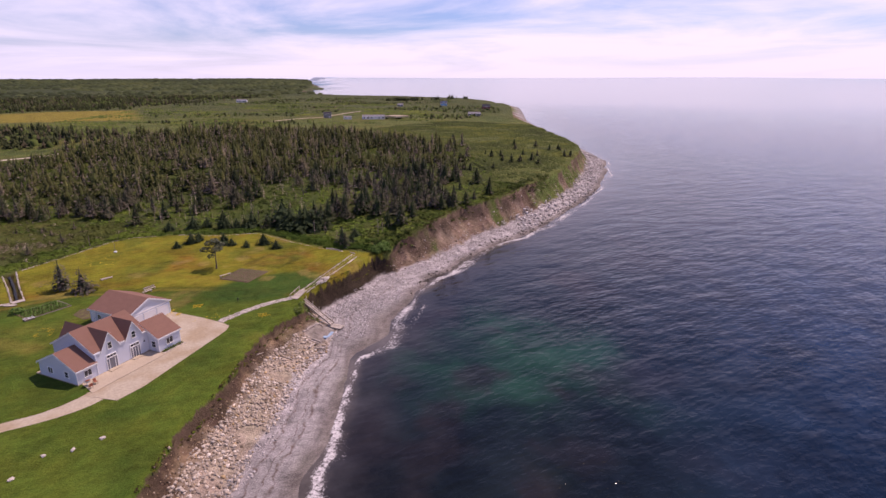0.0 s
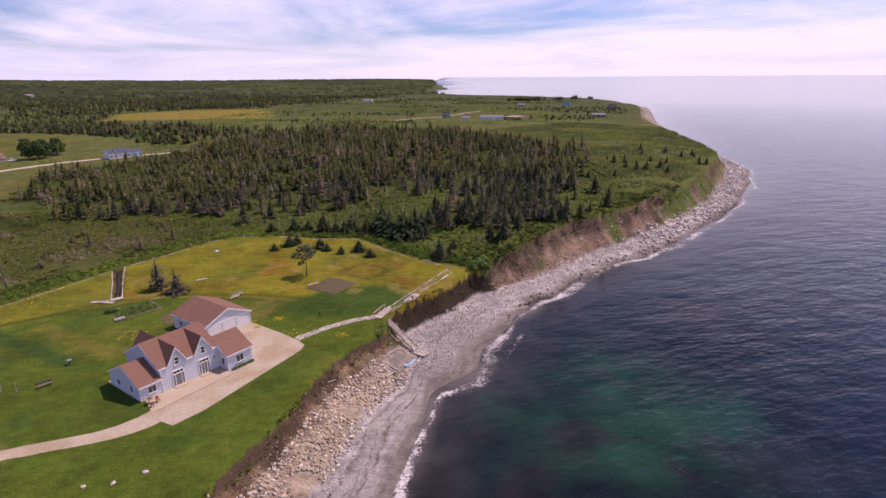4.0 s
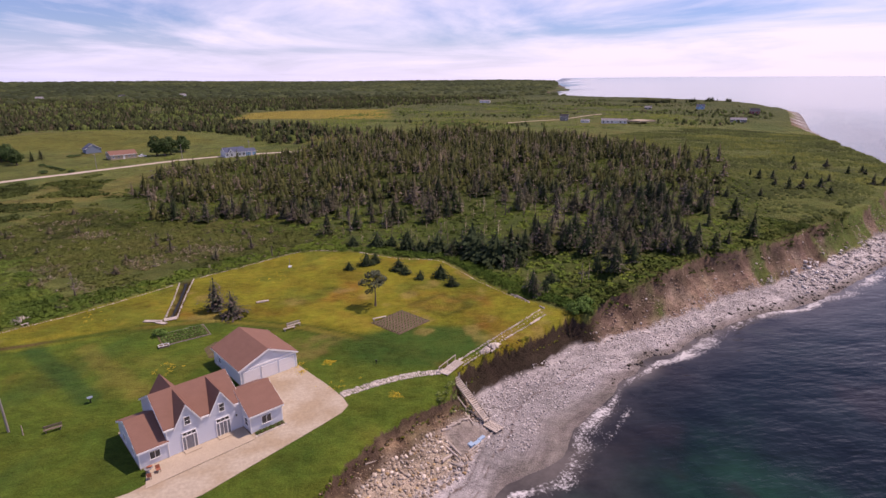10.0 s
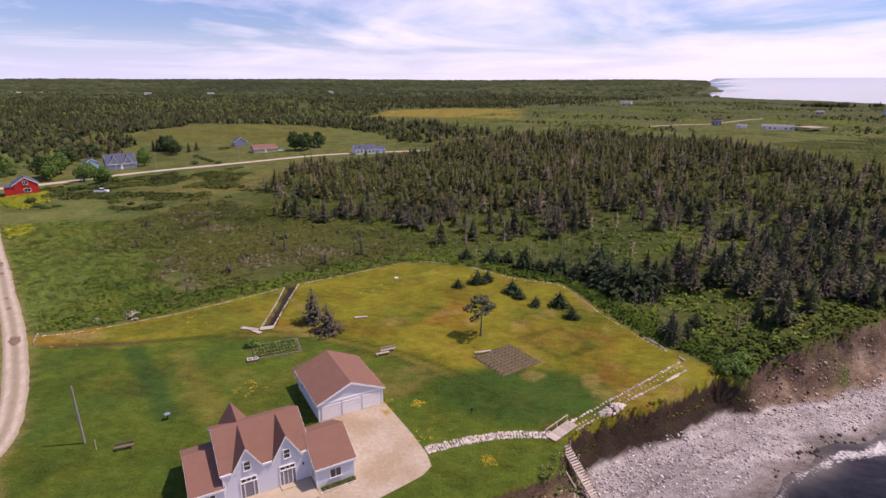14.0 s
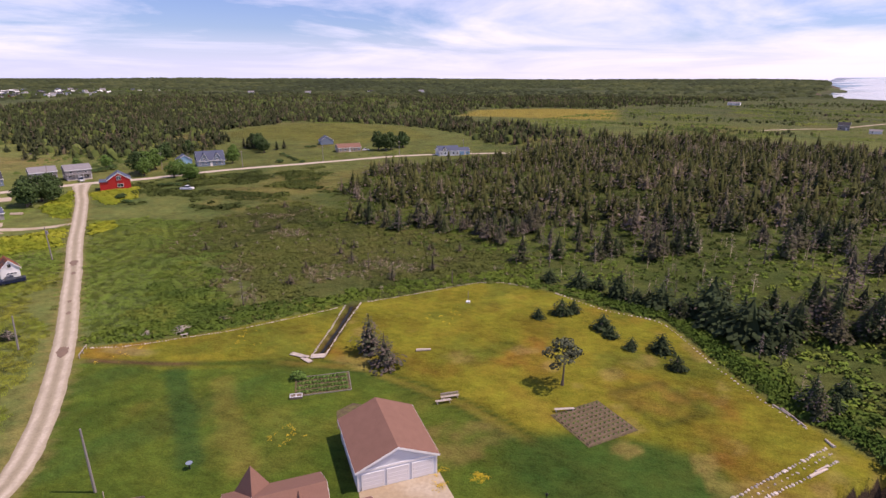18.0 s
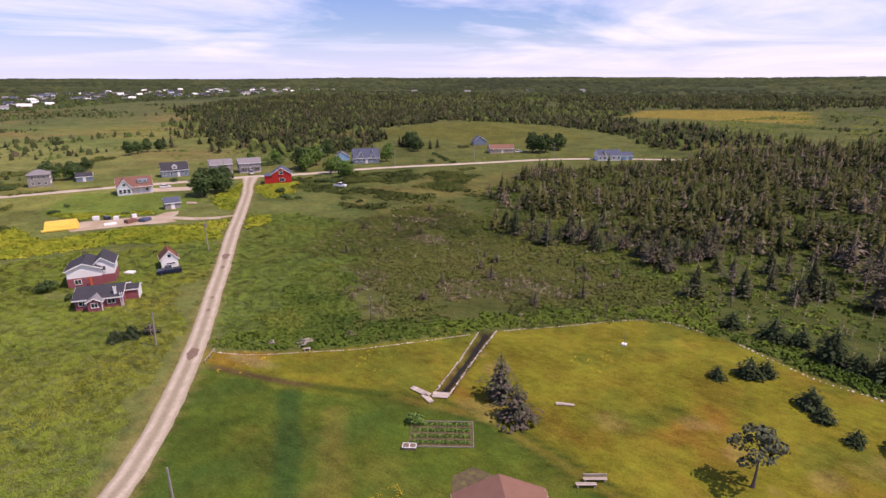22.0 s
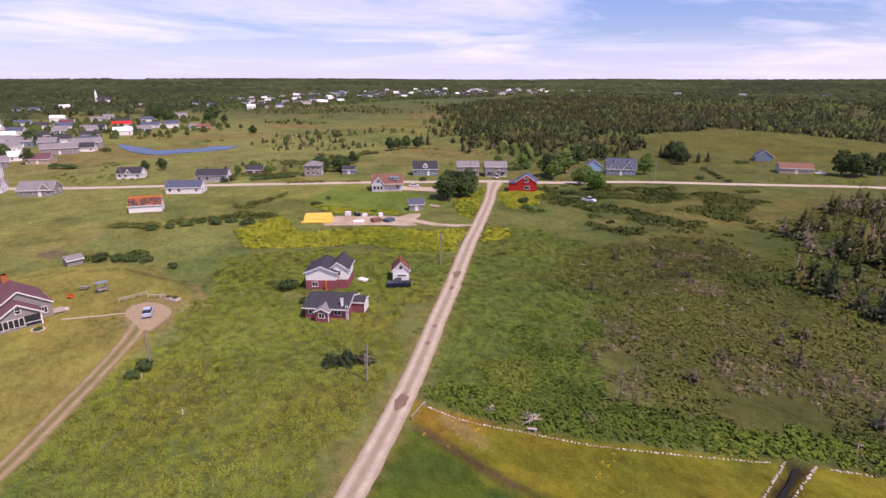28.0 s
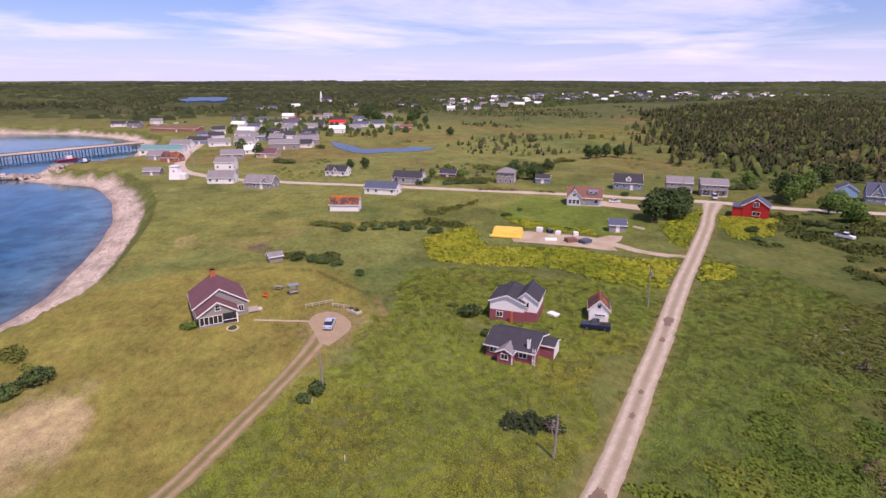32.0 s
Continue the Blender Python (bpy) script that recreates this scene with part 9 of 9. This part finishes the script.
utility_pole(-50.3, 64.2, 8.5, "grey utility pole standing on the mown lawn", -1.0, 30, False)
utility_pole(-91.2, 91.2, 6.4, "leaning grey pole beside stunted spruces", 2.0, 57, False)
utility_pole(-129, 134.6, 9.0, "grey utility pole with a transformer by the lane", -1.5, 57, False, True)
utility_pole(-116.8, 65.4, 6.6, "plain grey pole beside the dirt track", -2.0, 57, False)
for x, y in ((-62, 368), (-99, 352), (-134, 318), (-166, 287), (-203, 272), (-222, 223), (-258, 165), (-279, 129), (-303, 90), (-329, 50), (-368, 26), (-420, 20)):
    utility_pole(x, y, 9.0, "grey roadside utility pole with a crossarm")
lamp = thing("marker_stake", pose(-47.9, 63.0, 0), "short yellowish stake beside the lawn pole", "stake")
part("stake", boxes((-0.05, 0.05, -0.05, 0.05, -0.1, 1.5)), M["siding_tan"], lamp)
lamp = thing("marker_stake", pose(-99, 66, 0), "short white marker stake in the grass", "stake")
part("stake", boxes((-0.04, 0.04, -0.04, 0.04, -0.1, 0.9)), M["trim"], lamp)
lamp = thing("marker_stake", pose(-113.6, 63.4, 0), "short white marker stake by the pole", "stake")
part("stake", boxes((-0.04, 0.04, -0.04, 0.04, -0.1, 0.8)), M["trim"], lamp)


# ---------------------------------------------------------------- vehicles
def vehicle(name, x, y, turn, paint, label, L=4.5, W=1.78, H=1.45, pickup=False):
    root = thing(name, pose(x, y, zat(x, y) + 0.1, 0, 0, turn), label, "truck" if pickup else "car")
    hood, h0 = 0.72 * H / 1.45, 0.28
    if pickup:
        prof = [(-L / 2, h0), (L / 2, h0), (L / 2, 0.85), (L / 2 - 0.1, 1.02), (L * 0.24, 1.1), (-L / 2, 1.1)]
        cab = [(L * 0.24, 1.08), (L * 0.13, 1.78), (-L * 0.10, 1.8), (-L * 0.13, 1.08)]
    else:
        prof = [(-L / 2, h0 + 0.05), (L / 2, h0), (L / 2, 0.62), (L / 2 - 0.15, 0.8), (L * 0.2, 0.92), (-L * 0.42, 0.95), (-L / 2, 0.85)]
        cab = [(L * 0.22, 0.9), (L * 0.07, H), (-L * 0.24, H), (-L * 0.4, 0.93)]

    def side(pr, w0, w1):
        bm = bmesh.new()
        n = len(pr)
        zs = [p[1] for p in pr]
        lo, hi = min(zs), max(zs)
        a = [bm.verts.new((px, -(w0 + (w1 - w0) * (pz - lo) / (hi - lo)), pz)) for px, pz in pr]
        b = [bm.verts.new((px, w0 + (w1 - w0) * (pz - lo) / (hi - lo), pz)) for px, pz in pr]
        bm.faces.new(a)
        bm.faces.new(b[::-1])
        for i in range(n):
            bm.faces.new((a[i], b[i], b[(i + 1) % n], a[(i + 1) % n]))
        bmesh.ops.recalc_face_normals(bm, faces=list(bm.faces))
        return bm

    body = part("body", bevelled(side(prof, W / 2, W / 2 - 0.06), 0.06, 2), M[paint], root)
    part("cabin", bevelled(side(cab, W / 2 - 0.08, W / 2 - 0.26), 0.05, 2), M["glass"], root, "dark glazed cabin")
    top = cab[1][1]
    part("roof", bevelled(boxes((cab[2][0] - 0.02, cab[1][0] + 0.02, -W / 2 + 0.25, W / 2 - 0.25, top - 0.02, top + 0.05)), 0.03, 1), M[paint], root)
    if pickup:
        part("bed", boxes((-L / 2 + 0.12, -L * 0.15, -W / 2 + 0.16, W / 2 - 0.16, 1.09, 1.115)), M["black"], root)
    for sx in (-L * 0.31, L * 0.31):
        for sy in (-W / 2 + 0.02, W / 2 - 0.22):
            r = 0.38 if pickup else 0.32
            m = Matrix.Translation((sx, sy, r - 0.1)) @ Matrix.Rotation(-math.pi / 2, 4, "X")
            w = part("wheel", cylinder(bmesh.new(), 0, 0, 0, 0.2, r, r, 16, m), M["tyre"], root)
            part("rim", cylinder(bmesh.new(), 0, 0, -0.01, 0.21, r * 0.6, r * 0.6, 12, m), M["chrome"], w)
    for sy in (-W / 2 + 0.15, W / 2 - 0.45):
        part("headlight", boxes((L / 2 - 0.05, L / 2 + 0.02, sy, sy + 0.3, 0.58, 0.7)), M["glass_pale"], root)
        part("tail_light", boxes((-L / 2 - 0.02, -L / 2 + 0.05, sy, sy + 0.3, 0.7, 0.85)), M["car_red"], root)
    return root


vehicle("pickup_truck", -123.0, 118.0, 235, "truck_navy", "dark navy pickup truck parked before a white shed", 5.5, 1.95, pickup=True)
vehicle("car", -140.2, 69.4, 162, "car_blue", "silver-blue saloon car parked on the dirt turnaround", 4.6)
vehicle("car", -221.5, 190.5, 60, "car_silver", "silver car parked on the pale pad", 4.4)
vehicle("car", -126.5, 368, 36, "car_white", "white car parked by the bungalow", 4.6)
vehicle("pickup_truck", -155.5, 226.5, 10, "car_white", "white pickup truck parked in the field", 5.4, 1.9, pickup=True)
vehicle("car", -215.5, 233.5, 145, "car_white", "white van before the grey houses", 4.8, 1.9, 2.0)
vehicle("car", -287, 118.5, 57, "car_red", "dark red car parked by a porch", 4.4)
for i, (x, y, c) in enumerate(((-690, -35, "car_white"), (-700, -30, "car_silver"), (-712, -20, "car_white"), (-724, -12, "truck_navy"), (-680, -42, "car_red"), (-665, -50, "car_white"))):
    vehicle("car", x, y, 40 + 20 * i, c, {"car_white": "white", "car_silver": "silver", "truck_navy": "dark", "car_red": "red"}[c] + " car parked beyond the bay", 4.8)

# ---------------------------------------------------------------- round the cottage and storage yard
frame_ = thing("swing_frame", pose(-160.0, 64.0, 0.02, 0, 0, 105), "grey-blue timber garden swing with a canopy", "garden swing")
for sx in (-1.0, 1.0):
    for sy in (-0.7, 0.7):
        part("leg", boxes((sx - 0.06, sx + 0.06, sy - 0.06, sy + 0.06, -0.05, 2.2)), M["siding_slate"], frame_)
part("canopy", boxes((-1.2, 1.2, -0.8, 0.8, 2.2, 2.3)), M["siding_slate"], frame_)
part("seat", boxes((-0.85, 0.85, -0.25, 0.25, 0.5, 0.56)), M["timber"], frame_)
part("backrest", boxes((-0.85, 0.85, 0.22, 0.28, 0.56, 1.1)), M["timber"], frame_)
pic = thing("picnic_table", pose(-164.2, 61.0, 0.02, 0, 0, 60), "weathered picnic table on the mown grass", "picnic table")
part("tabletop", boxes((-0.95, 0.95, -0.4, 0.4, 0.7, 0.75)), M["siding_grey"], pic)
for s in (-0.75, 0.55):
    part("seat", boxes((-0.95, 0.95, s, s + 0.22, 0.42, 0.46)), M["siding_grey"], pic)
for x in (-0.7, 0.6):
    part("leg", boxes((x, x + 0.09, -0.65, 0.65, 0.34, 0.42), (x, x + 0.09, -0.5, -0.4, 0, 0.7), (x, x + 0.09, 0.4, 0.5, 0, 0.7)), M["siding_grey"], pic)
ob = thing("orange_bench", pose(-160.2, 57.9, 0.02, 0, 0, 40), "bright orange low garden seat", "bench")
part("seat", boxes((-0.7, 0.7, -0.3, 0.3, 0.3, 0.36)), M["orange"], ob)
part("backrest", boxes((-0.7, 0.7, 0.25, 0.31, 0.36, 0.85)), M["orange"], ob)
for x in (-0.6, 0.52):
    part("leg", boxes((x, x + 0.08, -0.28, 0.28, 0, 0.3)), M["orange"], ob)
fn = thing("rail_fence", pose(-151.3, 68.7, 0, 0, 0, 100), "weathered two-rail fence by the turnaround", "fence")
for i in range(5):
    part("post", boxes((-2.9 + 1.45 * i - 0.06, -2.9 + 1.45 * i + 0.06, -0.06, 0.06, -0.1, 1.0)), M["timber"], fn)
for z in (0.45, 0.85):
    part("rail", boxes((-2.95, 2.95, -0.04, 0.04, z, z + 0.1)), M["timber"], fn)
fn = thing("rail_fence", pose(-148.8, 72.9, 0, 0, 0, 55), "weathered two-rail fence by the turnaround", "fence")
for i in range(4):
    part("post", boxes((-2.0 + 1.33 * i - 0.06, -2.0 + 1.33 * i + 0.06, -0.06, 0.06, -0.1, 0.9)), M["timber"], fn)
for z in (0.4, 0.75):
    part("rail", boxes((-2.05, 2.05, -0.04, 0.04, z, z + 0.1)), M["timber"], fn)
pl = thing("planter", pose(-145.6, 75.2, 0, 0, 0, 30), "timber planter filled with low shrubs", "planter")
part("box", boxes((-1.6, 1.6, -0.7, 0.7, 0, 0.5)), M["timber"], pl)
share("foliage", crown_mesh("foliage", leafy(570, [(-1, 0, 0.5, 0.6, 0.5, 0.4), (0.5, 0.1, 0.5, 0.8, 0.5, 0.45)], 90, 0.2), M["leaf_dark"]), pl, Matrix.Identity(4))
rk = thing("rockery", pose(-145.0, 51.5, 0), "low ring of stones and plants before the cottage", "rockery")
for i in range(14):
    a = i / 14 * 6.28
    share("stone", STONES[i % 6], rk, Matrix.Translation((1.2 * math.cos(a), 1.0 * math.sin(a), 0.1)) @ Matrix.Diagonal((0.5, 0.45, 0.4, 1)))
share("foliage", crown_mesh("foliage", leafy(571, [(0, 0, 0.1, 0.9, 0.8, 0.4)], 60, 0.2), M["leaf_dark"]), rk, Matrix.Identity(4))
tree("shrub", -147.6, 43.6, trunk_mesh("trunk", 0.8, 0.06, M["bark"], 0, 9), crown_mesh("crown", leafy(572, [(0, 0, 0.6, 1.2, 1.8, 0.8)], 160, 0.25), M["leaf"]), "green shrub against the cottage wall", "shrub")

stack = thing("trap_stack", pose(-190.5, 130.5, 0.1, 0, 0, 57), "big stack of gear under yellow netting", "stack")
bm = prism([(-2.9, 0), (3.0, 0), (2.5, 1.3), (2.0, 2.25), (-1.7, 2.35), (-2.4, 1.4)], -4.7, 4.6)
for v in bm.verts:
    v.co.x *= 1 - 0.05 * v.co.z
bmesh.ops.subdivide_edges(bm, edges=list(bm.edges), cuts=4, use_grid_fill=True)
g = rng(585)
for v in bm.verts:
    v.co += Vector((g.normal(), g.normal(), g.normal())) * 0.05
part("net_cover", bm, M["yellow"], stack, "yellow netting draped over the gear")
part("front_row", bevelled(boxes((-5.2, 4.4, -3.9, -2.8, 0, 0.6)), 0.1, 1), M["yellow"], stack)
for i, (x, y, w, d, h, mat, nm, label) in enumerate(((-191.4, 141.9, 1.8, 1.4, 1.4, "trim", "crate", "white plastic tub in the storage yard"), (-181.6, 140.5, 3.6, 2.2, 0.5, "trim", "tarpaulin", "flat white tarpaulin on the gravel"), (-178.1, 145.2, 3.2, 2.4, 1.2, "shingle_red", "crate", "dull red crate in the storage yard"), (-175.8, 148.6, 3.4, 2.6, 1.1, "shingle_blue", "crate", "blue-grey crate in the storage yard"), (-187.0, 146.0, 2.0, 1.4, 1.0, "car_white", "tub", "white tub beside green bushes"), (-184.0, 150.5, 1.5, 1.5, 1.1, "car_white", "tub", "white tub beside green bushes"), (-189.4, 144.4, 2.4, 1.2, 1.2, "truck_navy", "crate", "dark crate beside green bushes"), (-131.5, 113.5, 2.2, 1.6, 0.5, "trim", "tarpaulin", "crumpled white tarpaulin on the grass"))):
    tagged(part(nm, bevelled(boxes((-w / 2, w / 2, -d / 2, d / 2, 0, h)), 0.12, 2), M[mat], None, m=pose(x, y, zat(x, y), 0, 0, 40 + 23 * i)), label, nm)
hull = thing("dinghy", pose(-184.5, 174.0, 0.1, 0, 0, 20), "upturned pale dinghy on the lawn", "boat")
part("hull", bevelled(prism([(-0.8, 0), (0.8, 0), (0.55, 0.5), (0, 0.65), (-0.55, 0.5)], -1.9, 1.9), 0.08, 2), M["siding_tan"], hull)

# ---------------------------------------------------------------- harbour
patch("pond", [(-483, 115), (-455, 112.5), (-431, 114), (-408, 120), (-399.5, 127), (-404, 139), (-402, 152), (-405, 168), (-417, 179), (-429, 165), (-420, 155), (-424.5, 143), (-422, 133), (-428, 128), (-445, 126), (-462, 121)], M["pond"], "blue marsh pond among the rushes", "pond", 0.3, 0.6)
patch("lake", [(-1290, -66), (-1330, -30), (-1280, -14), (-1320, 4), (-1440, 8), (-1560, 2), (-1590, -40), (-1560, -86), (-1470, -78), (-1400, -92)], M["pond"], "blue lake before the distant woods", "lake", float(rise(np.array([-1250.0, -1225, -1500, -1760, -1790, -1500, -1500]), np.array([-90.0, 8, 20, -20, -130, -110, -50])).max()) + 0.1, 6.0)
wharf = thing("wharf", pose(-545, -30, -2.4, 0, 0, -50), "long grey timber wharf with rows of piles", "wharf")
for i in range(14):
    part("deck_section", boxes((9 * i, 9 * i + 8.9, -8, 8, -0.4, 0)), M["timber"], wharf)
    for y in (-7.6, -2.5, 2.5, 7.6):
        part("pile", cylinder(bmesh.new(), 9 * i + 4, y, -6.5, -0.4, 0.35, 0.3, 8), M["old_wood"], wharf)
for y in (-8.2, 7.8):
    part("kerb_beam", boxes((0, 126, y, y + 0.4, 0, 0.4)), M["old_wood"], wharf)
for i in range(7):
    part("bollard", cylinder(bmesh.new(), 10 + 16 * i, -7, 0, 0.8, 0.3, 0.3, 8), M["black"], wharf)


def boat(x, y, turn, L, hullmat, label):
    root = thing("fishing_boat", pose(x, y, SEA - 0.4, 0, 0, turn), label, "boat", "boats in the harbour")
    bm = bmesh.new()
    rows = []
    for i in range(7):
        t = i / 6
        w = 0.17 * L * (1 - max(0, t - 0.55) ** 2 * 4.6)
        rows.append([bm.verts.new((L * (t - 0.5), s * w * k, z)) for s, k, z in ((-1, 1, 1.5 + 0.9 * t * t), (-1, 0.75, 0), (1, 0.75, 0), (1, 1, 1.5 + 0.9 * t * t))])
    for a, b in zip(rows, rows[1:]):
        for k in range(4):
            bm.faces.new((a[k], a[(k + 1) % 4], b[(k + 1) % 4], b[k]))
    bm.faces.new(rows[0][::-1])
    bm.faces.new(rows[-1])
    bmesh.ops.recalc_face_normals(bm, faces=list(bm.faces))
    part("hull", bm, M[hullmat], root)
    part("wheelhouse", bevelled(boxes((L * 0.02, L * 0.25, -0.1 * L, 0.1 * L, 1.6, 3.6)), 0.08), M["trim"], root)
    part("window_band", boxes((L * 0.25, L * 0.255, -0.09 * L, 0.09 * L, 2.6, 3.2)), M["glass"], root)
    part("mast", cylinder(bmesh.new(), L * 0.1, 0, 3.5, 6.5, 0.08, 0.05, 6), M["trim"], root)
    return root


boat(-474, -62, 128, 13, "car_red", "red-hulled fishing boat moored at the wharf")
boat(-440, -40, 80, 8, "car_white", "small white boat in the harbour")
boat(-418, -34, 60, 6, "car_white", "small white boat near the shore")
boat(-455, -48, 120, 9, "truck_navy", "dark-hulled boat at the wharf")
bw = rng(580)
q = np.concatenate([np.c_[-400 + 8 * bw.normal(size=260) * 0.35, -42 - 45 * bw.random(260)], np.c_[-398 - 22 * bw.random(120), -46 - 8 * bw.random(120)]])
scatter("breakwater", BOULDERS, q, 1.2 + 1.3 * bw.random(len(q)), shades(len(q), [(0.33, 0.28, 0.24), (0.42, 0.37, 0.33), (0.25, 0.22, 0.2)], [3, 2, 1], 581), M["wood_mass_stone"], "breakwater of brown quarry boulders", "breakwater", 582, z=np.maximum(SEA + 0.6 + 1.2 * bw.random(len(q)), land_z(q[:, 0], q[:, 1])))
